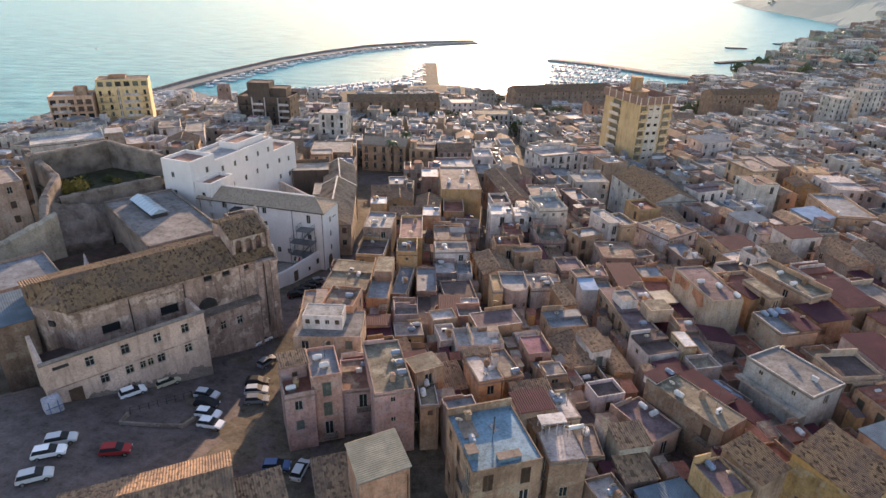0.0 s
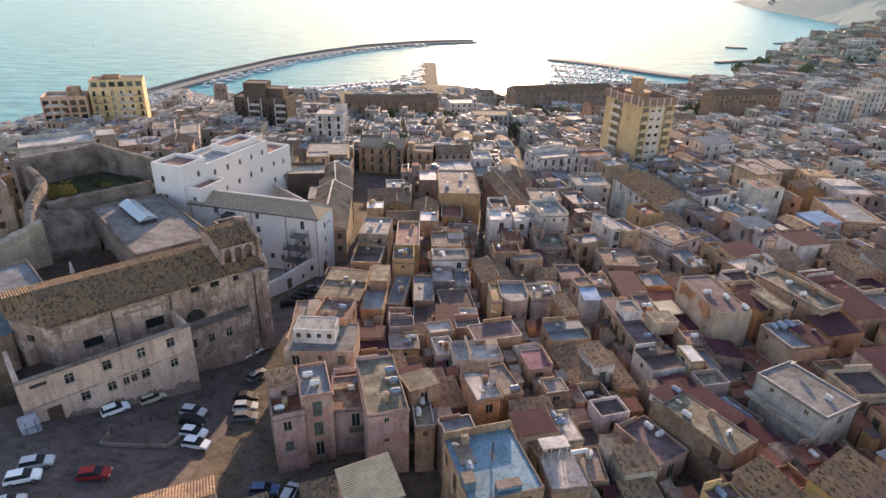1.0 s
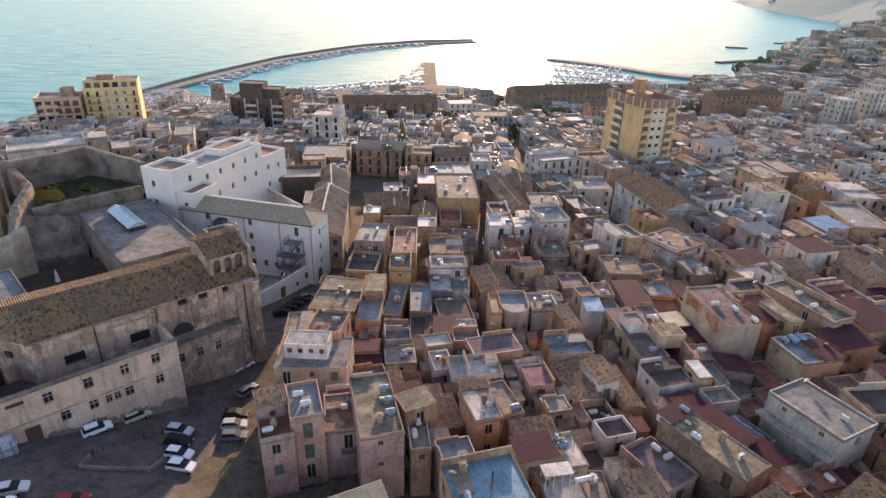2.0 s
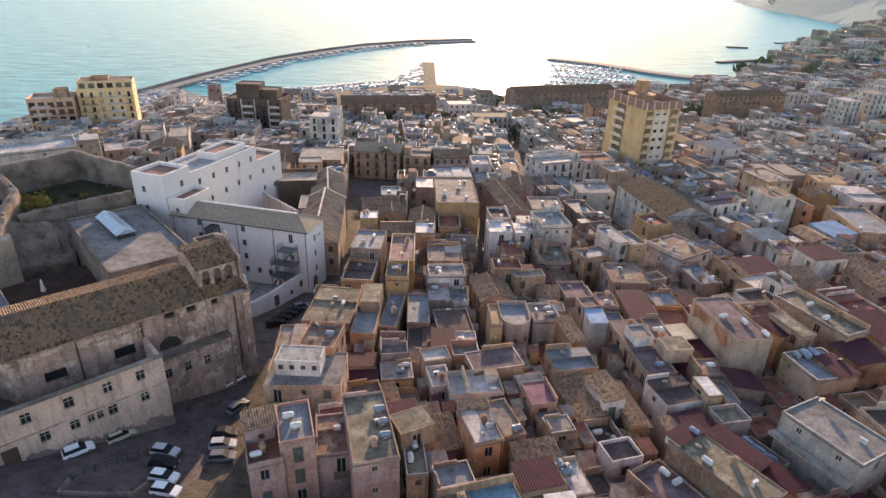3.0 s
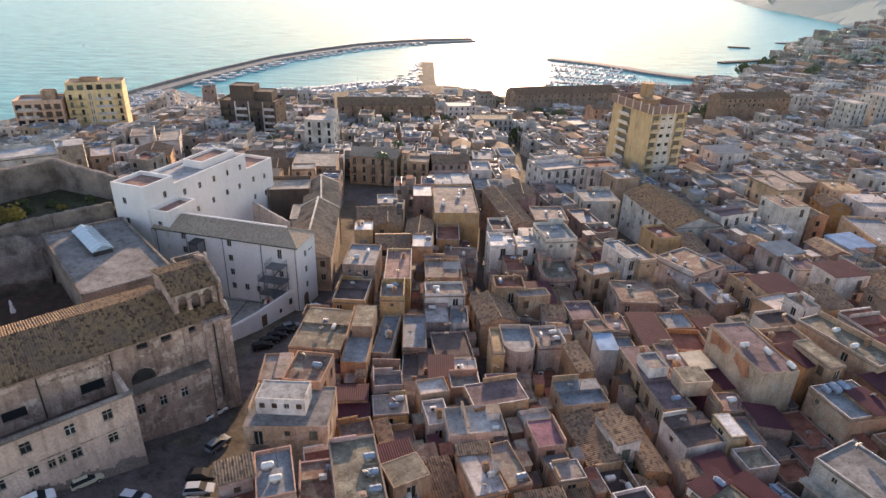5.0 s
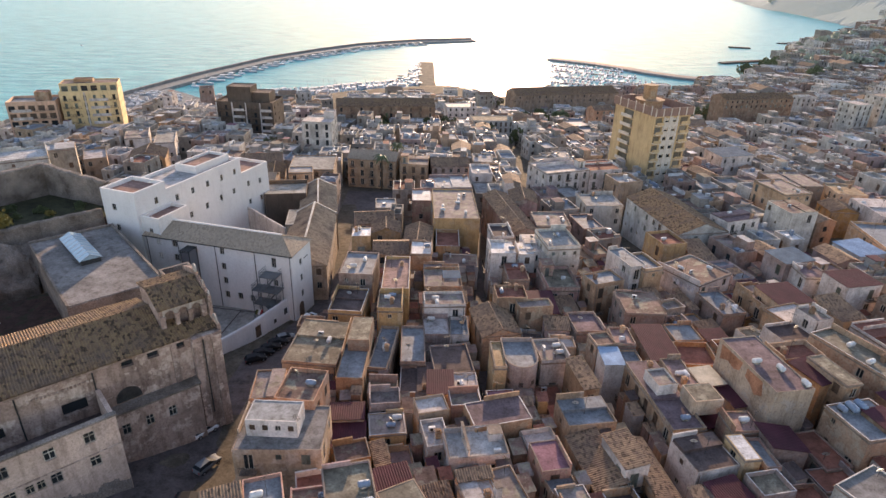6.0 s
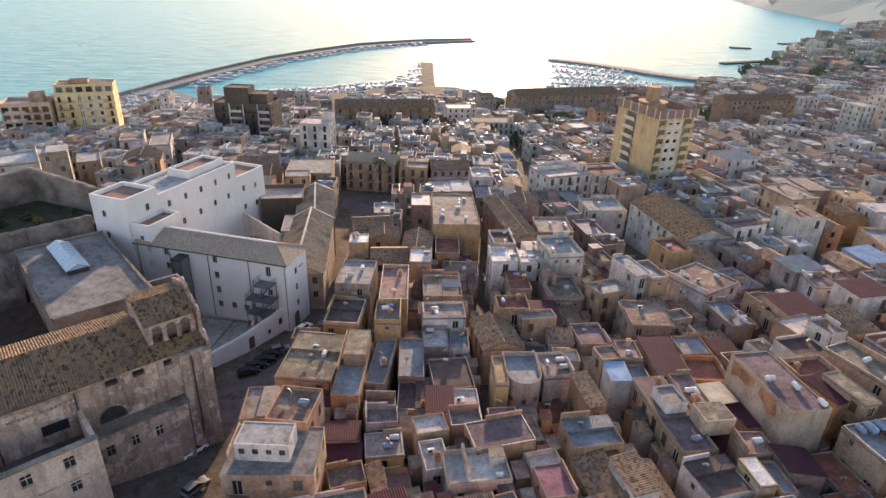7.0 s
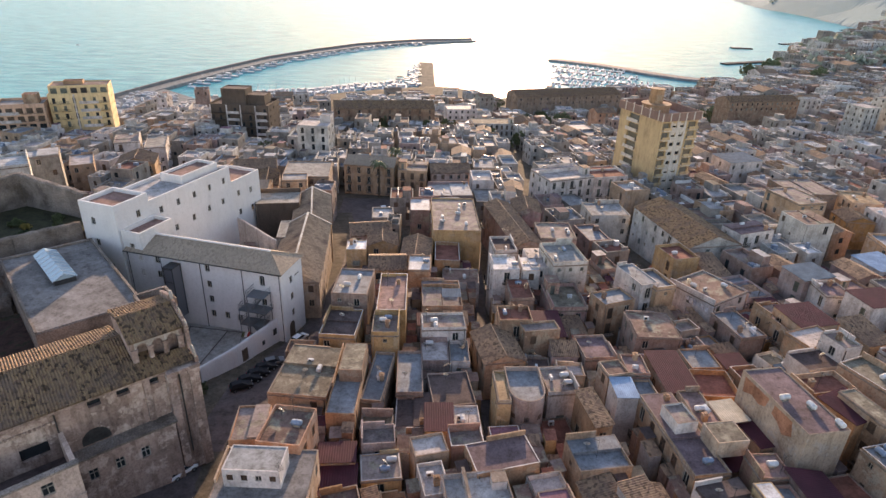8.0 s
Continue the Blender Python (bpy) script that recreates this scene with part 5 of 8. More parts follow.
for i, (x, w) in enumerate(((3.3, 2.4), (11.2, 2.6))):
    bm = bmesh.new()
    box(bm, x, x + w, 0.55, 0.6, 9.0, 10.8)
    part("window", mesh_of("window", bm, "pane"), church)
for x, w in ((18.0, 1.3), (20.9, 1.3), (24.1, 1.2)):
    bm = bmesh.new()
    box(bm, x, x + w, 0.5, 0.55, 12.7, 13.7)
    part("window", mesh_of("window", bm, "pane"), church)
# flat dark arch, a recess's shade put into its colour, and the lean-to below
bm = bmesh.new()
arch_face(bm, 16.6, 2.9, 8.1, 10.0, -0.012, 0.3)
part("blind_arch", mesh_of("blind_arch", bm, "iron"), church, "flat dark arch coloured as a shaded recess")
bm = bmesh.new()
facade(bm, (15.2, -1.5), (1, 0), (0, -1), 10.6, ZB, 7.7, [(x, x + 0.95, [(4.4, 5.9)]) for x in (16.3 - 15.2, 19.0 - 15.2, 21.7 - 15.2)], 0.25)
facade(bm, (25.8, -1.5), (0, 1), (1, 0), 1.49, ZB, 7.7, [])
facade(bm, (15.2, 0), (0, -1), (-1, 0), 1.5, ZB, 7.7, [])
quad(bm, [(15.2, -1.5, 7.7), (25.8, -1.5, 7.7), (25.8, -0.01, 7.7), (15.2, -0.01, 7.7)])
part("aisle", mesh_of("aisle", bm, "limestone"), church)
bm = bmesh.new()
box(bm, 15.0, 26.0, -1.9, -0.004, 7.71, 7.95)
part("ledge", mesh_of("ledge", bm, "ruin"), church, "stained projecting ledge")
frame_windows(church, [(16.3, 4.4), (19.0, 4.4), (21.7, 4.4)], 0.95, 1.5, -1.35)
# corner block with giant pilasters
bm = bmesh.new()
box(bm, 26.02, 29.4, -0.9, 12.0, ZB, 13.6)
box(bm, 26.02, 29.7, -1.15, 12.2, 13.6, 14.0)
box(bm, 29.42, 29.8, -0.7, 12.0, 14.0, 14.75)
part("front_block", mesh_of("front_block", bm, "limestone"), church)
for x0, x1 in ((26.0, 26.9), (28.4, 29.5)):
    bm = bmesh.new()
    box(bm, x0, x1, -1.12, -0.903, ZB, 13.0)
    box(bm, x0 - 0.12, x1 + 0.12, -1.2, -0.903, 13.0, 13.59)
    part("pilaster", mesh_of("pilaster", bm, "limestone"), church)
for x, yy in ((7.3, -0.12), (14.9, -0.12), (27.3, -1.02)):
    bm = bmesh.new()
    tube(bm, (x, yy, 2.0), (x, yy, 13.7), 0.08, None, 8)
    part("drainpipe", mesh_of("drainpipe", bm, "iron"), church)
bm = bmesh.new()
box(bm, 23.6, 24.3, -0.25, -0.003, 8.0, 13.7)
part("buttress", mesh_of("buttress", bm, "limestone"), church)
# loggia: three arches on piers over the eaves tiles, side walls and a two-sided tile roof
LX0, LX1, LY0, LY1, LZ0, LZ1 = 23.5, 29.2, 1.75, 9.1, 14.4, 17.85
bm = bmesh.new()
box(bm, LX0, LX0 + 0.4, LY0, LY1, LZ0, LZ1)
box(bm, LX1 - 0.4, LX1, LY0, LY1, LZ0, LZ1)
box(bm, LX0 + 0.4, LX1 - 0.4, LY1 - 0.4, LY1, LZ0, LZ1)
box(bm, LX0 + 0.4, LX1 - 0.4, LY0 + 1.4, LY1 - 0.4, LZ0, LZ1 - 0.4)
for xx in (LX0 + 0.01, LX1 - 0.41):
    quad(bm, [(xx, LY0, LZ1), (xx, LY1, LZ1), (xx, LY1, LZ1 + 0.5), (xx, LY0 + 3.5, LZ1 + 1.5), (xx, LY0, LZ1 + 0.1)])
part("loggia_body", mesh_of("loggia_body", bm, "limestone"), church)
step = (LX1 - LX0 - 0.8) / 3
for k in range(4):
    x = LX0 + 0.4 + k * step
    bm = bmesh.new()
    x0, x1 = (LX0, x + 0.22) if k == 0 else ((x - 0.22, LX1) if k == 3 else (x - 0.24, x + 0.24))
    y0 = LY0 - 0.12
    box(bm, x0, x1, y0, LY0 + 0.45, LZ0 + 0.3, LZ1 - 1.28)
    box(bm, x0 - 0.08, x1 + 0.08, y0 - 0.08, LY0 + 0.45, LZ1 - 1.28, LZ1 - 1.1)
    part("pier", mesh_of("pier", bm, "limestone"), church)
for k in range(3):
    bm = bmesh.new()
    xa, xb = LX0 + 0.4 + k * step, LX0 + 0.4 + (k + 1) * step
    r, cx, zc = step / 2 - 0.22, (xa + xb) / 2, LZ1 - 1.12
    prev = None
    for i in range(15):
        a = math.pi * i / 14
        p = (cx - r * math.cos(a), zc + r * math.sin(a))
        if prev:
            quad(bm, [(prev[0], LY0, prev[1]), (p[0], LY0, p[1]), (p[0], LY0, LZ1 - 0.2), (prev[0], LY0, LZ1 - 0.2)])
            quad(bm, [(prev[0], LY0, prev[1]), (p[0], LY0, p[1]), (p[0], LY0 + 0.4, p[1]), (prev[0], LY0 + 0.4, prev[1])])
        prev = p
    for x0, x1 in ((xa, cx - r), (cx + r, xb)):
        quad(bm, [(x0, LY0, zc), (x1, LY0, zc), (x1, LY0, LZ1 - 0.2), (x0, LY0, LZ1 - 0.2)])
    part("arch", mesh_of("arch", bm, "plaster_pale"), church, "pale plastered arch")
bm = bmesh.new()
box(bm, LX0 - 0.05, LX1 + 0.05, LY0 - 0.16, LY0 + 0.4, LZ1 - 0.2, LZ1 - 0.03)
box(bm, LX0 - 0.15, LX1 + 0.15, LY0 - 0.3, LY0 + 0.4, LZ1 - 0.03, LZ1 + 0.1)
part("loggia_cornice", mesh_of("loggia_cornice", bm, "limestone"), church)
bm = bmesh.new()
RY, RZ = LY0 + 3.5, LZ1 + 1.6
corrugated(bm, LX0 - 0.25, LX1 + 0.1, LY0 - 0.5, LZ1 + 0.17, RY, RZ, 0.3, 0.13, 0, 8)
corrugated(bm, LX0 - 0.25, LX1 + 0.1, LY1 + 0.3, LZ1 + 0.62, RY, RZ, 0.3, 0.13, 0, 8)
corrugated(bm, LX0 - 0.25, LX1 + 0.1, LY0 - 0.5, LZ1 + 0.03, RY, RZ - 0.16, 4.0, 0.0)
corrugated(bm, LX0 - 0.25, LX1 + 0.1, LY1 + 0.3, LZ1 + 0.46, RY, RZ - 0.16, 4.0, 0.0)
tube(bm, (LX0 - 0.25, RY, RZ + 0.03), (LX1 + 0.1, RY, RZ + 0.03), 0.13, None, 8)
rj = random.Random(14)
for v in bm.verts:
    v.co.z += rj.uniform(-0.025, 0.025)
part("loggia_roof", mesh_of("loggia_roof", bm, "roof_dark_tile"), church)
# curved stone gable on the street front, with scrolls
bm = bmesh.new()
top = [(LY0 - 0.7 + 0.22 * k, LZ1 + 0.2 + 1.95 * (k / 20) ** 0.75 + 0.16 * math.sin(k * 0.9)) for k in range(21)]
top += [(LY0 + 3.9 + 0.25 * k, LZ1 + 2.3 - 1.2 * (k / 16) ** 1.3) for k in range(17)]
for (ya, za), (yb, zb) in zip(top, top[1:]):
    box(bm, LX1 + 0.14, LX1 + 0.55, ya, yb, 14.0, (za + zb) / 2)
part("street_gable", mesh_of("street_gable", bm, "limestone"), church)


def scroll(r, turns, thick):
    """A spiral of round section in the plane across the wall, one closed skin."""
    bm = bmesh.new()
    n, prev = int(14 * turns), None
    for i in range(n + 1):
        f = i / n
        a, q, t = f * turns * 2 * math.pi, r * (1 - 0.75 * f), thick * (1 - 0.35 * f)
        out = Vector((0, math.cos(a), math.sin(a)))
        ring = [bm.verts.new(out * (q + t * math.cos(k * math.tau / 6)) + Vector((t * math.sin(k * math.tau / 6), 0, 0))) for k in range(6)]
        if prev:
            for k in range(6):
                bm.faces.new((prev[k], prev[(k + 1) % 6], ring[(k + 1) % 6], ring[k]))
        else:
            bm.faces.new(ring[::-1])
        prev = ring
    bm.faces.new(prev)
    bmesh.ops.recalc_face_normals(bm, faces=bm.faces)
    return mesh_of("scroll", bm, "plaster_pale")


volute = scroll(0.5, 1.6, 0.13)
for yy, zz, k in ((LY0 - 0.5, LZ1 + 0.5, 0.9), (LY0 + 1.2, LZ1 + 1.35, 0.8), (LY0 + 3.4, LZ1 + 2.5, 1.2), (LY0 - 1.6, 15.3, 1.1), (LY0 - 2.1, 14.9, 0.9)):
    part("scroll", volute, church, "weathered pale carved scroll", pose(LX1 + 0.35, yy, zz) @ Matrix.Scale(k, 4))
# open stone attic behind the gable
bm = bmesh.new()
for q in ((26.9, 31.0, 12.2, 12.55), (26.9, 27.25, 9.6, 12.2), (30.65, 31.0, 8.4, 12.2), (29.8, 30.65, 8.4, 8.75)):
    box(bm, *q, ZB, 17.95)
part("attic_wall", mesh_of("attic_wall", bm, "ruin"), church)

# lower convent wing along the car park
wing = empty("convent_wing", CH @ pose(-5.1, -6.6, 43.0, 0, 0, 1.5), "Two-storey pale stone wing with barred windows and a sunken roof terrace", "building")
claim(-42.5, 68.5, 10.6, 3.6, 41.25)
bm = bmesh.new()
cols = [(4.8, 5.9, [(8.9, 10.4)]), (17.1, 18.2, [(5.6, 7.0), (8.9, 10.4)]), (9.1, 10.2, [(5.6, 7.0), (8.9, 10.4)]), (13.3, 14.4, [(5.6, 7.0), (8.9, 10.4)]),
        (6.0, 7.1, [(5.6, 7.0)]), (11.0, 11.8, [(5.7, 6.9)]), (12.0, 12.8, [(5.7, 6.9)])]
cols.sort()
facade(bm, (0, 0), (1, 0), (0, -1), 20.5, ZB, 11.2, cols, 0.3)
facade(bm, (20.5, 0), (0, 1), (1, 0), 6.0, ZB, 11.2, [])
facade(bm, (0, 9.0), (0, -1), (-1, 0), 9.0, ZB, 11.2, [(4.6, 5.7, [(6.6, 8.2)])])
T = 0.5
quad(bm, [(0, 0, 11.2), (20.5, 0, 11.2), (20.5 - T, T, 11.2), (T, T, 11.2)])
quad(bm, [(20.5, 0, 11.2), (20.5, 6, 11.2), (20.5 - T, 6, 11.2), (20.5 - T, T, 11.2)])
quad(bm, [(0, 9, 11.2), (0, 0, 11.2), (T, T, 11.2), (T, 9, 11.2)])
for p, q in (((T, T), (20.5 - T, T)), ((20.5 - T, T), (20.5 - T, 6)), ((T, 9), (T, T))):
    quad(bm, [(*q, 11.2), (*p, 11.2), (*p, 7.9), (*q, 7.9)])
part("wall", mesh_of("wing_wall", bm, "limewash"), wing)
bm = bmesh.new()
box(bm, T, 20.5 - T, T, 6.2, 7.7, 7.9)
box(bm, T, 5.0, 6.21, 9.0, 7.7, 7.9)
part("terrace", mesh_of("terrace", bm, "roof_dark"), wing)
bm = bmesh.new()
box(bm, -0.15, 20.65, -0.15, T + 0.1, 11.204, 11.42)
part("coping", mesh_of("coping", bm, "ruin"), wing)
bm = bmesh.new()
box(bm, -0.06, 20.56, -0.08, -0.003, 7.3, 7.45)
part("string_course", mesh_of("string_course", bm, "limestone"), wing)
for x0, x1, holes in cols:
    for z0, z1 in holes:
        frame_windows(wing, [(x0, z0)], x1 - x0, z1 - z0, 0.2)
bm = bmesh.new()
box(bm, 1.2, 3.0, -0.05, -0.004, 10.1, 10.55)
part("vent", mesh_of("vent", bm, "iron"), wing, "long dark barred vent")
# raised stone band with an uneven top, added for a dark brown stain
bm = bmesh.new()
foot_rng = random.Random(12)
for k in range(58):
    x0 = 4.2 + k * 0.28
    zt = 4.7 - 0.045 * k + foot_rng.uniform(-0.3, 0.25) + 0.35 * math.sin(k * 0.4)
    box(bm, x0, x0 + 0.28, -0.06 - 0.002 * (k % 3), -0.003, ZB, zt)
part("footing", mesh_of("footing", bm, "ruin"), wing, "uneven rubble band standing in for a dark brown stain")
bm = bmesh.new()
box(bm, 2.2, 3.8, -0.06, -0.004, 4.4, 6.6)
part("door", mesh_of("door", bm, "wood"), wing)
# cloth-covered stall at the corner
stall = empty("market_stall", CH @ pose(-5.0, -8.0, 48.3, 0, 0, 5), "Small stall wrapped in pale checked plastic sheeting", "stall")
bm = bmesh.new()
box(bm, -1.0, 1.0, -0.8, 0.8, 0.0, 2.1)
bmesh.ops.bevel(bm, geom=bm.edges[:], offset=0.12, segments=2, affect="EDGES")
part("cover", mesh_of("cover", bm, "cloth"), stall)
bm = bmesh.new()
for sx in (-0.5, 0.5):
    box(bm, sx - 0.06, sx + 0.06, -0.83, -0.803, 0.1, 2.0)
box(bm, -0.9, 0.9, -0.83, -0.803, 1.0, 1.12)
part("strap", mesh_of("strap", bm, "paint_blue"), stall)

# hall with a flat roof and its glass lantern
hall = empty("parish_hall", pose(-57.7, 112.0, 43.0, 0, 0, -47.8), "Flat-roofed hall with stained grey screed roof", "building")
claim(-57.7, 112.0, 13.8, 7.0, -47.8)
bm = bmesh.new()
box(bm, -13.8, 14.2, -6.9, 6.9, ZB, 10.3)
part("wall", mesh_of("hall_wall", bm, "ruin"), hall)
bm = bmesh.new()
box(bm, -13.6, 14.0, -6.7, 6.7, 10.304, 10.42)
part("roof", mesh_of("hall_roof", bm, "roof_screed"), hall)
bm = bmesh.new()
box(bm, -13.8, 14.2, 6.5, 6.9, 10.43, 10.8)
box(bm, -13.8, -13.4, -6.9, 6.48, 10.43, 10.8)
box(bm, -13.38, 14.2, -6.9, -6.6, 10.43, 10.6)
part("parapet", mesh_of("parapet", bm, "ruin"), hall)
lant = part("lantern", mesh_of("lantern", (lambda b: (box(b, -6.0, 6.0, -1.5, 1.5, 10.43, 11.2), b)[1])(bmesh.new()), "iron"), hall, "", pose(-4.8, -0.6, 0, 0, 0, 2))
bm = bmesh.new()
for sg in (-1, 1):
    quad(bm, [(-6.2, sg * 1.75, 11.22), (6.2, sg * 1.75, 11.22), (6.2, 0, 12.1), (-6.2, 0, 12.1)])
for ex in (-6.0, 6.0):
    quad(bm, [(ex, -1.5, 11.21), (ex, 1.5, 11.21), (ex, 0, 12.0)])
part("glazing", mesh_of("glazing", bm, "paneblue"), lant, "pale glass pitched lantern roof")
for k in range(9):
    bm = bmesh.new()
    x = -6.0 + k * 1.5
    for sg in (-1, 1):
        tube(bm, (x, sg * 1.75, 11.25), (x, 0, 12.13), 0.04, None, 5)
    part("glazing_bar", mesh_of("glazing_bar", bm, "tankwhite"), lant)

# walled garden and ruins
def ruined_wall(pts, thick, base, mat="ruin", label="Old rubble wall with a broken top", seed=1, rough=0.5):
    """A thick old wall along pts (x, y, top), with an uneven crest."""
    rng = random.Random(seed)
    bm = bmesh.new()
    for (xa, ya, ta), (xb, yb, tb) in zip(pts, pts[1:]):
        L = math.hypot(xb - xa, yb - ya)
        n = max(2, int(L / 0.9))
        dx, dy = (xb - xa) / L, (yb - ya) / L
        ring = []
        for i in range(n + 1):
            f = i / n
            z = ta + (tb - ta) * f + rng.uniform(-rough, rough * 0.4)
            cx, cy = xa + (xb - xa) * f, ya + (yb - ya) * f
            j = rng.uniform(-0.12, 0.12)
            ring.append([bm.verts.new((cx - dy * s * (thick / 2 + j * 0.5), cy + dx * s * (thick / 2 + j * 0.5), q)) for s, q in ((-1, base), (-1, z - 0.3), (-0.6, z), (0.6, z), (1, z - 0.3), (1, base))])
        for a, b in zip(ring, ring[1:]):
            for k in range(5):
                bm.faces.new((a[k], b[k], b[k + 1], a[k + 1]))
        bm.faces.new(ring[0][::-1])
        bm.faces.new(ring[-1])
    bmesh.ops.recalc_face_normals(bm, faces=bm.faces)
    return tagged(part("garden_wall", mesh_of("garden_wall", bm, mat)), label, "wall")


house(-104.5, 160.5, 55.8, 17.5, 10.0, 34, "pale", "chalk", parapet=0.5, win=0.6, clutter=False, label="White house with a broad pale roof terrace behind the ruins")
house(-105.5, 181.0, 52.2, 9.5, 7.0, 30, "pale", "ash", parapet=0.3, win=0.6, clutter=False, label="Grey plastered house with a pale roof behind the ruins")
ruined_wall([(-93, 127, 60.6), (-82.4, 141.5, 60.5), (-66.5, 135.5, 59.0)], 1.4, 46.0, "ruin", "High old rubble wall round a garden", 2, 0.3)
ruined_wall([(-97.5, 133.5, 60.4), (-83.0, 120.6, 58.4), (-80.8, 112.4, 56.8), (-77.0, 103.8, 52.2)], 1.6, 44.0, "ruin", "Ruined rubble wall with a broken top", 3, 0.3)
ruined_wall([(-80.0, 115.6, 55.4), (-77.4, 119.6, 55.2), (-72.9, 122.6, 55.6), (-65.0, 129.6, 55.8)], 1.0, 46.0, "ruin", "Garden wall of rough stone with rounded top", 4, 0.2)
# collapsed vaults that slope from the garden wall into the yard
vaults = random.Random(61)
bm = bmesh.new()
N_, M_ = 26, 18
grid_ = []
for j in range(M_ + 1):
    f = j / M_
    row = []
    for i in range(N_ + 1):
        e = i / N_
        top_ = Vector((-81.5 + 9.5 * e, 112.6 + 8.2 * e, 55.2 - 3.4 * e))
        foot = Vector((-79.3 + 9.3 * e, 105.2 + 9.2 * e, 48.4 - 1.9 * e))
        p = top_.lerp(foot, f)
        lump = noise.noise(Vector((p.x * 0.35, p.y * 0.35, 1.7))) * 1.5 + noise.noise(Vector((p.x * 1.1, p.y * 1.1, 5.0))) * 0.7
        p.z += lump * math.sin(math.pi * min(1.0, f + 0.15)) + vaults.uniform(-0.22, 0.22) + (1.1 if int(f * 4 + e * 2) % 2 else 0.0) * math.sin(math.pi * f)
        row.append(bm.verts.new(p))
    grid_.append(row)
for j in range(M_):
    for i in range(N_):
        bm.faces.new((grid_[j][i], grid_[j + 1][i], grid_[j + 1][i + 1], grid_[j][i + 1]))
rim = grid_[0] + [r[-1] for r in grid_[1:]] + grid_[-1][-2::-1] + [r[0] for r in grid_[-2:0:-1]]
low_ = [bm.verts.new((v.co.x, v.co.y, 45.0)) for v in rim]
for i in range(len(rim)):
    j = (i + 1) % len(rim)
    bm.faces.new((rim[i], rim[j], low_[j], low_[i]))
bmesh.ops.recalc_face_normals(bm, faces=bm.faces)
tagged(part("ruined_slope", mesh_of("ruined_slope", bm, "ruin")), "Collapsed rubble vaults sloping below a garden wall", "ruin")
ruined_wall([(-82, 98, 52.5), (-74.5, 105.5, 56.0)], 2.0, 44.0, "wall_ash", "Whitewashed ramp wall among ruins", 6, 0.3)
bm = bmesh.new()
quad(bm, [(-92, 126.5, 53.8), (-80.0, 115.8, 53.8), (-77.4, 119.6, 53.8), (-72.9, 122.6, 53.8), (-64.8, 129.8, 53.8), (-66.5, 135.5, 53.8), (-82.4, 141.5, 53.8)])
tagged(part("garden_bed", mesh_of("garden_bed", bm, "grass")), "Overgrown grass inside the walled garden", "lawn", kind="structure")
bm = bmesh.new()
quad(bm, [(-84, 92, 47.2), (-66, 78, 47.2), (-50, 92, 47.2), (-66, 112, 47.2), (-72, 106, 47.2)])
tagged(part("yard_floor", mesh_of("yard_floor", bm, "soil")), "Dark red bare soil of a sunken yard", "yard", kind="structure")
house(-71.5, 89.5, 52.0, 9.0, 12.0, 45, "blue", "grey", parapet=0.5, sides="", base=39.0, clutter=False, label="Low grey house with a worn grey roof terrace")
house(-92.0, 113.0, 60.0, 12.0, 10.0, -45, "grey", "grey", base=47.0, clutter=False, label="Grey rendered house with dark square windows", grid={"r": (2, 3, "win"), "f": (2, 3, "win")})
claim(-78, 118, 18, 16, 45)

# ---- the white convent ----
CV = pose(-56.1, 125.7, 38.0, 0, 0, -19.0)
convent = empty("white_convent", CV, "Large white plastered convent with tiled wing and roof terraces", "convent")
claim(-53, 146, 8, 24, -19)
claim(-40.0, 127.5, 17, 5.5, -14.5)
claim(-35.5, 108.0, 8.5, 12.0, -20)


def white_block(name, x0, x1, y0, y1, z1, front=(), right=(), left=(), parapet=0.9, roof="roof_terrace", m=None, floor=True):
    bm = bmesh.new()
    cw, chh = 0.95, 1.35
    facade(bm, (x0, y0), (1, 0), (0, -1), x1 - x0, 0, z1, cols_from(front, cw, chh), 0.25)
    facade(bm, (x1, y0), (0, 1), (1, 0), y1 - y0, 0, z1, cols_from(right, cw, chh), 0.25)
    facade(bm, (x1, y1), (-1, 0), (0, 1), x1 - x0, 0, z1, [])
    facade(bm, (x0, y1), (0, -1), (-1, 0), y1 - y0, 0, z1, [])
    t = 0.35
    if floor:
        ring = [(x0, y0, x0 + t, y0 + t), (x1, y0, x1 - t, y0 + t), (x1, y1, x1 - t, y1 - t), (x0, y1, x0 + t, y1 - t)]
        for i in range(4):
            p, q = ring[i], ring[(i + 1) % 4]
            quad(bm, [(p[0], p[1], z1), (q[0], q[1], z1), (q[2], q[3], z1), (p[2], p[3], z1)])
            quad(bm, [(p[2], p[3], z1), (q[2], q[3], z1), (q[2], q[3], z1 - parapet), (p[2], p[3], z1 - parapet)])
    blk = part(name, mesh_of(name, bm, "convent"), convent, "", m)
    if floor:
        bm = bmesh.new()
        box(bm, x0 + t, x1 - t, y0 + t, y1 - t, z1 - parapet - 0.2, z1 - parapet + 0.02)
        part("terrace", mesh_of("terrace", bm, roof), blk)
    for places, o, u, nrm, turn in ((front, (x0, y0), (1, 0), (0, -1), 0), (right, (x1, y0), (0, 1), (1, 0), 90)):
        for a, z in places:
            k = 0.18
            mm = pose(o[0] + u[0] * a - nrm[0] * k, o[1] + u[1] * a - nrm[1] * k, z, 0, 0, turn)
            f = part("window", WM["win", "frame"], blk, "", mm @ Matrix.Diagonal((0.95, 1, 0.93, 1)))
            part("pane", WM["win", "pane"], f, "", pose(0, 0.02, 0))
    return blk


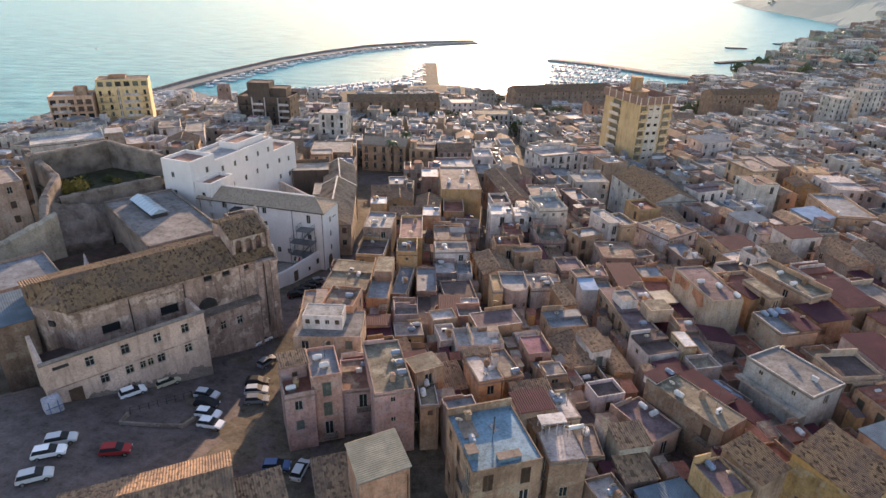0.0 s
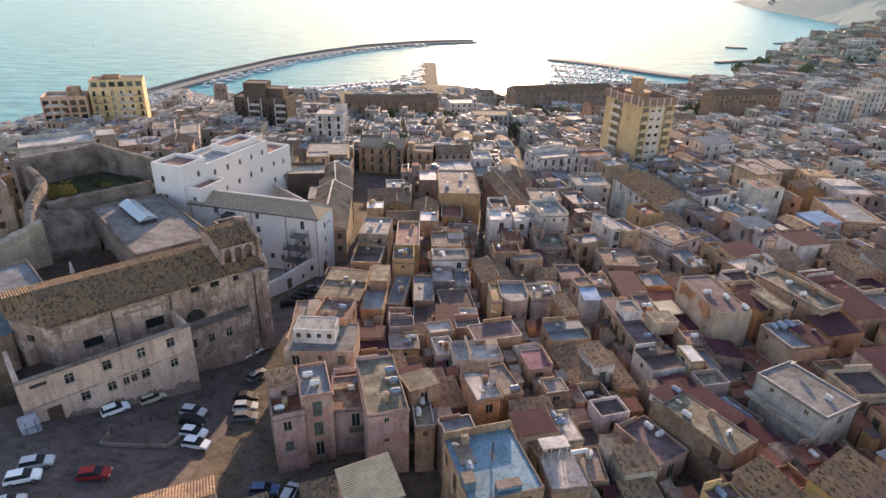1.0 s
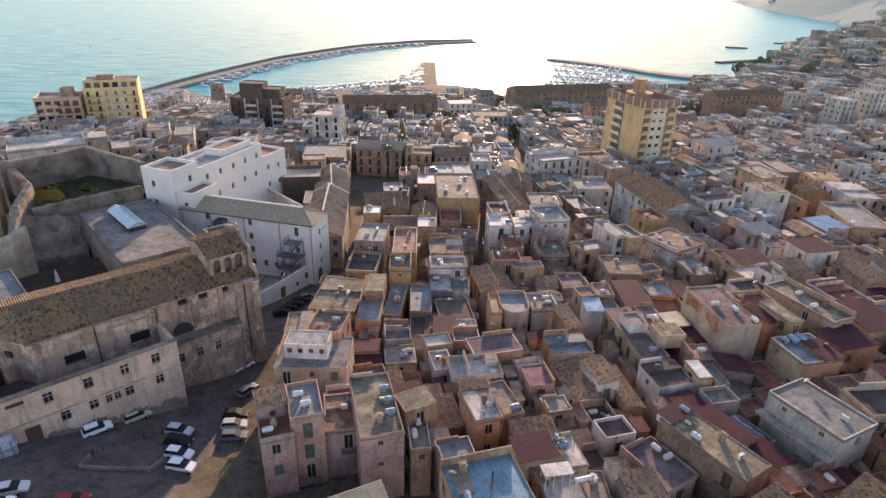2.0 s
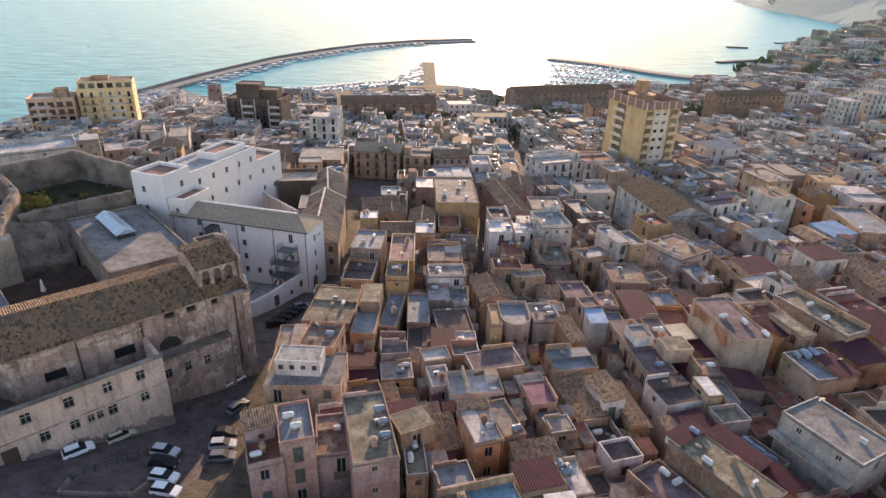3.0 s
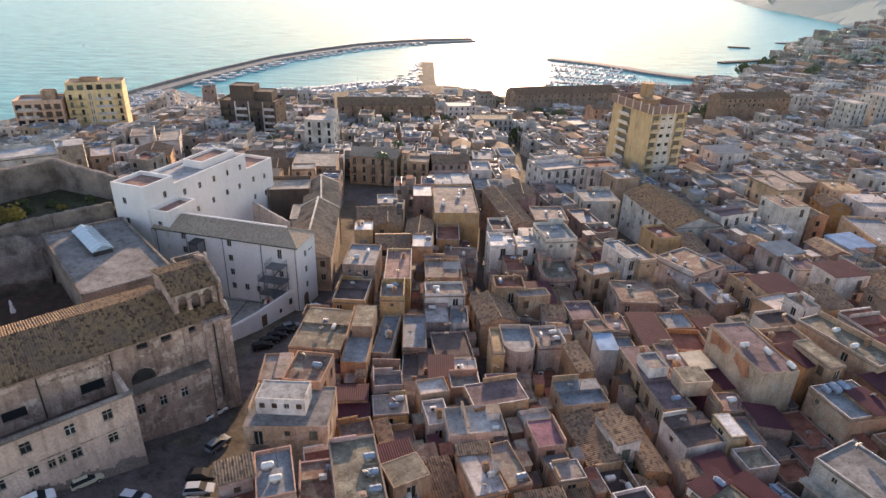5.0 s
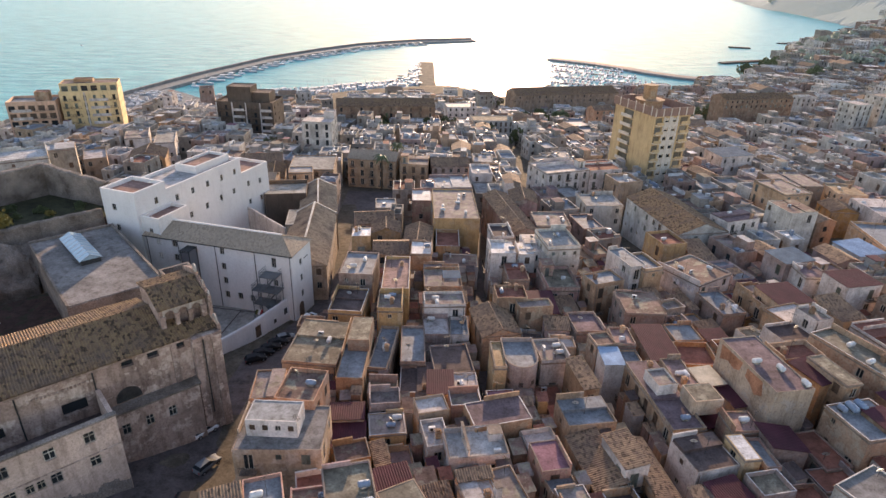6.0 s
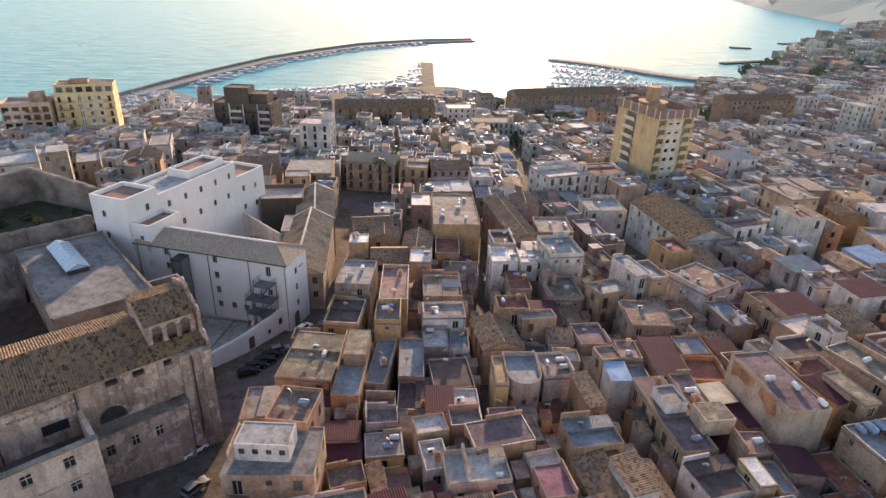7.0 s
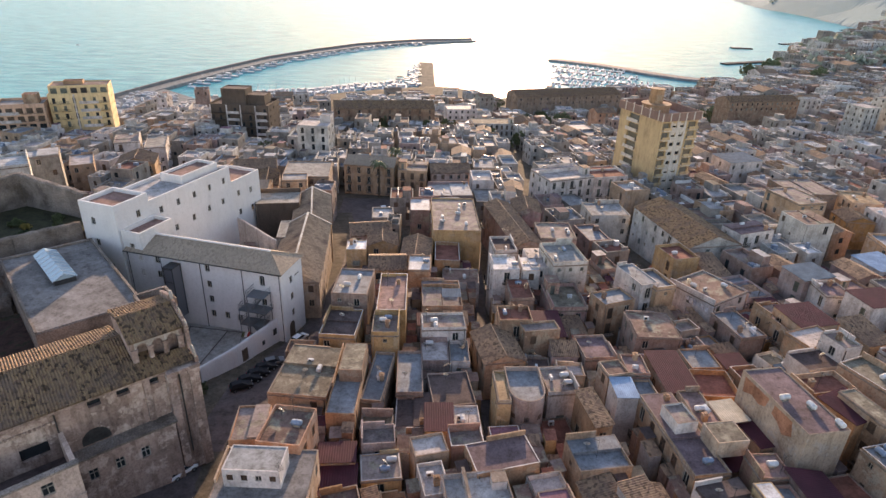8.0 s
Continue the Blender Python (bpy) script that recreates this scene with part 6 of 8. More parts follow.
white_block("corner_block", -8.0, 0.0, 0.0, 7.8, 22.4, [(2.2, 18.2), (2.2, 14.0), (2.2, 9.5), (4.5, 9.5)], [(4.6, 18.6)], (), 0.8)
white_block("long_block", -10.5, -0.8, 7.82, 32.0, 20.4, (), [(3 + k * 4.6, 17.0) for k in range(5)] + [(1.8, 12.5), (6.2, 12.0), (11.2, 12.3), (16.0, 12.6), (20.5, 12.6)], (), 0.7, "roof_pale")
white_block("end_block", -10.0, -1.0, 32.02, 42.5, 16.6, (), [(2.0, 12.6), (6.5, 12.0), (6.5, 7.6), (2.0, 8.0)], (), 0.7)
white_block("upper_terrace", -8.5, -3.0, 20.0, 31.0, 21.4, (), (), (), 0.6)
white_block("side_block", 0.02, 4.2, 0.5, 8.5, 17.8, [(1.6, 14.2)], (), (), 0.7)
DW = pose(-25.9, 118.1, 38.0, 0, 0, -14.1)
W_ = CV.inverted() @ DW
bm = bmesh.new()
L, D, ZE = 30.4, 7.6, 14.4
cols = [(x, x + 0.95, [(z, z + 1.35) for z in zs]) for x, zs in ((2.5, (9.6, 12.6)), (5.9, (6.6, 9.7, 12.6)), (15.9, (3.4, 6.4, 9.4, 12.5)), (18.7, (3.5,)), (21.2, (3.4,)))] + [(26.4, 27.35, [(7.6, 8.9), (11.4, 13.4)])]
facade(bm, (-L, 0), (1, 0), (0, -1), L, -1, ZE, cols, 0.25)
facade(bm, (0, 0), (0, 1), (1, 0), D, -1, ZE, [(3.0, 3.95, [(4.3, 5.65), (7.6, 8.95), (10.9, 12.25)])], 0.25)
facade(bm, (0, D), (-1, 0), (0, 1), L, -1, ZE, [])
facade(bm, (-L, D), (0, -1), (-1, 0), D, -1, ZE, [])
quad(bm, [(-L, 0, ZE), (-L, D, ZE), (-L, D / 2, ZE + 1.8)])
sw = part("south_wing", mesh_of("south_wing", bm, "convent"), convent, "", W_)
for x0, x1, hs in cols:
    for z0, z1 in hs:
        f = part("window", WM["win", "frame"], sw, "", pose(-L + x0, 0.18, z0) @ Matrix.Diagonal((0.95, 1, (z1 - z0) / 1.45, 1)))
for z in (4.3, 7.6, 10.9):
    part("window", WM["win", "frame"], sw, "", pose(-0.18, 3.0, z, 0, 0, 90) @ Matrix.Diagonal((0.95, 1, 0.93, 1)))
# dark glass sheets behind the frames carry the shade of the rooms
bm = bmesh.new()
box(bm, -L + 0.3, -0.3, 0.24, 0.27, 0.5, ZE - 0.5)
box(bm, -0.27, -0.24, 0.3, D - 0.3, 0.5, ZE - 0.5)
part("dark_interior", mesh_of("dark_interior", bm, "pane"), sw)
# hipped tile roof
bm = bmesh.new()
ov, rz = 0.45, 1.9
corrugated(bm, -L - 0.2, -3.6, -ov, ZE - 0.1, D / 2, ZE + rz, 0.26, 0.05, 0, 6)
corrugated(bm, -L - 0.2, -3.6, D + ov, ZE - 0.1, D / 2, ZE + rz, 0.26, 0.05, 0, 6)
for sg, yy in ((1, -ov), (-1, D + ov)):
    quad(bm, [(-3.6, yy, ZE - 0.06), (ov, yy, ZE - 0.06), (-3.6, D / 2, ZE + rz + 0.03)])
quad(bm, [(ov, -ov, ZE - 0.06), (ov, D + ov, ZE - 0.06), (-3.6, D / 2, ZE + rz + 0.03)])
corrugated(bm, -L - 0.2, ov, -ov, ZE - 0.2, D / 2, ZE + 0.0, 4.0, 0.0)
tube(bm, (-L - 0.2, D / 2, ZE + rz + 0.05), (-3.6, D / 2, ZE + rz + 0.05), 0.13, None, 8)
for yy in (-ov, D + ov):
    tube(bm, (-3.6, D / 2, ZE + rz + 0.05), (ov, yy, ZE), 0.1, None, 6)
part("wing_roof", mesh_of("wing_roof", bm, "roof_slate"), sw)
# white strip along the ridge, standing in for the sunlit far slope
bm = bmesh.new()
box(bm, -L - 0.2, -3.6, D / 2 - 0.16, D / 2 + 0.16, ZE + rz - 0.02, ZE + rz + 0.24)
part("ridge_cap", mesh_of("ridge_cap", bm, "convent"), sw)
bm = bmesh.new()
box(bm, -L - 0.2, ov, -ov - 0.1, -ov + 0.06, ZE - 0.24, ZE - 0.08)
part("gutter", mesh_of("gutter", bm, "iron"), sw)
for x in (-30.0, -23.3, -15.4, -7.3, -0.25):
    bm = bmesh.new()
    tube(bm, (x, -0.08, 0.2), (x, -0.08, ZE - 0.2), 0.06, None, 6)
    part("drainpipe", mesh_of("drainpipe", bm, "iron"), sw)
bm = bmesh.new()
arch_face(bm, 1.6, 1.9, 0.0, 3.6, 0.0, 0.2)
bmesh.ops.rotate(bm, verts=bm.verts, cent=(0, 0, 0), matrix=Matrix.Rotation(math.pi / 2, 3, "Z"))
bmesh.ops.translate(bm, verts=bm.verts, vec=(0.012, 0, 0))
part("gateway", mesh_of("gateway", bm, "wood"), sw, "dark round-headed gateway")
# glazed lift shaft and steel stairs on the front
lift = empty("lift_shaft", DW @ pose(-20.2, -1.25, 3.2) @ Matrix.Diagonal((0.8, 1.0, 0.95, 1.0)), "Dark glazed lift shaft standing against a white wall", "lift shaft")
bm = bmesh.new()
box(bm, -1.05, 1.05, -1.1, 1.1, 0.0, 10.5)
part("glazing", mesh_of("glazing", bm, "liftglass"), lift)
for sx in (-1.08, 1.08):
    for sy in (-1.12, 1.12):
        bm = bmesh.new()
        box(bm, sx - 0.06, sx + 0.06, sy - 0.06, sy + 0.06, 0.0, 10.6)
        part("post", mesh_of("post", bm, "iron"), lift)
for k in range(1, 5):
    bm = bmesh.new()
    for sy in (-1.13, 1.13):
        box(bm, -1.0, 1.0, sy - 0.03, sy + 0.03, k * 2.6 - 0.08, k * 2.6)
    part("rail", mesh_of("rail", bm, "iron"), lift)
bm = bmesh.new()
box(bm, -1.25, 1.25, -1.25, 1.2, 10.61, 10.75)
part("cap", mesh_of("cap", bm, "iron"), lift)
esc = empty("fire_escape", DW @ pose(-3.6, -1.7, 2.4), "Grey steel outside staircase with landings against a white wall", "stairs")


def rail_panel(p, q, name="railing"):
    """Upright bars between a foot rail and a hand rail, from p to q."""
    p, q = Vector(p), Vector(q)
    bm = bmesh.new()
    n = max(2, int((q - p).length / 0.28))
    for h in (0.08, 0.55, 1.05):
        tube(bm, p + Vector((0, 0, h)), q + Vector((0, 0, h)), 0.03, None, 4)
    for i in range(n + 1):
        c = p.lerp(q, i / n)
        tube(bm, c, c + Vector((0, 0, 1.05)), 0.018, None, 4)
    part(name, mesh_of(name, bm, "steel"), esc)


for x0, x1, zz in ((-1.6, 1.6, 8.2), (-3.4, 1.8, 5.2), (-3.4, 0.9, 2.4)):
    bm = bmesh.new()
    box(bm, x0, x1, -1.0, 1.6, zz - 0.1, zz)
    part("landing", mesh_of("landing", bm, "steel"), esc)
    rail_panel((x0, -0.97, zz), (x1, -0.97, zz))
    rail_panel((x0 + 0.03, -0.97, zz), (x0 + 0.03, 1.55, zz))
    rail_panel((x1 - 0.03, -0.97, zz), (x1 - 0.03, 1.55, zz))
for (xa, za), (xb, zb), yy in (((1.1, 8.2), (-1.3, 5.2), 0.4), ((1.3, 5.2), (-1.1, 2.4), 0.4), ((-1.0, 2.4), (1.2, -0.2), -0.3)):
    bm = bmesh.new()
    n = 15
    for i in range(n):
        f = (i + 0.5) / n
        x, z = xa + (xb - xa) * f, za + (zb - za) * f
        box(bm, x - 0.14, x + 0.14, yy - 0.5, yy + 0.5, z - 0.04, z)
    for sy in (-0.52, 0.52):
        tube(bm, (xa, yy + sy, za - 0.08), (xb, yy + sy, zb - 0.08), 0.09, None, 4)
    part("flight", mesh_of("flight", bm, "steel"), esc)
    rail_panel((xa, yy - 0.52, za), (xb, yy - 0.52, zb), "stair_railing")
for sx, top in ((-3.3, 5.2), (-1.5, 8.2), (1.5, 8.2)):
    for sy in (-0.92, 1.5):
        bm = bmesh.new()
        tube(bm, (sx, sy, -2.5), (sx, sy, top), 0.07, None, 6)
        part("post", mesh_of("post", bm, "steel"), esc)
# unreadable lettering and a drain on the end wall of the wing
bm = bmesh.new()
for k, q in enumerate((0.5, 0.35, 0.45)):
    box(bm, 0.004, 0.03, 4.7 + k * 0.55, 4.7 + k * 0.55 + q, 11.6, 11.85)
part("lettering", mesh_of("lettering", bm, "iron"), sw)
# forecourt and its street wall
bm = bmesh.new()
FQ = [[bm.verts.new(((Vector((-46.5, 122.5, 39.3)) * (1 - u) + Vector((-27.0, 119.5, 39.3)) * u) * (1 - v) + (Vector((-41.0, 103.0, 40.4)) * (1 - u) + Vector((-35.0, 105.0, 40.4)) * u) * v)) for u in (0, 0.25, 0.5, 0.75, 1)] for v in (0, 0.25, 0.5, 0.75, 1)]
for a, b in zip(FQ, FQ[1:]):
    for k in range(4):
        bm.faces.new((a[k], b[k], b[k + 1], a[k + 1]))
tagged(part("forecourt", mesh_of("forecourt", bm, "paving")), "Pale paved forecourt in front of the convent", "courtyard", kind="structure")
FC = [Vector(p) for p in ((-46.5, 122.5, 39.3), (-41.0, 103.0, 40.4), (-35.0, 105.0, 40.4), (-27.0, 119.5, 39.3))]


def on_court(u, v):
    """u across, v from the convent towards the gate."""
    return (FC[0] * (1 - u) + FC[3] * u) * (1 - v) + (FC[1] * (1 - u) + FC[2] * u) * v


for ua, va, ub, vb in ((0.12, 0.06, 0.12, 0.92), (0.5, 0.06, 0.5, 0.92), (0.9, 0.06, 0.9, 0.92), (0.04, 0.06, 0.96, 0.06), (0.04, 0.9, 0.96, 0.9)):
    bm = bmesh.new()
    side = (on_court(ub, vb) - on_court(ua, va)).cross(Vector((0, 0, 1))).normalized() * 0.11
    rows = []
    for q in range(13):
        f = q / 12
        p = on_court(ua + (ub - ua) * f, va + (vb - va) * f) + Vector((0, 0, 0.07))
        rows.append([bm.verts.new(p - side), bm.verts.new(p + side)])
    for a, b in zip(rows, rows[1:]):
        bm.faces.new((a[0], a[1], b[1], b[0]))
    tagged(part("paving_band", mesh_of("paving_band", bm, "roof_dark")), "Dark stone band across the pale forecourt", "paving", kind="structure")
ruined_wall([(-26.6, 120.0, 43.4), (-31.8, 109.6, 43.3), (-35.6, 104.4, 43.0)], 0.45, 36.5, "convent", "White plastered street wall of the forecourt", 9, 0.02)
ruined_wall([(-35.6, 104.2, 42.6), (-41.0, 101.0, 42.8)], 0.4, 38.0, "limewash", "Short rough wall beside the forecourt gate", 10, 0.05)
WALL_AT = pose(-26.6, 120.0, 0, 0, 0, math.degrees(math.atan2(-10.4, -5.2)))
for nm, say, a, w, z0, z1, mt in (("wall_window", "Small dark barred window in a street wall", 2.2, 0.8, 40.6, 41.8, "iron"), ("wall_window", "Small dark barred window in a street wall", 5.2, 0.6, 40.2, 41.0, "iron"), ("gate", "Dark wooden gate in a white street wall", 9.2, 1.3, 39.7, 42.0, "wood")):
    bm = bmesh.new()
    box(bm, a, a + w, 0.2, 0.27, z0, z1)
    tagged(part(nm, mesh_of(nm, bm, mt), None, "", WALL_AT), say, "gate" if nm == "gate" else "window")
flag = empty("flag", pose(-31.3, 110.6, 43.3, 0, 20, 40), "Green, white and red flag on a slanting pole", "flag")
bm = bmesh.new()
tube(bm, (0, 0, 0), (0, 0, 2.2), 0.03, None, 6)
part("pole", mesh_of("pole", bm, "iron"), flag)
for k, mat in enumerate(("leaf", "tankwhite", "paint_red")):
    bm = bmesh.new()
    for i in range(4):
        a, b = 0.03 + k * 0.45 + i * 0.1125, 0.03 + k * 0.45 + (i + 1) * 0.1125
        quad(bm, [(a, 0.08 * math.sin(a * 6), 1.2), (b, 0.08 * math.sin(b * 6), 1.2), (b, 0.08 * math.sin(b * 6), 2.1), (a, 0.08 * math.sin(a * 6), 2.1)])
    bmesh.ops.remove_doubles(bm, verts=bm.verts, dist=0.001)
    bmesh.ops.solidify(bm, geom=bm.faces, thickness=0.01)
    part("cloth", mesh_of("flag_cloth", bm, mat), flag)
# tiled street range and courtyard buildings behind
RANGES = []
RANGES.append(house(-27.8, 141.0, 45.8, 9.6, 28.0, 6, "warm_tile", "cream", grid={"r": (8, 3, "win"), "f": (3, 2, "win"), "l": (6, 2, "win")}, pitch=.55, label="Long cream street range with worn brown tile roof"))
RANGES.append(house(-30.6, 165.2, 45.2, 8.8, 20.0, 11, "warm_tile", "cream", grid={"r": (5, 3, "win"), "l": (3, 2, "win")}, pitch=.5, label="Cream street range with a worn brown tile roof"))
for rg_, dd_, zz_, up_, hw_ in ((RANGES[0], 14.0, 45.8, 2.71, 5.1), (RANGES[1], 10.0, 45.2, 2.27, 4.7)):
    lo_ = zz_ - rg_.matrix_basis.translation.z
    bm = bmesh.new()
    box(bm, -0.2, 0.2, -dd_, dd_, lo_ + up_ - 0.02, lo_ + up_ + 0.22)
    part("ridge_cap", mesh_of("ridge_cap", bm, "wall_chalk"), rg_)
    for sx in (-1, 1):
        bm = bmesh.new()
        vs = box(bm, 0.0, hw_, -0.18, 0.18, -0.06, 0.22)
        for v in vs:
            v.co = Vector((sx * v.co.x, v.co.y + dd_ - 0.2, lo_ + up_ - v.co.x * (0.55 if dd_ > 12 else 0.5) + v.co.z))
        bmesh.ops.recalc_face_normals(bm, faces=bm.faces)
        part("verge_cap", mesh_of("verge_cap", bm, "wall_chalk"), rg_)
house(-39.0, 199.0, 44.5, 13.2, 14.5, 6, "green", "cream", clutter=False, parapet=0.25, grid={"f": (4, 3, "win"), "r": (5, 3, "win")}, label="Cream building with a pale green flat roof")
house(-40.0, 187.0, 46.0, 6.7, 5.6, 10, "blue", "cream", clutter=False, grid={"f": (2, 1, "win"), "r": (1, 1, "win")}, label="Small cream house with a grey roof terrace")
house(-33.6, 150.5, 46.4, 2.6, 9.0, 8, "green", "chalk", sides="", clutter=False, parapet=0.15, label="Narrow courtyard gallery with a pale green roof")
# white plaster puts the light on a pale beige wall into its colour
ruined_wall([(-45.5, 155.5, 46.6), (-34.0, 144.9, 46.0)], 0.5, 36.0, "wall_white", "Long plastered courtyard wall with a sloping top", 14, 0.03)
house(-39.3, 167.4, 47.2, 10.4, 8.0, 10, "green", "chalk", parapet=0.2, sides="", label="Low courtyard building with a timber slatted front", wallmat="brown_clad", clutter=False)
house(-51.5, 181.0, 45.0, 12.0, 9.0, 5, "slate", "tan", label="Tan house with a worn brown tile roof")

# lean-to against the church, and a small statue in the yard
_p = CH @ Vector((-6.2, 9.0, 0))
house(_p.x, _p.y, 55.4, 5.0, 9.0, 41.25, "metal", "stone", sides="", clutter=False, label="Rough stone lean-to with a grey sheet roof")
bm = bmesh.new()
prev = None
for z, r in ((0, 0.42), (0.5, 0.42), (0.52, 0.3), (0.9, 0.32), (1.4, 0.2), (1.7, 0.27), (1.95, 0.1), (2.05, 0.14), (2.22, 0.13), (2.32, 0.02)):
    ring = [bm.verts.new((r * math.cos(k * math.tau / 12), r * 0.85 * math.sin(k * math.tau / 12), z)) for k in range(12)]
    if prev:
        for k in range(12):
            bm.faces.new((prev[k], prev[(k + 1) % 12], ring[(k + 1) % 12], ring[k]))
    prev = ring
bm.faces.new(prev)
tagged(part("statue", mesh_of("statue", bm, "convent"), None, "", pose(-68.2, 101.3, 47.2)), "Small weathered white stone statue in a yard", "statue")

# ---- tower block ----
tower = empty("apartment_tower", pose(70.0, 218.0, 28.0, 0, 0, 21.5), "Yellow nine-storey apartment tower with a pale window strip", "apartment tower")
claim(72.8, 230.7, 8, 12, 21.5)
TW, TD, TZ = 14.5, 21.5, 29.6
bm = bmesh.new()
fl = [TZ - 3.05 * (k + 1) + 0.9 for k in range(9)]
colsf = [(0.5, 3.2, [(z - 0.7, z + 1.55) for z in sorted(fl) if z > 1]), (4.3, 5.8, [(z, z + 1.4) for z in sorted(fl) if z > 1]), (7.3, 8.8, [(z, z + 1.4) for z in sorted(fl) if z > 1]), (10.6, 13.9, [(z - 0.7, z + 1.55) for z in sorted(fl) if z > 1])]
facade(bm, (0, 0), (1, 0), (0, -1), TW, -4, TZ, colsf, 0.55)
facade(bm, (TW, 0), (0, 1), (1, 0), TD, -4, TZ, [(4, 5.3, [(z, z + 1.4) for z in sorted(fl) if z > 1]), (12, 13.3, [(z, z + 1.4) for z in sorted(fl) if z > 1])], 0.3)
facade(bm, (TW, TD), (-1, 0), (0, 1), TW, -4, TZ, [])
facade(bm, (0, TD), (0, -1), (-1, 0), TD, -4, TZ, [(5.0, 10.4, [(z - 0.7, z + 1.6) for z in sorted(fl) if z > 1])], 0.55)
quad(bm, [(0, 0, TZ), (TW, 0, TZ), (TW, TD, TZ), (0, TD, TZ)])
body = part("wall", mesh_of("tower_wall", bm, "tower_yellow"), tower)
for x0, x1 in ((3.6, 4.25), (5.85, 7.25), (8.85, 9.7)):
    bm = bmesh.new()
    box(bm, x0, x1, -0.12, -0.004, -1, TZ - 0.3)
    part("pale_strip", mesh_of("pale_strip", bm, "tower_band"), tower)
for z in sorted(fl):
    if z < 1:
        continue
    for x0, x1 in ((4.3, 5.8), (7.3, 8.8)):
        bm = bmesh.new()
        box(bm, x0, x1, 0.2, 0.25, z, z + 1.4)
        w_ = part("window", mesh_of("window", bm, "pane"), tower)
        bm = bmesh.new()
        box(bm, x0, x1, 0.1, 0.18, z + 0.55 + 0.5 * ((int(z * 7 + x0)) % 3 == 0), z + 1.4)
        part("blind", mesh_of("blind", bm, "tower_band"), w_)
        bm = bmesh.new()
        box(bm, x0 - 0.04, x1 + 0.04, -0.1, -0.004, z - 1.63 + 0.0, z - 0.02)
        part("spandrel", mesh_of("spandrel", bm, "tower_band"), tower)
    for x0, x1, yy in ((0.4, 3.4, 0), (10.4, 14.2, 0)):
        bm = bmesh.new()
        box(bm, x0, x1, -0.9, -0.004, z - 0.95, z - 0.75)
        b_ = part("balcony", mesh_of("balcony", bm, "tower_band"), tower)
        bm = bmesh.new()
        box(bm, x0, x1, -0.9, -0.82, z - 0.748, z + 0.2)
        part("balustrade", mesh_of("balustrade", bm, "tower_yellow"), b_)
        bm = bmesh.new()
        box(bm, x0 + 0.1, x1 - 0.1, 0.46, 0.53, z - 0.7, z + 1.5)
        part("shutters", mesh_of("shutters", bm, "tower_door"), b_)
    bm = bmesh.new()
    box(bm, -0.9, -0.004, TD - 10.6, TD - 4.8, z - 0.95, z - 0.75)
    b_ = part("balcony", mesh_of("balcony", bm, "tower_band"), tower)
    bm = bmesh.new()
    box(bm, -0.9, -0.82, TD - 10.6, TD - 4.8, z - 0.748, z + 0.2)
    part("balustrade", mesh_of("balustrade", bm, "tower_band"), b_)
    bm = bmesh.new()
    box(bm, 0.46, 0.53, TD - 10.3, TD - 5.1, z - 0.7, z + 1.5)
    part("shutters", mesh_of("shutters", bm, "tower_door"), b_)
bm = bmesh.new()
for x0, x1, y0, y1 in ((-0.6, TW + 0.6, -0.6, -0.35), (-0.6, TW + 0.6, TD + 0.35, TD + 0.6), (-0.6, -0.35, -0.35, TD + 0.35), (TW + 0.35, TW + 0.6, -0.35, TD + 0.35)):
    box(bm, x0, x1, y0, y1, TZ + 0.02, TZ + 2.7)
part("roof_screen", mesh_of("roof_screen", bm, "tower_screen"), tower, "brown roof-level parapet screen")
for k in range(6):
    x = -0.5 + k * (TW + 1) / 5
    bm = bmesh.new()
    box(bm, x - 0.2, x + 0.2, -0.72, -0.603, TZ + 0.05, TZ + 2.6)
    part("screen_post", mesh_of("screen_post", bm, "tower_band"), tower)
    if k < 5:
        y = 1.5 + k * 4.2
        bm = bmesh.new()
        box(bm, -0.72, -0.603, y - 0.2, y + 0.2, TZ + 0.05, TZ + 3.3)
        part("screen_post", mesh_of("screen_post", bm, "tower_band"), tower)
bm = bmesh.new()
box(bm, -0.34, TW + 0.34, -0.34, TD + 0.34, TZ + 0.004, TZ + 0.2)
part("roof", mesh_of("tower_roof", bm, "roof_white"), tower)
bm = bmesh.new()
tube(bm, (6.2, 11.5, TZ + 0.204), (6.2, 11.5, TZ + 3.0), 4.6, None, 10)
tube(bm, (6.2, 11.5, TZ + 3.0), (6.2, 11.5, TZ + 3.3), 5.0, None, 10)
pent = part("penthouse", mesh_of("penthouse", bm, "wall_tan"), tower)
bm = bmesh.new()
tube(bm, (6.6, 12.5, TZ + 3.304), (6.6, 12.5, TZ + 7.6), 2.3, None, 8)
tube(bm, (6.6, 12.5, TZ + 7.6), (6.6, 12.5, TZ + 7.9), 2.5, None, 8)
part("lift_room", mesh_of("lift_room", bm, "wall_ochre"), pent)

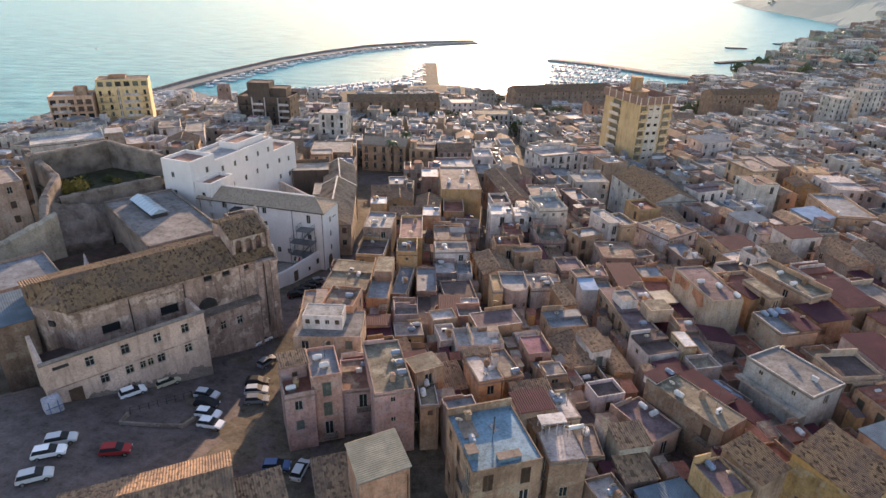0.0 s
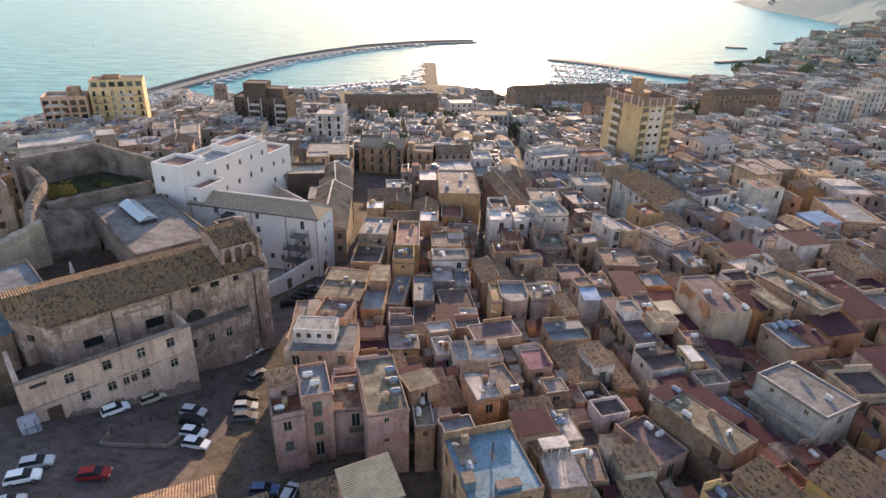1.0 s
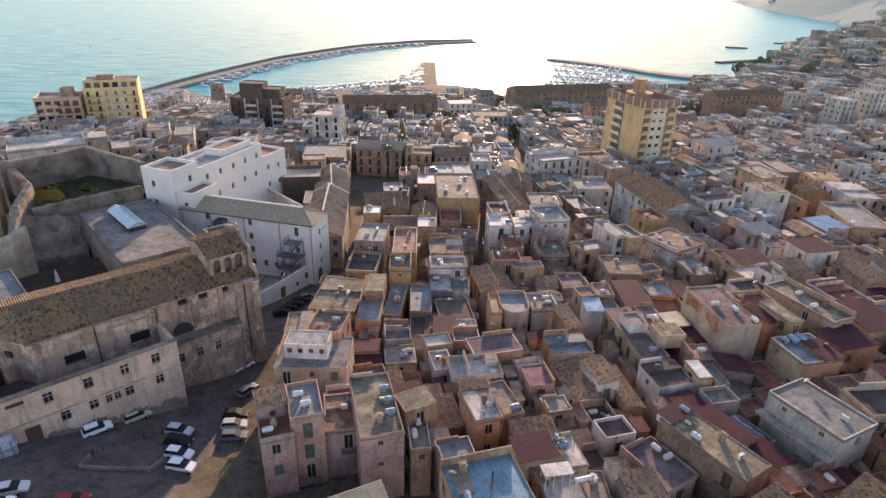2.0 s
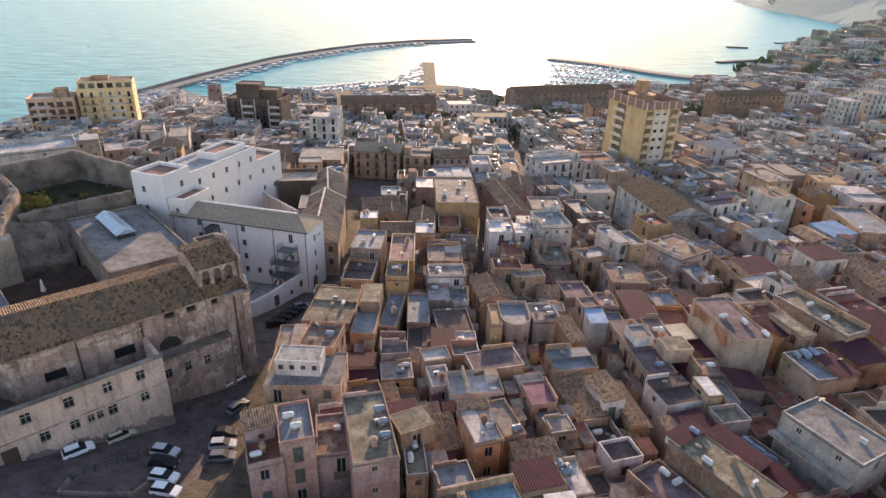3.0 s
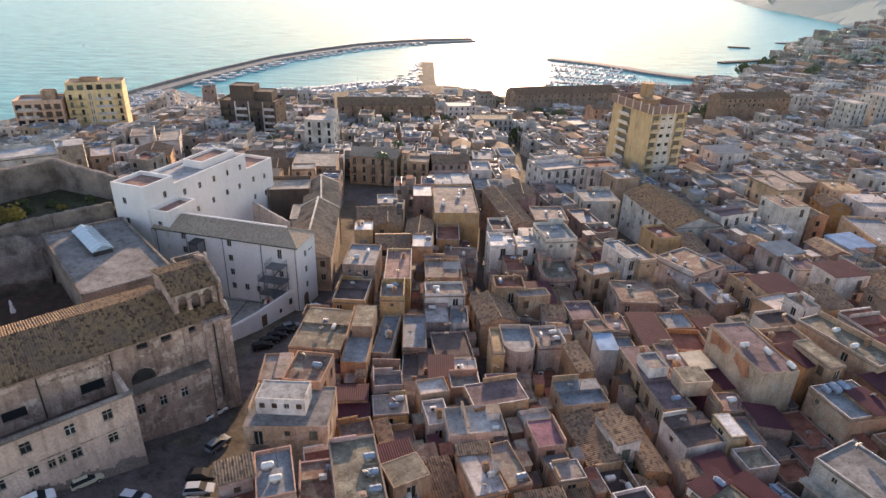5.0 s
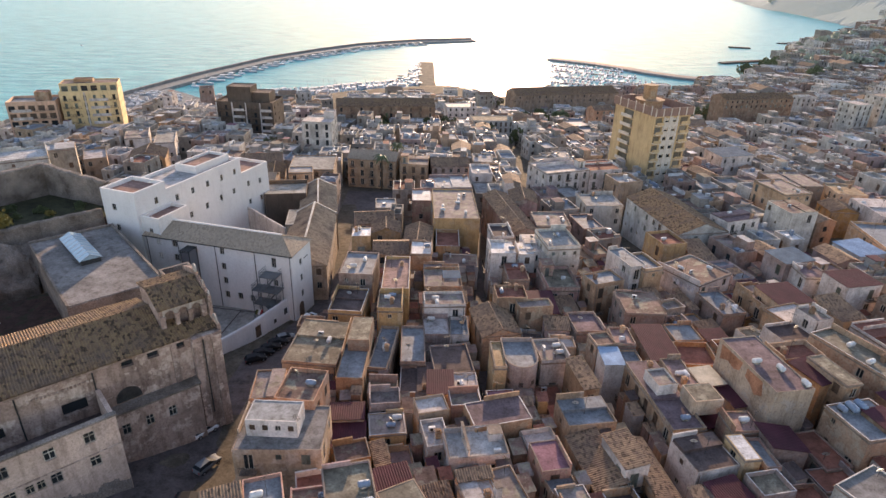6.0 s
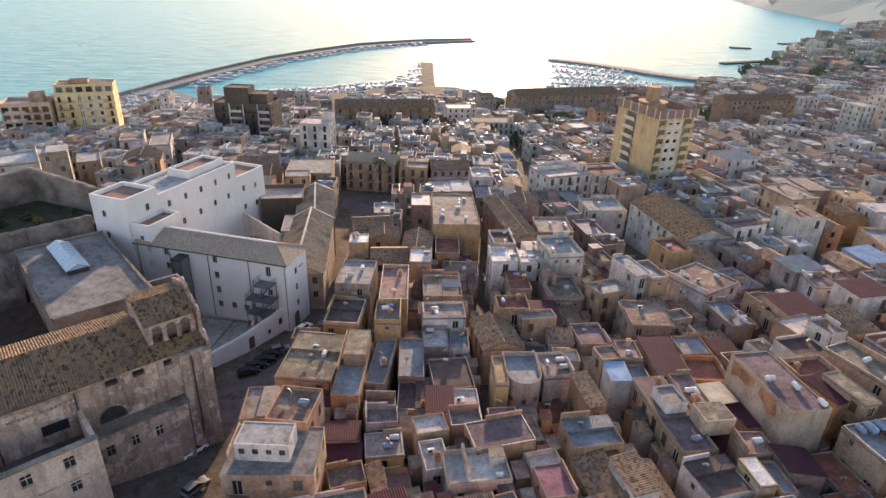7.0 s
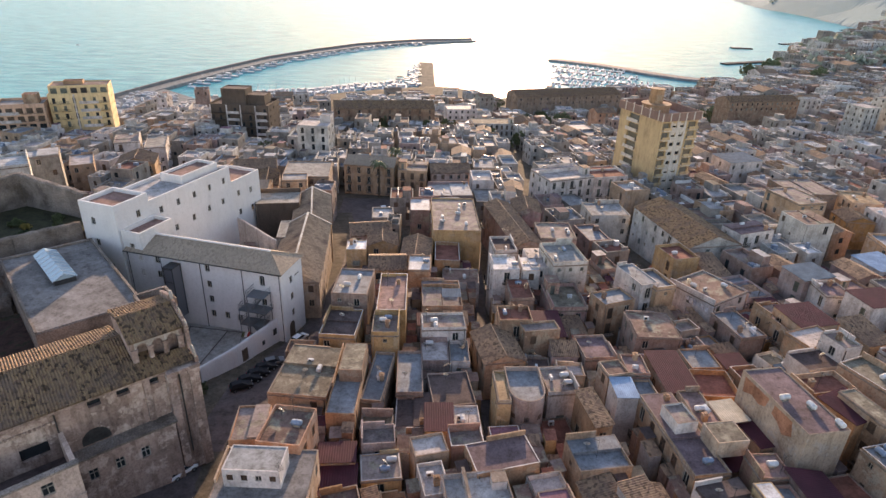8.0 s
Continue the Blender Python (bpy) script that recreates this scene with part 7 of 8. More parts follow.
# ---- other large buildings towards the harbour ----
def apartments(x, y, z, w, d, deg, wallmat, cols, floors, label, spans, kind="tall", storey=3.1, roof="grey", piers=()):
    """spans: (from, to, front) along the facade, front "solid" or "rail"; piers: pale upright strips."""
    b = house(x, y, z, w, d, deg, roof, "yellow", parapet=1.0, wallmat=wallmat, label=label, name="apartment_block", level=1, category="apartment block", group="", clutter=False,
              grid={"f": (cols, floors, kind), "r": (3, floors, "win"), "l": (3, floors, "win")}, storey=storey)
    lo = b.matrix_basis.translation.z
    H = z - lo
    for s in range(floors):
        zt = H - 1.0 - 0.6 - s * storey - 2.15
        for f0, f1, front in spans:
            xa, xb = -w / 2 + w * f0, -w / 2 + w * f1
            bm = bmesh.new()
            box(bm, xa, xb, -d / 2 - 1.25, -d / 2 - 0.004, zt - 0.18, zt - 0.02)
            bb = part("balcony", mesh_of("balcony", bm, wallmat if front == "rail" else "wall_white"), b)
            bm = bmesh.new()
            if front == "solid":
                box(bm, xa, xb, -d / 2 - 1.25, -d / 2 - 1.15, zt - 0.018, zt + 0.95)
            else:
                for q in range(int((xb - xa) / 0.3) + 1):
                    xx = min(xb - 0.03, xa + q * 0.3)
                    box(bm, xx, xx + 0.05, -d / 2 - 1.24, -d / 2 - 1.2, zt - 0.018, zt + 0.93)
                box(bm, xa, xb, -d / 2 - 1.25, -d / 2 - 1.19, zt + 0.93, zt + 1.0)
            part("balustrade", mesh_of("balustrade", bm, "wall_white" if front == "solid" else "iron"), bb)
    for f in piers:
        bm = bmesh.new()
        xx = -w / 2 + w * f
        box(bm, xx - 0.25, xx + 0.25, -d / 2 - 0.3, -d / 2 - 0.004, 0.0, H - 0.3)
        part("pier", mesh_of("pier", bm, "wall_white"), b)
    return b


apartments(-165.0, 264.4, 46.8, 17.0, 13.0, 20.5, "apt_salmon", 5, 4, "Orange-brown apartment block with long balconies", ((0.1, 0.5, "solid"), (0.55, 0.97, "rail")), "wide", 3.1, "ash")
apartments(-147.5, 275.5, 49.4, 21.5, 13.5, 20.5, "apt_yellow", 6, 4, "Pale yellow apartment block with balconies and dark shutters", ((0.03, 0.34, "rail"), (0.5, 0.82, "solid"), (0.84, 0.98, "rail")), "tall", 3.1, "grey", (0.42,))
house(-147.8, 276.5, 52.2, 21.2, 10.5, 20.5, "brown", "yellow", base=48.4, clutter=False, level=1, parapet=0.4, wallmat="apt_yellow", grid={"f": (6, 1, "wide"), "r": (2, 1, "win")}, label="Yellow set-back top storey of a block")
house(-162.0, 266.0, 49.6, 5.0, 4.5, 20.5, "red", "tan", base=45.6, sides="", clutter=False)
house(-150.5, 277.0, 53.2, 7.0, 4.0, 20.5, "red", "tan", base=51.6, sides="", clutter=False)
apartments(-90.0, 302.0, 41.7, 26.5, 16.0, -2, "brown_clad", 8, 5, "Dark brown apartment block with white balcony bands", ((0.04, 0.27, "rail"), (0.32, 0.51, "solid"), (0.55, 0.76, "rail"), (0.8, 0.98, "solid")), "tall", 3.1, "dark", (0.02, 0.295, 0.53, 0.78))
house(-93.0, 302.0, 47.8, 11.0, 9.0, -2, "dark", "tan", base=40.8, wallmat="brown_clad", sides="", clutter=False, label="Dark brown set-back penthouse storey")
house(-83.5, 303.0, 45.2, 8.0, 9.0, -2, "dark", "tan", base=40.8, wallmat="brown_clad", sides="", clutter=False, label="Dark brown lower penthouse room")
house(-47.6, 253.0, 45.0, 11.5, 10.0, -3, "white", "chalk", level=1, grid={"f": (3, 3, "tall"), "r": (2, 3, "win")})
house(-44.0, 256.0, 47.6, 4.0, 4.0, -3, "white", "white", base=44.2, sides="", clutter=False)
house(-22.3, 219.5, 41.0, 16.5, 10.0, -8, "slate", "cream", level=2, grid={"f": (5, 3, "tall"), "r": (3, 3, "win")}, label="Ochre palazzo with tall balcony windows and tiled roof")
house(-8.6, 216.5, 40.8, 9.2, 9.5, -2, "grey", "cream", level=2, grid={"f": (3, 3, "tall"), "r": (3, 3, "win")}, label="Cream palazzo with balcony doors and a pale roof terrace")
house(3.0, 219.0, 39.6, 13.0, 9.5, 8, "tile", "grey", level=2, grid={"f": (5, 2, "win")}, label="Grey stone palazzo with a dark tiled roof")
house(38.2, 208.2, 43.0, 15.6, 12.0, 22, "white", "white", level=2, grid={"f": (5, 3, "tall"), "l": (3, 3, "win"), "r": (2, 3, "win")}, label="White palazzo with iron balconies and a pale roof terrace")
house(52.5, 214.0, 42.0, 11.5, 11.0, 15, "red", "white", level=2, grid={"f": (3, 3, "tall")}, label="White house with a terracotta roof terrace")
house(-31.0, 345.0, 32.5, 52.0, 15.0, 9, "dark_tile", "stone", level=1, grid={"f": (10, 2, "tall")}, label="Long arcaded warehouse with a dark tiled roof", name="warehouse", category="warehouse", group="")
house(86.0, 462.0, 20.5, 80.0, 20.0, 17, "dark_tile", "cream", level=1, grid={"f": (16, 2, "win"), "l": (4, 2, "win")}, label="Long cream harbour building with a tiled roof", name="warehouse", category="warehouse", group="")
house(25.5, 332.0, 29.5, 21.0, 12.0, 6, "moss", "chalk", level=1, grid={"f": (8, 2, "tall")}, label="Pale yellow public building with arched windows")
house(10.0, 374.0, 27.0, 17.0, 12.0, 10, "white", "white", level=1, grid={"f": (5, 2, "win")})
house(92.0, 374.0, 27.5, 12.0, 10.0, 15, "tile", "salmon", level=1, grid={"f": (3, 3, "win")})
house(57.0, 336.0, 25.0, 14.0, 11.0, -8, "grey", "chalk", level=1, grid={"f": (4, 2, "tall")})
house(42.5, 338.0, 28.4, 11.0, 12.0, 4, "tile", "stone", level=1, grid={"f": (2, 2, "win")})
house(70.0, 332.0, 28.0, 10.0, 11.0, 12, "white", "white", level=1)
# darker wall pick: the shade on this front is put into its colour
house(196.0, 407.0, 31.0, 50.0, 14.0, 14, "dark_tile", "stone", level=1, grid={"f": (14, 2, "win")}, label="Long low stone building with a dark tiled roof")
house(250.0, 366.0, 42.0, 16.0, 12.0, 18, "grey", "chalk", level=1, grid={"f": (4, 4, "tall"), "l": (3, 4, "win")}, label="Chalky apartment house on the slope")
house(232.0, 362.0, 38.0, 11.0, 12.0, 18, "white", "chalk", level=1, grid={"f": (3, 4, "tall"), "l": (3, 4, "win")})
house(104.0, 300.0, 33.0, 14.0, 12.0, 10, "white", "white", level=1)

# ---- streets and squares ----
def ribbon(name, pts, widths, mat, label, category, lift=0.06):
    bm = bmesh.new()
    rows = []
    fine = []
    for (xa, ya), (xb, yb), wa, wb in zip(pts, pts[1:], widths, widths[1:]):
        n = max(1, int(math.hypot(xb - xa, yb - ya) / 3))
        fine += [(xa + (xb - xa) * i / n, ya + (yb - ya) * i / n, wa + (wb - wa) * i / n) for i in range(n)]
    fine.append((*pts[-1], widths[-1]))
    for i, (x, y, w) in enumerate(fine):
        a, b = fine[max(0, i - 1)], fine[min(len(fine) - 1, i + 1)]
        dx, dy = b[0] - a[0], b[1] - a[1]
        L = math.hypot(dx, dy)
        rows.append([bm.verts.new((x - dy / L * w * s, y + dx / L * w * s, town_z(x - dy / L * w * s, y + dx / L * w * s) + lift)) for s in (-0.5, -0.25, 0, 0.25, 0.5)])
    for a, b in zip(rows, rows[1:]):
        for k in range(4):
            bm.faces.new((a[k], a[k + 1], b[k + 1], b[k]))
    for (xa, ya), (xb, yb), w in zip(pts, pts[1:], widths):
        claim((xa + xb) / 2, (ya + yb) / 2, math.hypot(xb - xa, yb - ya) / 2, w / 2, math.degrees(math.atan2(yb - ya, xb - xa)))
    return tagged(part(name, mesh_of(name, bm, mat)), label, category, kind="structure")


ribbon("road", [(-62, 40), (-44, 62), (-28.5, 76), (-27, 90), (-27, 104), (-21.6, 122), (-19.5, 150), (-21, 185), (-24, 205)], [44, 30, 14, 9, 8, 5, 4.5, 5, 8], "asphalt", "Dark asphalt street widening into a car park", "street", 0.08)
ribbon("lane", [(-44, 46), (-28, 52), (-13, 57)], [16, 15, 10], "asphalt", "Dark asphalt lane below the pink houses", "street", 0.05)
ribbon("square", [(-30, 202), (10, 204)], [16, 12], "asphalt", "Dark asphalt square in front of the palazzi", "square", 0.1)
ribbon("alley", [(8.5, 88), (9.2, 120), (10.0, 185)], [2.0, 2.2, 2.4], "asphalt", "Narrow alley between houses", "alley", 0.07)
ribbon("alley", [(27.5, 112), (46, 150), (50, 195)], [3.0, 3.0, 3.0], "asphalt", "Narrow alley between houses", "alley", 0.07)
ribbon("alley", [(28, 62), (25.5, 85), (23, 100)], [2.0, 2.0, 2.0], "asphalt", "Narrow alley between houses", "alley", 0.07)

# ---- the rest of the old town ----
rt = random.Random(11)
claim(91, 155, 4.5, 5.5, 20)
WALL_PICK = ["cream"] * 6 + ["tan"] * 4 + ["grey"] * 7 + ["white"] * 4 + ["rose"] * 4 + ["ochre"] * 2 + ["yellow"] + ["stone"] * 3 + ["ash"] * 3 + ["pink", "salmon", "mauve", "mauve", "mauve", "chalk"]
ROOF_PICK = ["tile"] * 12 + ["grey"] * 4 + ["brown"] * 5 + ["red"] * 5 + ["blue"] * 3 + ["white"] * 1 + ["moss"] * 4 + ["maroon"] * 3 + ["dark"] * 2 + ["mauve", "mauve", "rose", "rose"]
# far picks are paler and greyer: distance haze is put into the colours
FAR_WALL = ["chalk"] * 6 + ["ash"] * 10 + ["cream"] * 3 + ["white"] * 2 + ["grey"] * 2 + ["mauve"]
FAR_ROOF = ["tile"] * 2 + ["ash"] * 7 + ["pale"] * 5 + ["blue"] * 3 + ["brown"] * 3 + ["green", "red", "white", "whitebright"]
count = 0
LITE = []  # houses past the nearest few hundred, joined below
for deg, x_lo, x_hi, y_lo, y_hi, cw, cd in ((3, -40, 26, 84, 330, 7.0, 10.5), (14, 22, 330, 40, 330, 7.4, 10.5), (-4, -210, -36, 140, 330, 8.6, 9.6)):
    y = y_lo
    row = 0
    while y < y_hi:
        grow = 1.0 + max(0, y - 160) / 700
        x = x_lo + (row % 2) * 3
        while x < x_hi:
            w, d = cw * grow * rt.uniform(0.7, 1.06), cd * grow * rt.uniform(0.72, 1.04)
            jx, jy, jd = rt.uniform(-1.2, 1.2), rt.uniform(-1.4, 1.4), deg + rt.uniform(-5, 5)
            h, wl, rf = rt.uniform(6.0, 9.6), rt.choice(WALL_PICK), rt.choice(ROOF_PICK)
            if rt.random() < 0.08:
                h += 3
            px, py = x + jx, y + jy
            inside = abs(px) < 0.80 * py + 26 and py > 42 and (deg != 14 or px > 24 + 0.04 * py)
            if inside and py > 100 and rt.random() < 0.04:
                inside = False
            for shrink in (1.0, 0.8, 0.62):
                if inside and free(px, py, w * shrink / 2, d * shrink / 2, jd, 0.02):
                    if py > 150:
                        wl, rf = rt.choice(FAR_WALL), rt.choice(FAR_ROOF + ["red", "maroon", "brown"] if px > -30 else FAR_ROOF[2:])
                    if math.hypot(px * 0.75, py) > 150:
                        LITE.append((px, py, town_z(px, py), w * shrink, d * shrink, jd, h, wl, rf))
                        claim(px, py, w * shrink / 2, d * shrink / 2, jd)
                        break
                    level = 2 if py < 135 else 1 if py < 250 else 0
                    wd, dd = w * shrink, d * shrink
                    if rf == "tile" and min(wd, dd) > 7:
                        dd = 7
                    house(px, py, town_z(px, py) + h, wd, dd, jd, rf, wl, level=level, parapet=rt.uniform(0.3, 0.8), win=0.8, sides="fl" if px > 8 else "fr" if px < -8 else "f", seed=count + 1000, clutter=py < 190)
                    count += 1
                    break
            x += cw * grow
        y += cd * grow * 0.98
        row += 1


# sheds and low rooms that fill the gaps between the houses
claim(-11.5, 56.5, 7.5, 3.0, 15)
ri = random.Random(19)
extra = 0
y = 47.0
while y < 128:
    x = -20.0 if y > 86 else -12.0
    if y < 56:
        x = 5.0
    while x < 0.75 * y + 14:
        px, py = x + ri.uniform(-0.7, 0.7), y + ri.uniform(-0.7, 0.7)
        jd = (3 if px < 24 and py > 84 else 15) + ri.uniform(-5, 5)
        wl, rf, h = ri.choice(WALL_PICK), ri.choice(["maroon"] * 3 + ["tile"] * 4 + ["red"] * 3 + ["brown"] * 3 + ["grey"] * 2 + ["dark"] * 2 + ["moss", "blue", "white", "mauve", "mauve"]), ri.uniform(4.6, 7.2)
        for w, d in ((5.2, 5.6), (3.6, 5.0), (4.0, 3.2)):
            if free(px, py, w / 2, d / 2, jd, 0.04):
                house(px, py, town_z(px, py) + h, w, d, jd, rf, wl, level=2, parapet=ri.uniform(0.3, 0.8), win=0.6, sides="fl" if px > 8 else "fr", seed=extra + 3000, name="outbuilding", category="outbuilding", group="outbuildings", clutter=w > 3.5)
                extra += 1
                break
        x += 1.7
    y += 1.8

WALL_MATS = ["wall_" + k for k in WALLS]
ROOF_MATS = ["roof_" + k for k in list(ROOFS) + list(SHEETS) + ["tile", "slate"]]


class Joined:
    """Many plain houses in one mesh."""

    def __init__(self):
        self.v, self.f, self.m = [], [], []

    def face(self, pts, mat):
        k = len(self.v)
        self.v += pts
        self.f.append(list(range(k, k + len(pts))))
        self.m.append(mat)

    def add(self, px, py, g, w, d, deg, h, wall, roof, rng):
        c, s = math.cos(radians(deg)), math.sin(radians(deg))

        def P(lx, ly, z):
            return (px + c * lx - s * ly, py + s * lx + c * ly, z)
        wm, rm = WALL_MATS.index("wall_" + wall), len(WALL_MATS) + ROOF_MATS.index("roof_" + roof)
        pane, iron = len(WALL_MATS) + len(ROOF_MATS), len(WALL_MATS) + len(ROOF_MATS) + 1
        hw, hd, z0, z1 = w / 2, d / 2, g - 2.5, g + h
        cs = [(-hw, -hd), (hw, -hd), (hw, hd), (-hw, hd)]
        for i in range(4):
            a, b = cs[i], cs[(i + 1) % 4]
            self.face([P(*a, z0), P(*b, z0), P(*b, z1), P(*a, z1)], wm)
        if min(w, d) < 3.0:
            # a small shed with a single slope
            up = 0.35
            self.face([P(-hw - 0.1, -hd - 0.1, z1 + 0.02), P(hw + 0.1, -hd - 0.1, z1 + 0.02), P(hw + 0.1, hd + 0.1, z1 + up), P(-hw - 0.1, hd + 0.1, z1 + up)], rm)
            for e in (-hw, hw):
                self.face([P(e, -hd, z1), P(e, hd, z1), P(e, hd, z1 + up)], wm)
            self.face([P(hw, hd, z1), P(-hw, hd, z1), P(-hw, hd, z1 + up), P(hw, hd, z1 + up)], wm)
        elif roof in ("tile", "slate"):
            along = w >= d
            r = min(w, d) * 0.5 * 0.36
            o = 0.35
            if along:
                self.face([P(-hw - o, -hd - o, z1 - 0.1), P(hw + o, -hd - o, z1 - 0.1), P(hw + o, 0, z1 + r), P(-hw - o, 0, z1 + r)], rm)
                self.face([P(hw + o, hd + o, z1 - 0.1), P(-hw - o, hd + o, z1 - 0.1), P(-hw - o, 0, z1 + r), P(hw + o, 0, z1 + r)], rm)
                for e in (-hw, hw):
                    self.face([P(e, -hd, z1), P(e, hd, z1), P(e, 0, z1 + r - 0.05)], wm)
            else:
                self.face([P(-hw - o, hd + o, z1 - 0.1), P(-hw - o, -hd - o, z1 - 0.1), P(0, -hd - o, z1 + r), P(0, hd + o, z1 + r)], rm)
                self.face([P(hw + o, -hd - o, z1 - 0.1), P(hw + o, hd + o, z1 - 0.1), P(0, hd + o, z1 + r), P(0, -hd - o, z1 + r)], rm)
                for e in (-hd, hd):
                    self.face([P(-hw, e, z1), P(hw, e, z1), P(0, e, z1 + r - 0.05)], wm)
        else:
            t, q = 0.3, rng.uniform(0.3, 0.9)
            ins = [(-hw + t, -hd + t), (hw - t, -hd + t), (hw - t, hd - t), (-hw + t, hd - t)]
            for i in range(4):
                a, b, ia, ib = cs[i], cs[(i + 1) % 4], ins[i], ins[(i + 1) % 4]
                self.face([P(*a, z1), P(*b, z1), P(*ib, z1), P(*ia, z1)], wm)
                self.face([P(*ia, z1), P(*ib, z1), P(*ib, z1 - q), P(*ia, z1 - q)], wm)
            self.face([P(*p, z1 - q) for p in ins], rm)
            if rng.random() < 0.32 and w > 5 and d > 5:
                ox, oy, a, b = rng.choice((-1, 1)) * w * 0.22, rng.choice((-1, 1)) * d * 0.2, w * 0.18, d * 0.2
                q4 = [(ox - a, oy - b), (ox + a, oy - b), (ox + a, oy + b), (ox - a, oy + b)]
                for i in range(4):
                    self.face([P(*q4[i], z1 - q), P(*q4[(i + 1) % 4], z1 - q), P(*q4[(i + 1) % 4], z1 + 1.9), P(*q4[i], z1 + 1.9)], wm)
                self.face([P(*p, z1 + 1.9) for p in q4], len(WALL_MATS) + rng.randrange(len(ROOFS)))
            # tanks, chimneys and low partitions
            for _ in range(rng.randrange(1, 6)):
                ox, oy, a, b, up = rng.uniform(-0.38, 0.38) * w, rng.uniform(-0.38, 0.38) * d, rng.uniform(0.25, 0.8), rng.uniform(0.25, 0.6), rng.uniform(0.5, 1.5)
                if rng.random() < 0.25:
                    a, b, up = (w * 0.4, 0.1, rng.uniform(0.7, 1.3)) if rng.random() < 0.5 else (0.1, d * 0.4, rng.uniform(0.7, 1.3))
                    ox, oy = (0, oy) if a > b else (ox, 0)
                q4 = [(ox - a, oy - b), (ox + a, oy - b), (ox + a, oy + b), (ox - a, oy + b)]
                mk = rng.choice((wm, wm, wm, pane + 2, pane + 2, pane + 3))
                for i in range(4):
                    self.face([P(*q4[i], z1 - q), P(*q4[(i + 1) % 4], z1 - q), P(*q4[(i + 1) % 4], z1 - q + up), P(*q4[i], z1 - q + up)], mk)
                self.face([P(*p, z1 - q + up) for p in q4], mk)
        for side in range(3):
            L = w if side == 0 else d
            for k in range(int(L / 3.2)):
                for st in range(2):
                    if rng.random() < 0.3:
                        continue
                    lx, zz, ww, wh = -L / 2 + (k + 0.5) * L / int(L / 3.2), z1 - 1.3 - st * 3.1, rng.uniform(0.45, 0.6), rng.choice((1.4, 1.4, 2.1))
                    e = 0.06
                    if side == 0:
                        pts = [P(lx - ww, -hd - e, zz - wh), P(lx + ww, -hd - e, zz - wh), P(lx + ww, -hd - e, zz), P(lx - ww, -hd - e, zz)]
                    else:
                        sg = 1 if side == 1 else -1
                        pts = [P(sg * (hw + e), lx - ww, zz - wh), P(sg * (hw + e), lx + ww, zz - wh), P(sg * (hw + e), lx + ww, zz), P(sg * (hw + e), lx - ww, zz)]
                    self.face(pts, rng.choice((pane, iron)))

    def done(self, name, label):
        me = bpy.data.meshes.new(name)
        me.from_pydata(self.v, [], self.f)
        for k in WALL_MATS + ROOF_MATS + ["pane", "wood", "tankwhite", "tankblue"]:
            me.materials.append(MATS[k])
        me.polygons.foreach_set("material_index", self.m)
        return tagged(part(name, me), label, "houses", kind="stuff")


mid = Joined()
# lean-tos and walled yards that close the narrow gaps
claim(-11.5, 58.0, 7.5, 3.0, 15)
rg = random.Random(29)
gaps = Joined()
y = 48.0
while y < 150:
    x = -20.0 if y > 86 else -10.0 if y > 60 else 4.0
    while x < 0.75 * y + 14:
        px, py = x + rg.uniform(-0.3, 0.3), y + rg.uniform(-0.3, 0.3)
        jd = (3 if px < 24 and py > 84 else 15) + rg.uniform(-4, 4)
        wl, rf, h = rg.choice(WALL_PICK), rg.choice(["tile"] * 3 + ["brown"] * 3 + ["red"] * 2 + ["dark"] * 2 + ["moss", "grey", "maroon"]), rg.uniform(3.6, 6.4)
        for w, d in ((2.2, 2.6), (1.6, 2.2), (1.3, 1.5)):
            if free(px, py, w / 2, d / 2, jd, 0.02):
                claim(px, py, w / 2, d / 2, jd)
                gaps.add(px, py, town_z(px, py), w, d, jd, h, wl, rf, rg)
                break
        x += 1.1
    y += 1.1
gaps.done("lean_tos", "Small lean-to rooms wedged between the houses")
for px, py, g, w, d, jd, h, wl, rf in LITE:
    mid.add(px, py, g, w, d, jd, h, wl, rf, rt)
mid.done("old_town_houses", "Crowded plastered old-town houses with tiled and flat roofs")


def far_quarter(name, seed, spans, step, label, keep):
    rng = random.Random(seed)
    jq = Joined()
    for x0, x1, y0, y1 in spans:
        y = y0
        while y < y1:
            x = x0
            st = step * (1 + max(0, y - 350) / 900)
            while x < x1:
                px, py = x + rng.uniform(-3, 3), y + rng.uniform(-3, 3)
                g = town_z(px, py)
                w, d, h, a = st * rng.uniform(0.5, 0.92), st * rng.uniform(0.5, 0.92), rng.uniform(5, 9.5), rng.choice((0, 12, 18)) + rng.uniform(-8, 8)
                if rng.random() < 0.05:
                    h += rng.uniform(4, 10)
                if py > 460 and px < 330:
                    h = min(h, 8.0)
                x += st
                if g < 2.3 or py > float(np.interp(px, SHORE_X, SHORE_Y)) - (55 if px < 60 else 30) or rng.random() > keep or abs(px) > 0.82 * py + 40 or not free(px, py, w / 2, d / 2, a, 0.5):
                    continue
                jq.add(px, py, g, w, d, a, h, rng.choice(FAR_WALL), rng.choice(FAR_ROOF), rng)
            y += st
    return jq.done(name, label)


far_quarter("harbour_houses", 5, ((-330, 420, 331, 600),), 12.5, "Crowded houses in haze-paled colours stepping down to the harbour", 0.8)
far_quarter("bay_houses", 6, ((330, 1500, 420, 1450), (260, 420, 330, 700)), 17.0, "Houses in haze-paled colours scattered along the far bay", 0.75)

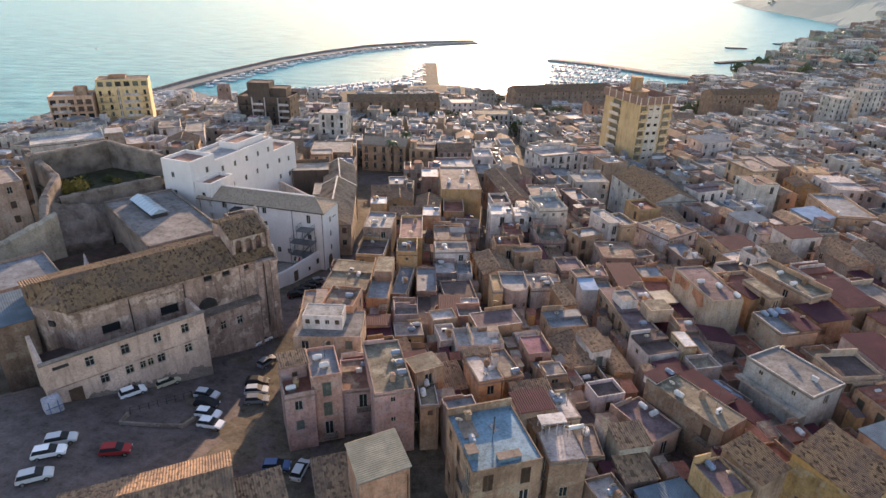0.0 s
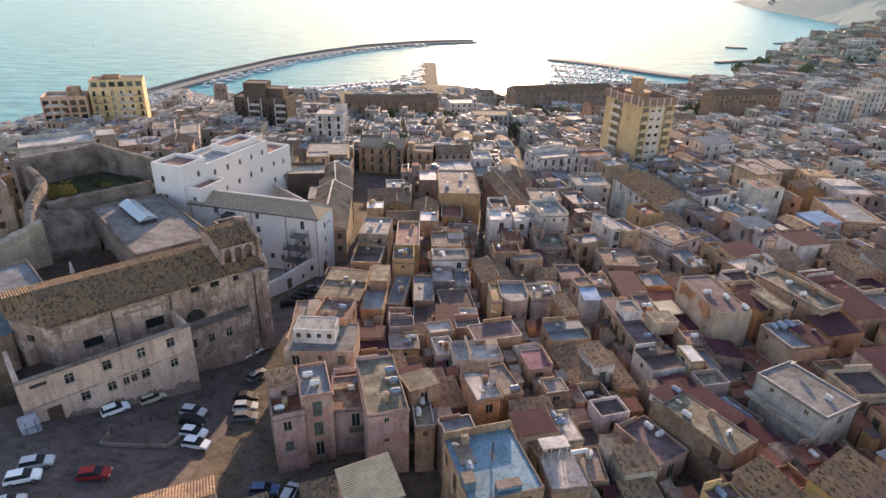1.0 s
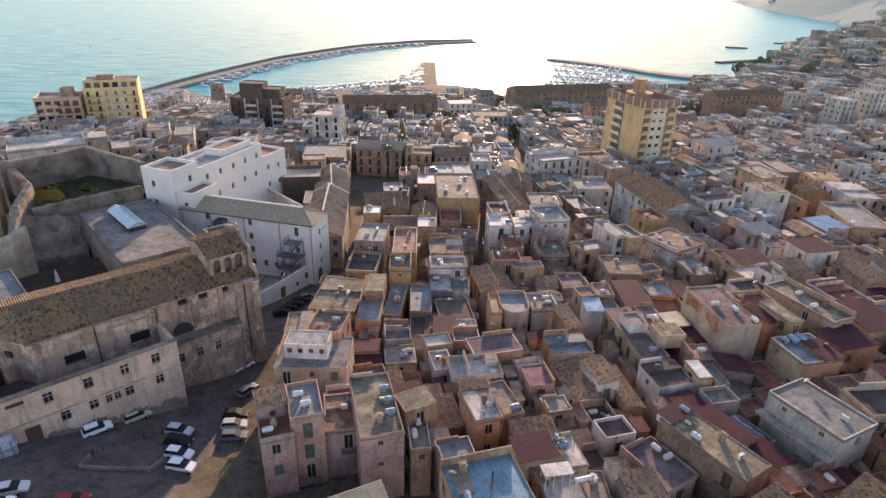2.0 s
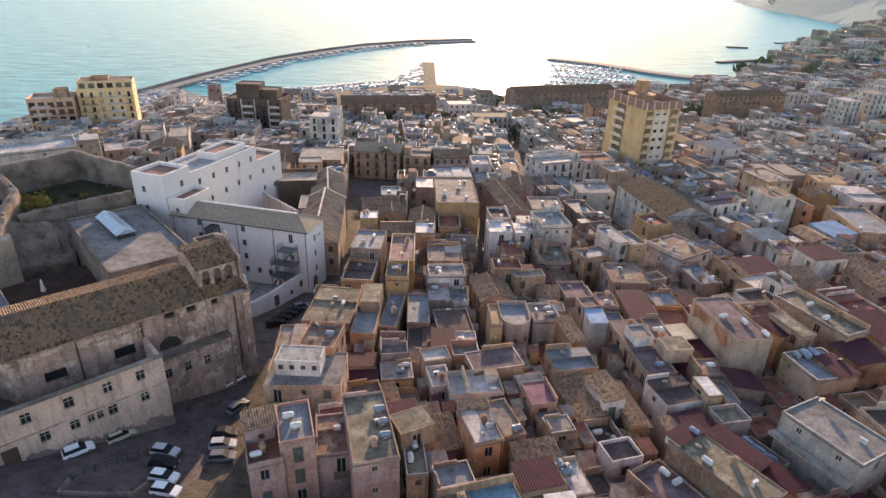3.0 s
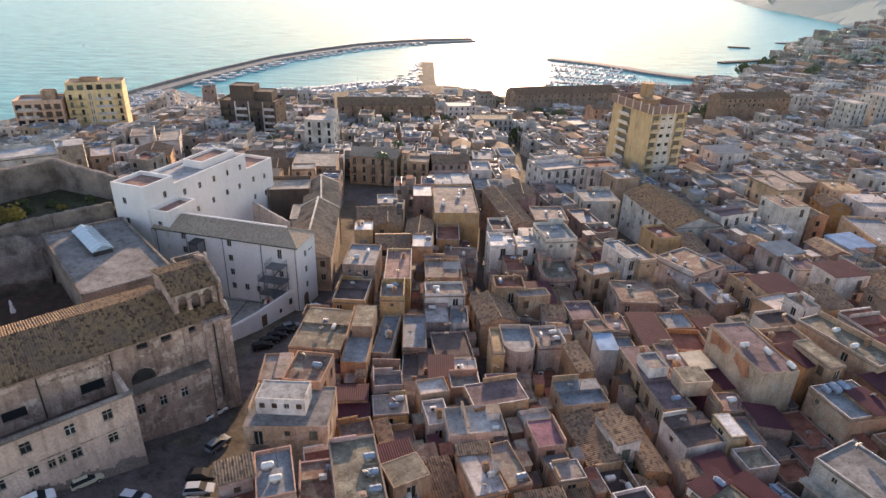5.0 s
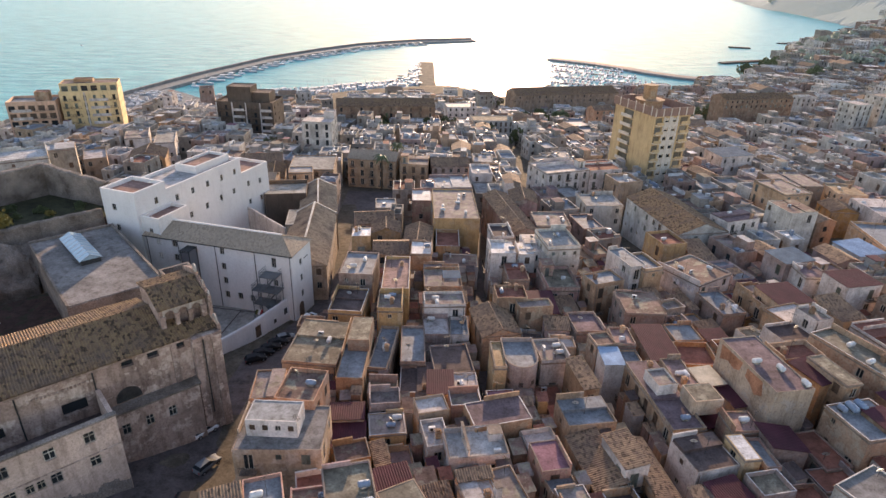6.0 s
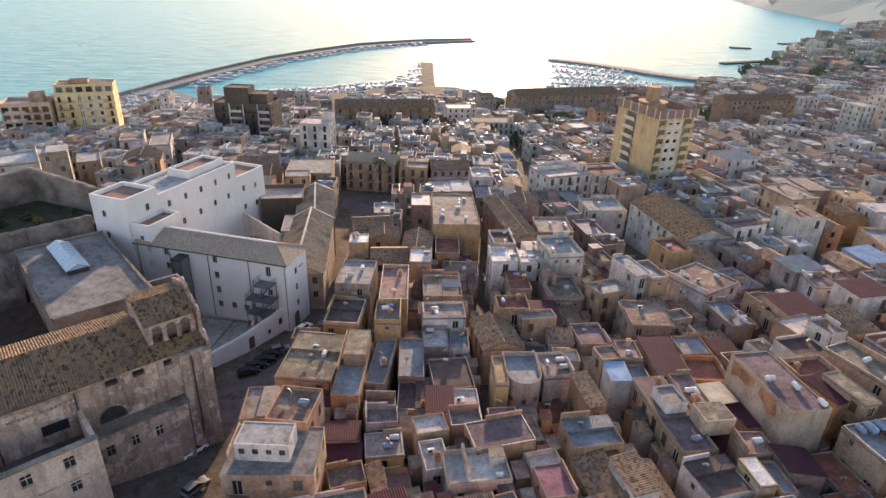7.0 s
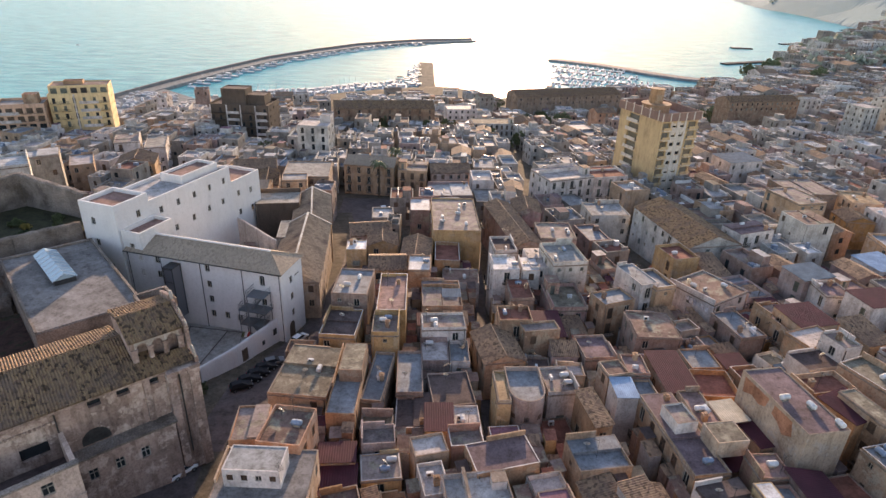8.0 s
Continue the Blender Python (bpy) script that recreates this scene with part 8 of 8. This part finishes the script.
# ---- harbour ----
def mole(name, pts, width, top, label, wallside=0, mat="concrete"):
    """A mole or jetty along pts: a paved deck with sloping sides and, on one side, a sea wall."""
    bm = bmesh.new()
    fine = []
    for (xa, ya), (xb, yb) in zip(pts, pts[1:]):
        n = max(1, int(math.hypot(xb - xa, yb - ya) / 12))
        fine += [(xa + (xb - xa) * i / n, ya + (yb - ya) * i / n) for i in range(n)]
    fine.append(pts[-1])
    rows = []
    h = width / 2
    for i, (x, y) in enumerate(fine):
        a, b = fine[max(0, i - 1)], fine[min(len(fine) - 1, i + 1)]
        L = math.hypot(b[0] - a[0], b[1] - a[1])
        nx, ny = -(b[1] - a[1]) / L, (b[0] - a[0]) / L
        prof = [(-h - 1, -3), (-h, top), (h, top), (h + 1, -3)]
        if wallside:
            prof = [(-h - 1, -3), (-h, top), (h - 3, top), (h - 3, top + 2.4), (h - 1.5, top + 2.4), (h + 4, 0.5), (h + 6, -3)]
        rows.append([bm.verts.new((x + nx * o * (wallside or 1), y + ny * o * (wallside or 1), z)) for o, z in prof])
    for a, b in zip(rows, rows[1:]):
        for k in range(len(a) - 1):
            bm.faces.new((a[k], b[k], b[k + 1], a[k + 1]))
    bm.faces.new(rows[0])
    bm.faces.new(rows[-1])
    bmesh.ops.recalc_face_normals(bm, faces=bm.faces)
    return tagged(part(name, mesh_of(name, bm, mat)), label, "breakwater", kind="structure")


BW = [(-243, 480), (-232, 540), (-218, 600), (-188, 703), (-150, 780), (-108, 848), (-40, 912), (41, 956)]
mole("breakwater", BW, 15, 2.6, "Long curved concrete breakwater with a sea wall", 1)
mole("jetty", [(-14, 560), (-17, 600), (-21, 716)], 15, 2.2, "Broad rubble-sided harbour pier", 0, "rock")
mole("jetty", [(128, 782), (150, 768), (175, 750), (201, 724), (225, 694), (251, 672), (285, 655)], 16, 2.4, "Curved harbour jetty sheltering the marina")
PONTOONS = [((124, 738), (196, 700)), ((118, 700), (200, 662)), ((110, 660), (206, 622)), ((104, 622), (190, 598))]
for a_, b_ in PONTOONS:
    mole("jetty", [a_, b_], 4, 0.8, "Low marina pontoon")
for x0, y0, x1, y1 in ((417, 838, 346, 801), (466, 985, 436, 988), (590, 1080, 553, 1070), (937, 1440, 862, 1417)):
    mole("groyne", [(x0, y0), (x1, y1)], 9, 1.6, "Dark rock groyne running out from the beach", 0, "rock")

# boulders along the sea side of the breakwater
rb = random.Random(21)
bm = bmesh.new()
for (xa, ya), (xb, yb) in zip(BW, BW[1:]):
    L = math.hypot(xb - xa, yb - ya)
    nx, ny = -(yb - ya) / L, (xb - xa) / L
    for i in range(int(L / 2.2)):
        f = rb.random()
        o = rb.uniform(8.5, 13.5)
        m_ = Matrix.Translation((xa + (xb - xa) * f + nx * o, ya + (yb - ya) * f + ny * o, rb.uniform(-0.4, 1.4))) @ Euler((rb.uniform(0, 3), rb.uniform(0, 3), rb.uniform(0, 3))).to_matrix().to_4x4() @ Matrix.Diagonal((rb.uniform(1, 1.8), rb.uniform(1, 1.8), rb.uniform(0.8, 1.4), 1))
        vs = box(bm, -1, 1, -1, 1, -1, 1)
        for v in vs:
            v.co = m_ @ v.co
tagged(part("boulders", mesh_of("boulders", bm, "rock")), "Rough grey boulders heaped along the breakwater", "rocks", kind="stuff")

# boats: one fishing boat and one small craft, then copies
def boat(length, beam, name, label, cabin, mast, paint):
    ob = empty(name, pose(0, 0, 0), label, "boat", "moored boats")
    bm = bmesh.new()
    rows = []
    for f, k, lift in ((0, 0.7, 0.0), (0.25, 1.0, 0.0), (0.6, 1.0, 0.1), (0.85, 0.6, 0.35), (1.0, 0.05, 0.7)):
        x = -length / 2 + f * length
        rows.append([bm.verts.new((x, s * beam / 2 * k * q, z)) for s, q, z in ((-1, 1, 0.9 + lift), (-1, 0.75, -0.2), (1, 0.75, -0.2), (1, 1, 0.9 + lift))])
    for a, b in zip(rows, rows[1:]):
        for k in range(3):
            bm.faces.new((a[k], b[k], b[k + 1], a[k + 1]))
        bm.faces.new((a[3], b[3], b[0], a[0]))
    bm.faces.new(rows[0])
    bmesh.ops.recalc_face_normals(bm, faces=bm.faces)
    part("hull", mesh_of("hull", bm, paint), ob)
    if cabin:
        bm = bmesh.new()
        box(bm, -length * 0.3, length * 0.02, -beam * 0.3, beam * 0.3, 0.9, 2.9)
        box(bm, -length * 0.32, length * 0.05, -beam * 0.34, beam * 0.34, 2.9, 3.05)
        cb = part("wheelhouse", mesh_of("wheelhouse", bm, "tankwhite"), ob)
        bm = bmesh.new()
        box(bm, length * 0.021, length * 0.03, -beam * 0.24, beam * 0.24, 2.0, 2.6)
        part("windscreen", mesh_of("windscreen", bm, "pane"), cb)
    if mast:
        bm = bmesh.new()
        tube(bm, (length * 0.08, 0, 0.9), (length * 0.08, 0, mast), 0.09, 0.05, 6)
        part("mast", mesh_of("mast", bm, "dish"), ob)
        bm = bmesh.new()
        tube(bm, (length * 0.08, 0, 1.9), (-length * 0.35, 0, 2.3), 0.07, None, 6)
        part("boom", mesh_of("boom", bm, "dish"), ob)
    return ob


b_fish = boat(17, 5.2, "fishing_boat", "Pale grey fishing boat moored in the harbour", True, 8.5, "paint_silver")
b_white = boat(8, 2.8, "motor_boat", "Small white motor boat at its mooring", True, 0, "paint_white")
b_sail = boat(10, 3.0, "sailing_boat", "White sailing boat with a bare mast", False, 12.5, "paint_white")
spots = []
for (xa, ya), (xb, yb) in zip(BW[1:6], BW[2:7]):
    L = math.hypot(xb - xa, yb - ya)
    nx, ny = (yb - ya) / L, -(xb - xa) / L
    for i in range(int(L / 13)):
        spots.append((xa + (xb - xa) * (i + 0.5) / int(L / 13) + nx * 17, ya + (yb - ya) * (i + 0.5) / int(L / 13) + ny * 17, math.degrees(math.atan2(ny, nx)) + rb.uniform(-10, 10), b_fish if rb.random() < 0.6 else b_white))
for i in range(34):
    x = -165 + i * 4.3
    for off in (6, 24) if x < -40 else (6,):
        spots.append((x, float(np.interp(x, SHORE_X, SHORE_Y)) + off + rb.uniform(3, 9), rb.uniform(60, 120), rb.choice((b_fish, b_white, b_fish, b_fish))))
for i in range(16):
    spots.append((-30 + rb.uniform(-3, 3), 590 + i * 7.5, rb.uniform(170, 190), rb.choice((b_white, b_fish))))
for (xa, ya), (xb, yb) in PONTOONS:
    L = math.hypot(xb - xa, yb - ya)
    for i in range(int(L / 5.5)):
        f = (i + 0.5) / int(L / 5.5)
        for sg in (-1, 1):
            if rb.random() < 0.85:
                spots.append((xa + (xb - xa) * f + sg * 7 * (ya - yb) / L, ya + (yb - ya) * f + sg * 7 * (xb - xa) / L, 64 + rb.uniform(-6, 6), rb.choice((b_sail, b_white, b_white))))
firsts = {}
for x, y, a, b_ in spots:
    m_ = pose(x, y, 0.0, 0, 0, a)
    if b_.name not in firsts:
        firsts[b_.name] = 1
        b_.matrix_basis = m_
    else:
        copy_thing(b_, m_)
copy_thing(b_white, pose(-439, 773, 0, 0, 0, 10) @ Matrix.Scale(0.4, 4))
# four floats in a square off the pier
for i in range(8):
    bm = bmesh.new()
    box(bm, -2.5, 2.5, -1.6, 1.6, -0.2, 0.5)
    tagged(part("float", mesh_of("float", bm, "rock"), None, "", pose(-44 + (i % 2) * 9, 586 + (i // 2) * 15, 0, 0, 0, rb.uniform(-9, 9))), "Small dark mooring float on the water", "float", "mooring floats")

# ---- cars ----
def car(m, paint, label):
    """A small hatchback: lofted body, glasshouse, lamps and four wheels."""
    ob = empty("car", m @ Matrix.Scale(0.9, 4), label, "car", "parked cars")
    L, W = 3.8, 1.62
    prof = [(-1.9, 0.35), (-1.9, 0.8), (-1.78, 0.98), (-1.2, 1.0), (0.75, 0.98), (1.45, 0.86), (1.85, 0.68), (1.9, 0.35)]
    bm = bmesh.new()
    rows = [[bm.verts.new((x, s * W / 2 * (0.93 if abs(x) > 1.8 else 1), z)) for x, z in prof] for s in (-1, 1)]
    for i in range(len(prof)):
        j = (i + 1) % len(prof)
        bm.faces.new((rows[0][i], rows[0][j], rows[1][j], rows[1][i]))
    bm.faces.new(rows[0])
    bm.faces.new(rows[1][::-1])
    bmesh.ops.recalc_face_normals(bm, faces=bm.faces)
    bmesh.ops.bevel(bm, geom=bm.edges[:], offset=0.05, segments=2, affect="EDGES")
    body = part("body", mesh_of("car_body", bm, "paint_" + paint), ob)
    gl = [(-1.75, 0.98), (-1.5, 1.4), (-0.9, 1.47), (0.15, 1.42), (0.95, 0.97)]
    bm = bmesh.new()
    rows = [[bm.verts.new((x, s * (W / 2 - 0.06 - (0.16 if z > 1.1 else 0)), z)) for x, z in gl] for s in (-1, 1)]
    for i in range(len(gl) - 1):
        bm.faces.new((rows[0][i], rows[0][i + 1], rows[1][i + 1], rows[1][i]))
    bm.faces.new(rows[0])
    bm.faces.new(rows[1][::-1])
    bmesh.ops.recalc_face_normals(bm, faces=bm.faces)
    part("glass", mesh_of("car_glass", bm, "cabin"), ob)
    bm = bmesh.new()
    box(bm, -1.5, 0.18, -W / 2 + 0.23, W / 2 - 0.23, 1.45, 1.5)
    bmesh.ops.bevel(bm, geom=bm.edges[:], offset=0.02, segments=1, affect="EDGES")
    part("roof", mesh_of("car_roof", bm, "paint_" + paint), ob)
    for sx in (-1.2, 1.2):
        for sy in (-1, 1):
            bm = bmesh.new()
            tube(bm, (sx, sy * (W / 2 - 0.16), 0.3), (sx, sy * (W / 2 + 0.02), 0.3), 0.3, None, 14)
            wh = part("wheel", mesh_of("tyre", bm, "tyre"), ob)
            bm = bmesh.new()
            tube(bm, (sx, sy * (W / 2 + 0.021), 0.3), (sx, sy * (W / 2 + 0.035), 0.3), 0.18, None, 10)
            part("rim", mesh_of("rim", bm, "chrome"), wh)
    for sy in (-1, 1):
        bm = bmesh.new()
        box(bm, 1.84, 1.9, sy * 0.55 - 0.16, sy * 0.55 + 0.16, 0.58, 0.72)
        part("headlight", mesh_of("headlight", bm, "tankwhite"), ob)
        bm = bmesh.new()
        box(bm, -1.93, -1.86, sy * 0.62 - 0.08, sy * 0.62 + 0.08, 0.62, 0.9)
        part("tail_light", mesh_of("tail_light", bm, "paint_red"), ob)
    return ob


SAY_CAR = {"white": "White", "silver": "Silver", "black": "Black", "blue": "Blue", "beige": "Beige", "red": "Red", "grey": "Dark grey"}
for x, y, a, paint in ((-42.0, 65.2, 40, "white"), (-39.2, 69.3, 42, "beige"), (-32.9, 67.4, -8, "silver"), (-32.1, 65.3, -8, "black"), (-31.0, 62.9, -8, "white"), (-29.8, 60.7, -8, "white"), (-27.3, 72.3, 8, "black"),
                       (-26.7, 69.9, 8, "silver"), (-25.9, 67.5, 8, "grey"), (-43.8, 52.8, 20, "silver"), (-43.6, 50.4, 20, "white"), (-42.6, 46.5, 25, "silver"), (-19.4, 53.8, 5, "blue"), (-37.4, 52.4, 12, "red"),
                       (-30.2, 84.6, 50, "white"), (-27.6, 78.4, 60, "grey"), (-28.9, 103.0, 30, "black"), (-28.2, 104.9, 30, "black"), (-27.4, 106.7, 30, "black"), (-26.7, 108.6, 30, "black"), (-25.9, 110.4, 30, "grey"), (-23.6, 118.6, 62, "white"), (-21.0, 116.0, 85, "grey"),
                       (-20.0, 160.0, 90, "white"), (-20.6, 172.0, 92, "grey"), (-16.0, 198.0, 10, "white"), (-12.0, 199.0, 5, "grey"), (-8.0, 199.5, 5, "silver"), (-16.4, 53.4, 80, "silver")):
    car(pose(x, y, town_z(x, y) + 0.1, 0, 0, a), paint, SAY_CAR[paint] + " small car parked on the asphalt")
ruined_wall([(-40.1, 60.2, 47.4), (-40.1, 58.2, 47.6), (-36.5, 58.7, 46.9), (-32.9, 59.5, 46.2), (-32.2, 61.6, 45.8)], 0.35, 42.0, "ruin", "Low rough parapet wall in the car park", 12, 0.02)
# steel railing that closes the sunken corner of the car park
railing = empty("railing", pose(-40.0, 60.6, town_z(-40.0, 60.6)), "Thin dark steel railing along a sunken car park corner", "railing")
prev = None
for k in range(8):
    px, py = -40.0 + 5.1 * k / 7, 60.6 + 6.5 * k / 7
    foot = Vector((px + 40.0, py - 60.6, town_z(px, py) - town_z(-40.0, 60.6)))
    bm = bmesh.new()
    tube(bm, foot, foot + Vector((0, 0, 1.15)), 0.045, None, 6)
    part("post", mesh_of("post", bm, "iron"), railing)
    if prev:
        for h in (0.6, 1.1):
            bm = bmesh.new()
            tube(bm, prev + Vector((0, 0, h)), foot + Vector((0, 0, h)), 0.03, None, 6)
            part("rail", mesh_of("rail", bm, "iron"), railing)
    prev = foot
# car-shaped boxes stand in for boats on trailers
rc = random.Random(8)
bm = bmesh.new()
for i in range(90):
    px, py = rc.uniform(-242, -190), rc.uniform(452, 505)
    if px + 0.35 * (py - 452) > -190:
        continue
    z = max(town_z(px, py), 2.0)
    m_ = pose(px, py, z, 0, 0, rc.choice((20, 110)))
    k = len(bm.verts)
    for v in box(bm, -1.9, 1.9, -0.8, 0.8, 0.25, 0.9) + box(bm, -1.4, 0.8, -0.7, 0.7, 0.9, 1.45):
        v.co = m_ @ v.co
tagged(part("quay_cars", mesh_of("quay_cars", bm, "paint_silver")), "Car-shaped boxes standing in for boats on trailers on the far quay", "cars", kind="stuff")
bm = bmesh.new()
quad(bm, [(-250, 440, 2.1), (-205, 446, 2.1), (-170, 472, 2.1), (-225, 520, 2.1), (-247, 520, 2.1)])
tagged(part("quay", mesh_of("quay", bm, "concrete")), "Grey concrete quay used as a car park", "quay", kind="structure")

# ---- greenery ----
def tree(x, y, z, h, r, leaf="leaf", seed=1, label="Leafy dark green tree", name="tree", clumps=260, trunk=0.35):
    rng = random.Random(seed)
    ob = empty(name, pose(x, y, z), label, "tree" if name == "tree" else name, "trees" if name == "tree" else "")
    if trunk:
        bm = bmesh.new()
        tube(bm, (0, 0, -0.5), (0.1, 0.05, h * 0.45), r * 0.09, r * 0.06, 7)
        for k in range(5):
            a = k * 1.3 + rng.random()
            tube(bm, (0.08, 0.04, h * (0.34 + 0.03 * k)), (math.cos(a) * r * 0.6, math.sin(a) * r * 0.6, h * (0.62 + 0.05 * k)), r * 0.045, r * 0.02, 5)
        part("trunk", mesh_of("trunk", bm, "bark"), ob)
    bm = bmesh.new()
    lobes = [(rng.uniform(-0.5, 0.5) * r, rng.uniform(-0.5, 0.5) * r, h * rng.uniform(0.5, 0.85), r * rng.uniform(0.4, 0.65)) for _ in range(7)]
    for i in range(clumps):
        lx, ly, lz, lr = lobes[i % 7]
        d = Vector((rng.gauss(0, 1), rng.gauss(0, 1), rng.gauss(0, 0.8))).normalized() * lr * rng.uniform(0.55, 1.05)
        c = Vector((lx, ly, lz)) + d
        if c.z < h * 0.2:
            continue
        s_ = r * rng.uniform(0.09, 0.18)
        rot = Euler((rng.uniform(0, 6), rng.uniform(0, 6), rng.uniform(0, 6))).to_matrix()
        for ang in (0, 1.1, 2.2):
            rr = rot @ Euler((ang, ang * 0.7, 0)).to_matrix()
            vs = [bm.verts.new(c + rr @ Vector(p) * s_) for p in ((-1, -0.5, 0), (0.1, -0.7, 0.2), (1, 0.1, 0), (0.2, 0.7, -0.2), (-0.7, 0.5, 0.1))]
            bm.faces.new(vs)
    part("crown", mesh_of("crown", bm, leaf), ob)
    return ob


def palm(x, y, z, h, seed):
    rng = random.Random(seed)
    ob = empty("palm_tree", pose(x, y, z), "Tall date palm with a drooping feathery crown", "palm", "palms")
    bm = bmesh.new()
    tube(bm, (0, 0, -0.5), (0.2, 0, h), 0.32, 0.22, 8)
    part("trunk", mesh_of("palm_trunk", bm, "bark"), ob)
    for k in range(22):
        a, up = k * 2.4, rng.uniform(-0.2, 1.0)
        bm = bmesh.new()
        prev = None
        for i in range(6):
            f = i / 5
            x1, z1 = 2.8 * f, h + up * 2.2 * f - 2.6 * f * f
            wd = 0.45 * math.sin(math.pi * min(1, f * 0.9 + 0.1))
            row = [bm.verts.new((math.cos(a) * x1 - math.sin(a) * s * wd, math.sin(a) * x1 + math.cos(a) * s * wd, z1 - abs(s) * 0.22)) for s in (-1, 0, 1)]
            if prev:
                for q in range(2):
                    bm.faces.new((prev[q], prev[q + 1], row[q + 1], row[q]))
            prev = row
        part("frond", mesh_of("frond", bm, "leaf"), ob)
    return ob


palm(-19.4, 211.5, 31.0, 12.5, 1)
palm(-16.0, 235.0, 29.0, 12.0, 2)
for i, (x, y, h, r) in enumerate(((-2, 300, 8, 5), (10, 296, 7, 4.5), (20, 300, 9, 5), (35, 300, 7, 4.5), (-20, 330, 9, 6), (-34, 335, 9, 6), (-48, 340, 9, 6), (-8, 338, 8, 6), (4, 340, 9, 6), (50, 385, 9, 6), (62, 395, 9, 7), (74, 402, 9, 6),
                                  (168, 415, 11, 8), (180, 425, 12, 9), (192, 430, 11, 8), (205, 440, 10, 8), (40, 470, 7, 5), (52, 480, 7, 5), (-60, 300, 8, 5), (-70, 262, 7, 4), (-28, 300, 8, 5), (300, 640, 12, 9), (330, 660, 12, 10), (360, 700, 12, 9), (345, 600, 12, 9))):
    tree(x, y, town_z(x, y), h, r, "leaf" if y < 400 else "leafsea", i + 30, "Dark green broad-crowned tree", "tree", 240)
for i, (x, y, h, r, lf) in enumerate(((-79.2, 122.4, 3.0, 2.0, "leafyellow"), (-81.0, 120.6, 2.0, 1.6, "leafyellow"), (-83.5, 123.0, 2.2, 2.0, "leafyellow"), (-74, 127, 0.5, 1.1, "leaf"), (-70, 131, 0.5, 1.3, "leaf"), (-78, 131, 0.6, 1.5, "leaf"), (-84, 131, 0.7, 1.6, "leaf"), (-72, 134.5, 0.5, 1.4, "leaf"), (-75.5, 130, 0.4, 1.2, "leafyellow"), (-80.5, 127.5, 0.5, 1.3, "leaf"))):
    tree(x, y, 53.8, h, r, lf, i + 70, "Yellowing shrub in a walled garden" if lf == "leafyellow" else "Low dark green shrub in the garden", "shrub", 200, 0)
for i, (x, y, z, h, r) in enumerate(((-41.8, 111.5, 40.5, 4.5, 2.0), (-44.5, 114.0, 40.5, 4.0, 1.8), (-36.0, 101.8, 40.6, 1.6, 1.1), (-34.2, 101.4, 40.6, 1.4, 1.0))):
    tree(x, y, z, h, r, "leaf", i + 90, "Dark courtyard tree by a white wall", "tree", 180)
# woods on the far slope
rw = random.Random(77)
verts, faces = [], []
for i in range(9000):
    px, py = (rw.uniform(330, 1300), rw.uniform(560, 1250)) if i < 3000 else (rw.uniform(800, 1900), rw.uniform(1250, 2900))
    g = town_z(px, py)
    if g < 3 or abs(px) > 0.82 * py + 40 or noise.noise(Vector((px * 0.006, py * 0.006, 3.0))) < (0.02 if py < 1250 else 0.35):
        continue
    r = rw.uniform(3, 6.5) * (1.0 if py < 1250 else 1.7)
    for q in range(14):
        c = Vector((px + rw.uniform(-r, r) * 0.7, py + rw.uniform(-r, r) * 0.7, g + r * rw.uniform(0.5, 1.5)))
        rr = Euler((rw.uniform(0, 6), rw.uniform(0, 6), rw.uniform(0, 6))).to_matrix()
        k = len(verts)
        verts += [c + rr @ Vector(p) * r * 0.42 for p in ((-1, -0.6, 0), (0.2, -1, 0.3), (1, 0.2, 0), (-0.2, 1, -0.3))]
        faces.append([k, k + 1, k + 2, k + 3])
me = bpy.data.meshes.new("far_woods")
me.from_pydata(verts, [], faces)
me.materials.append(MATS["leafhaze"])
tagged(part("far_woods", me), "Trees in haze-paled green scattered over the far bay slope", "woods", kind="stuff")
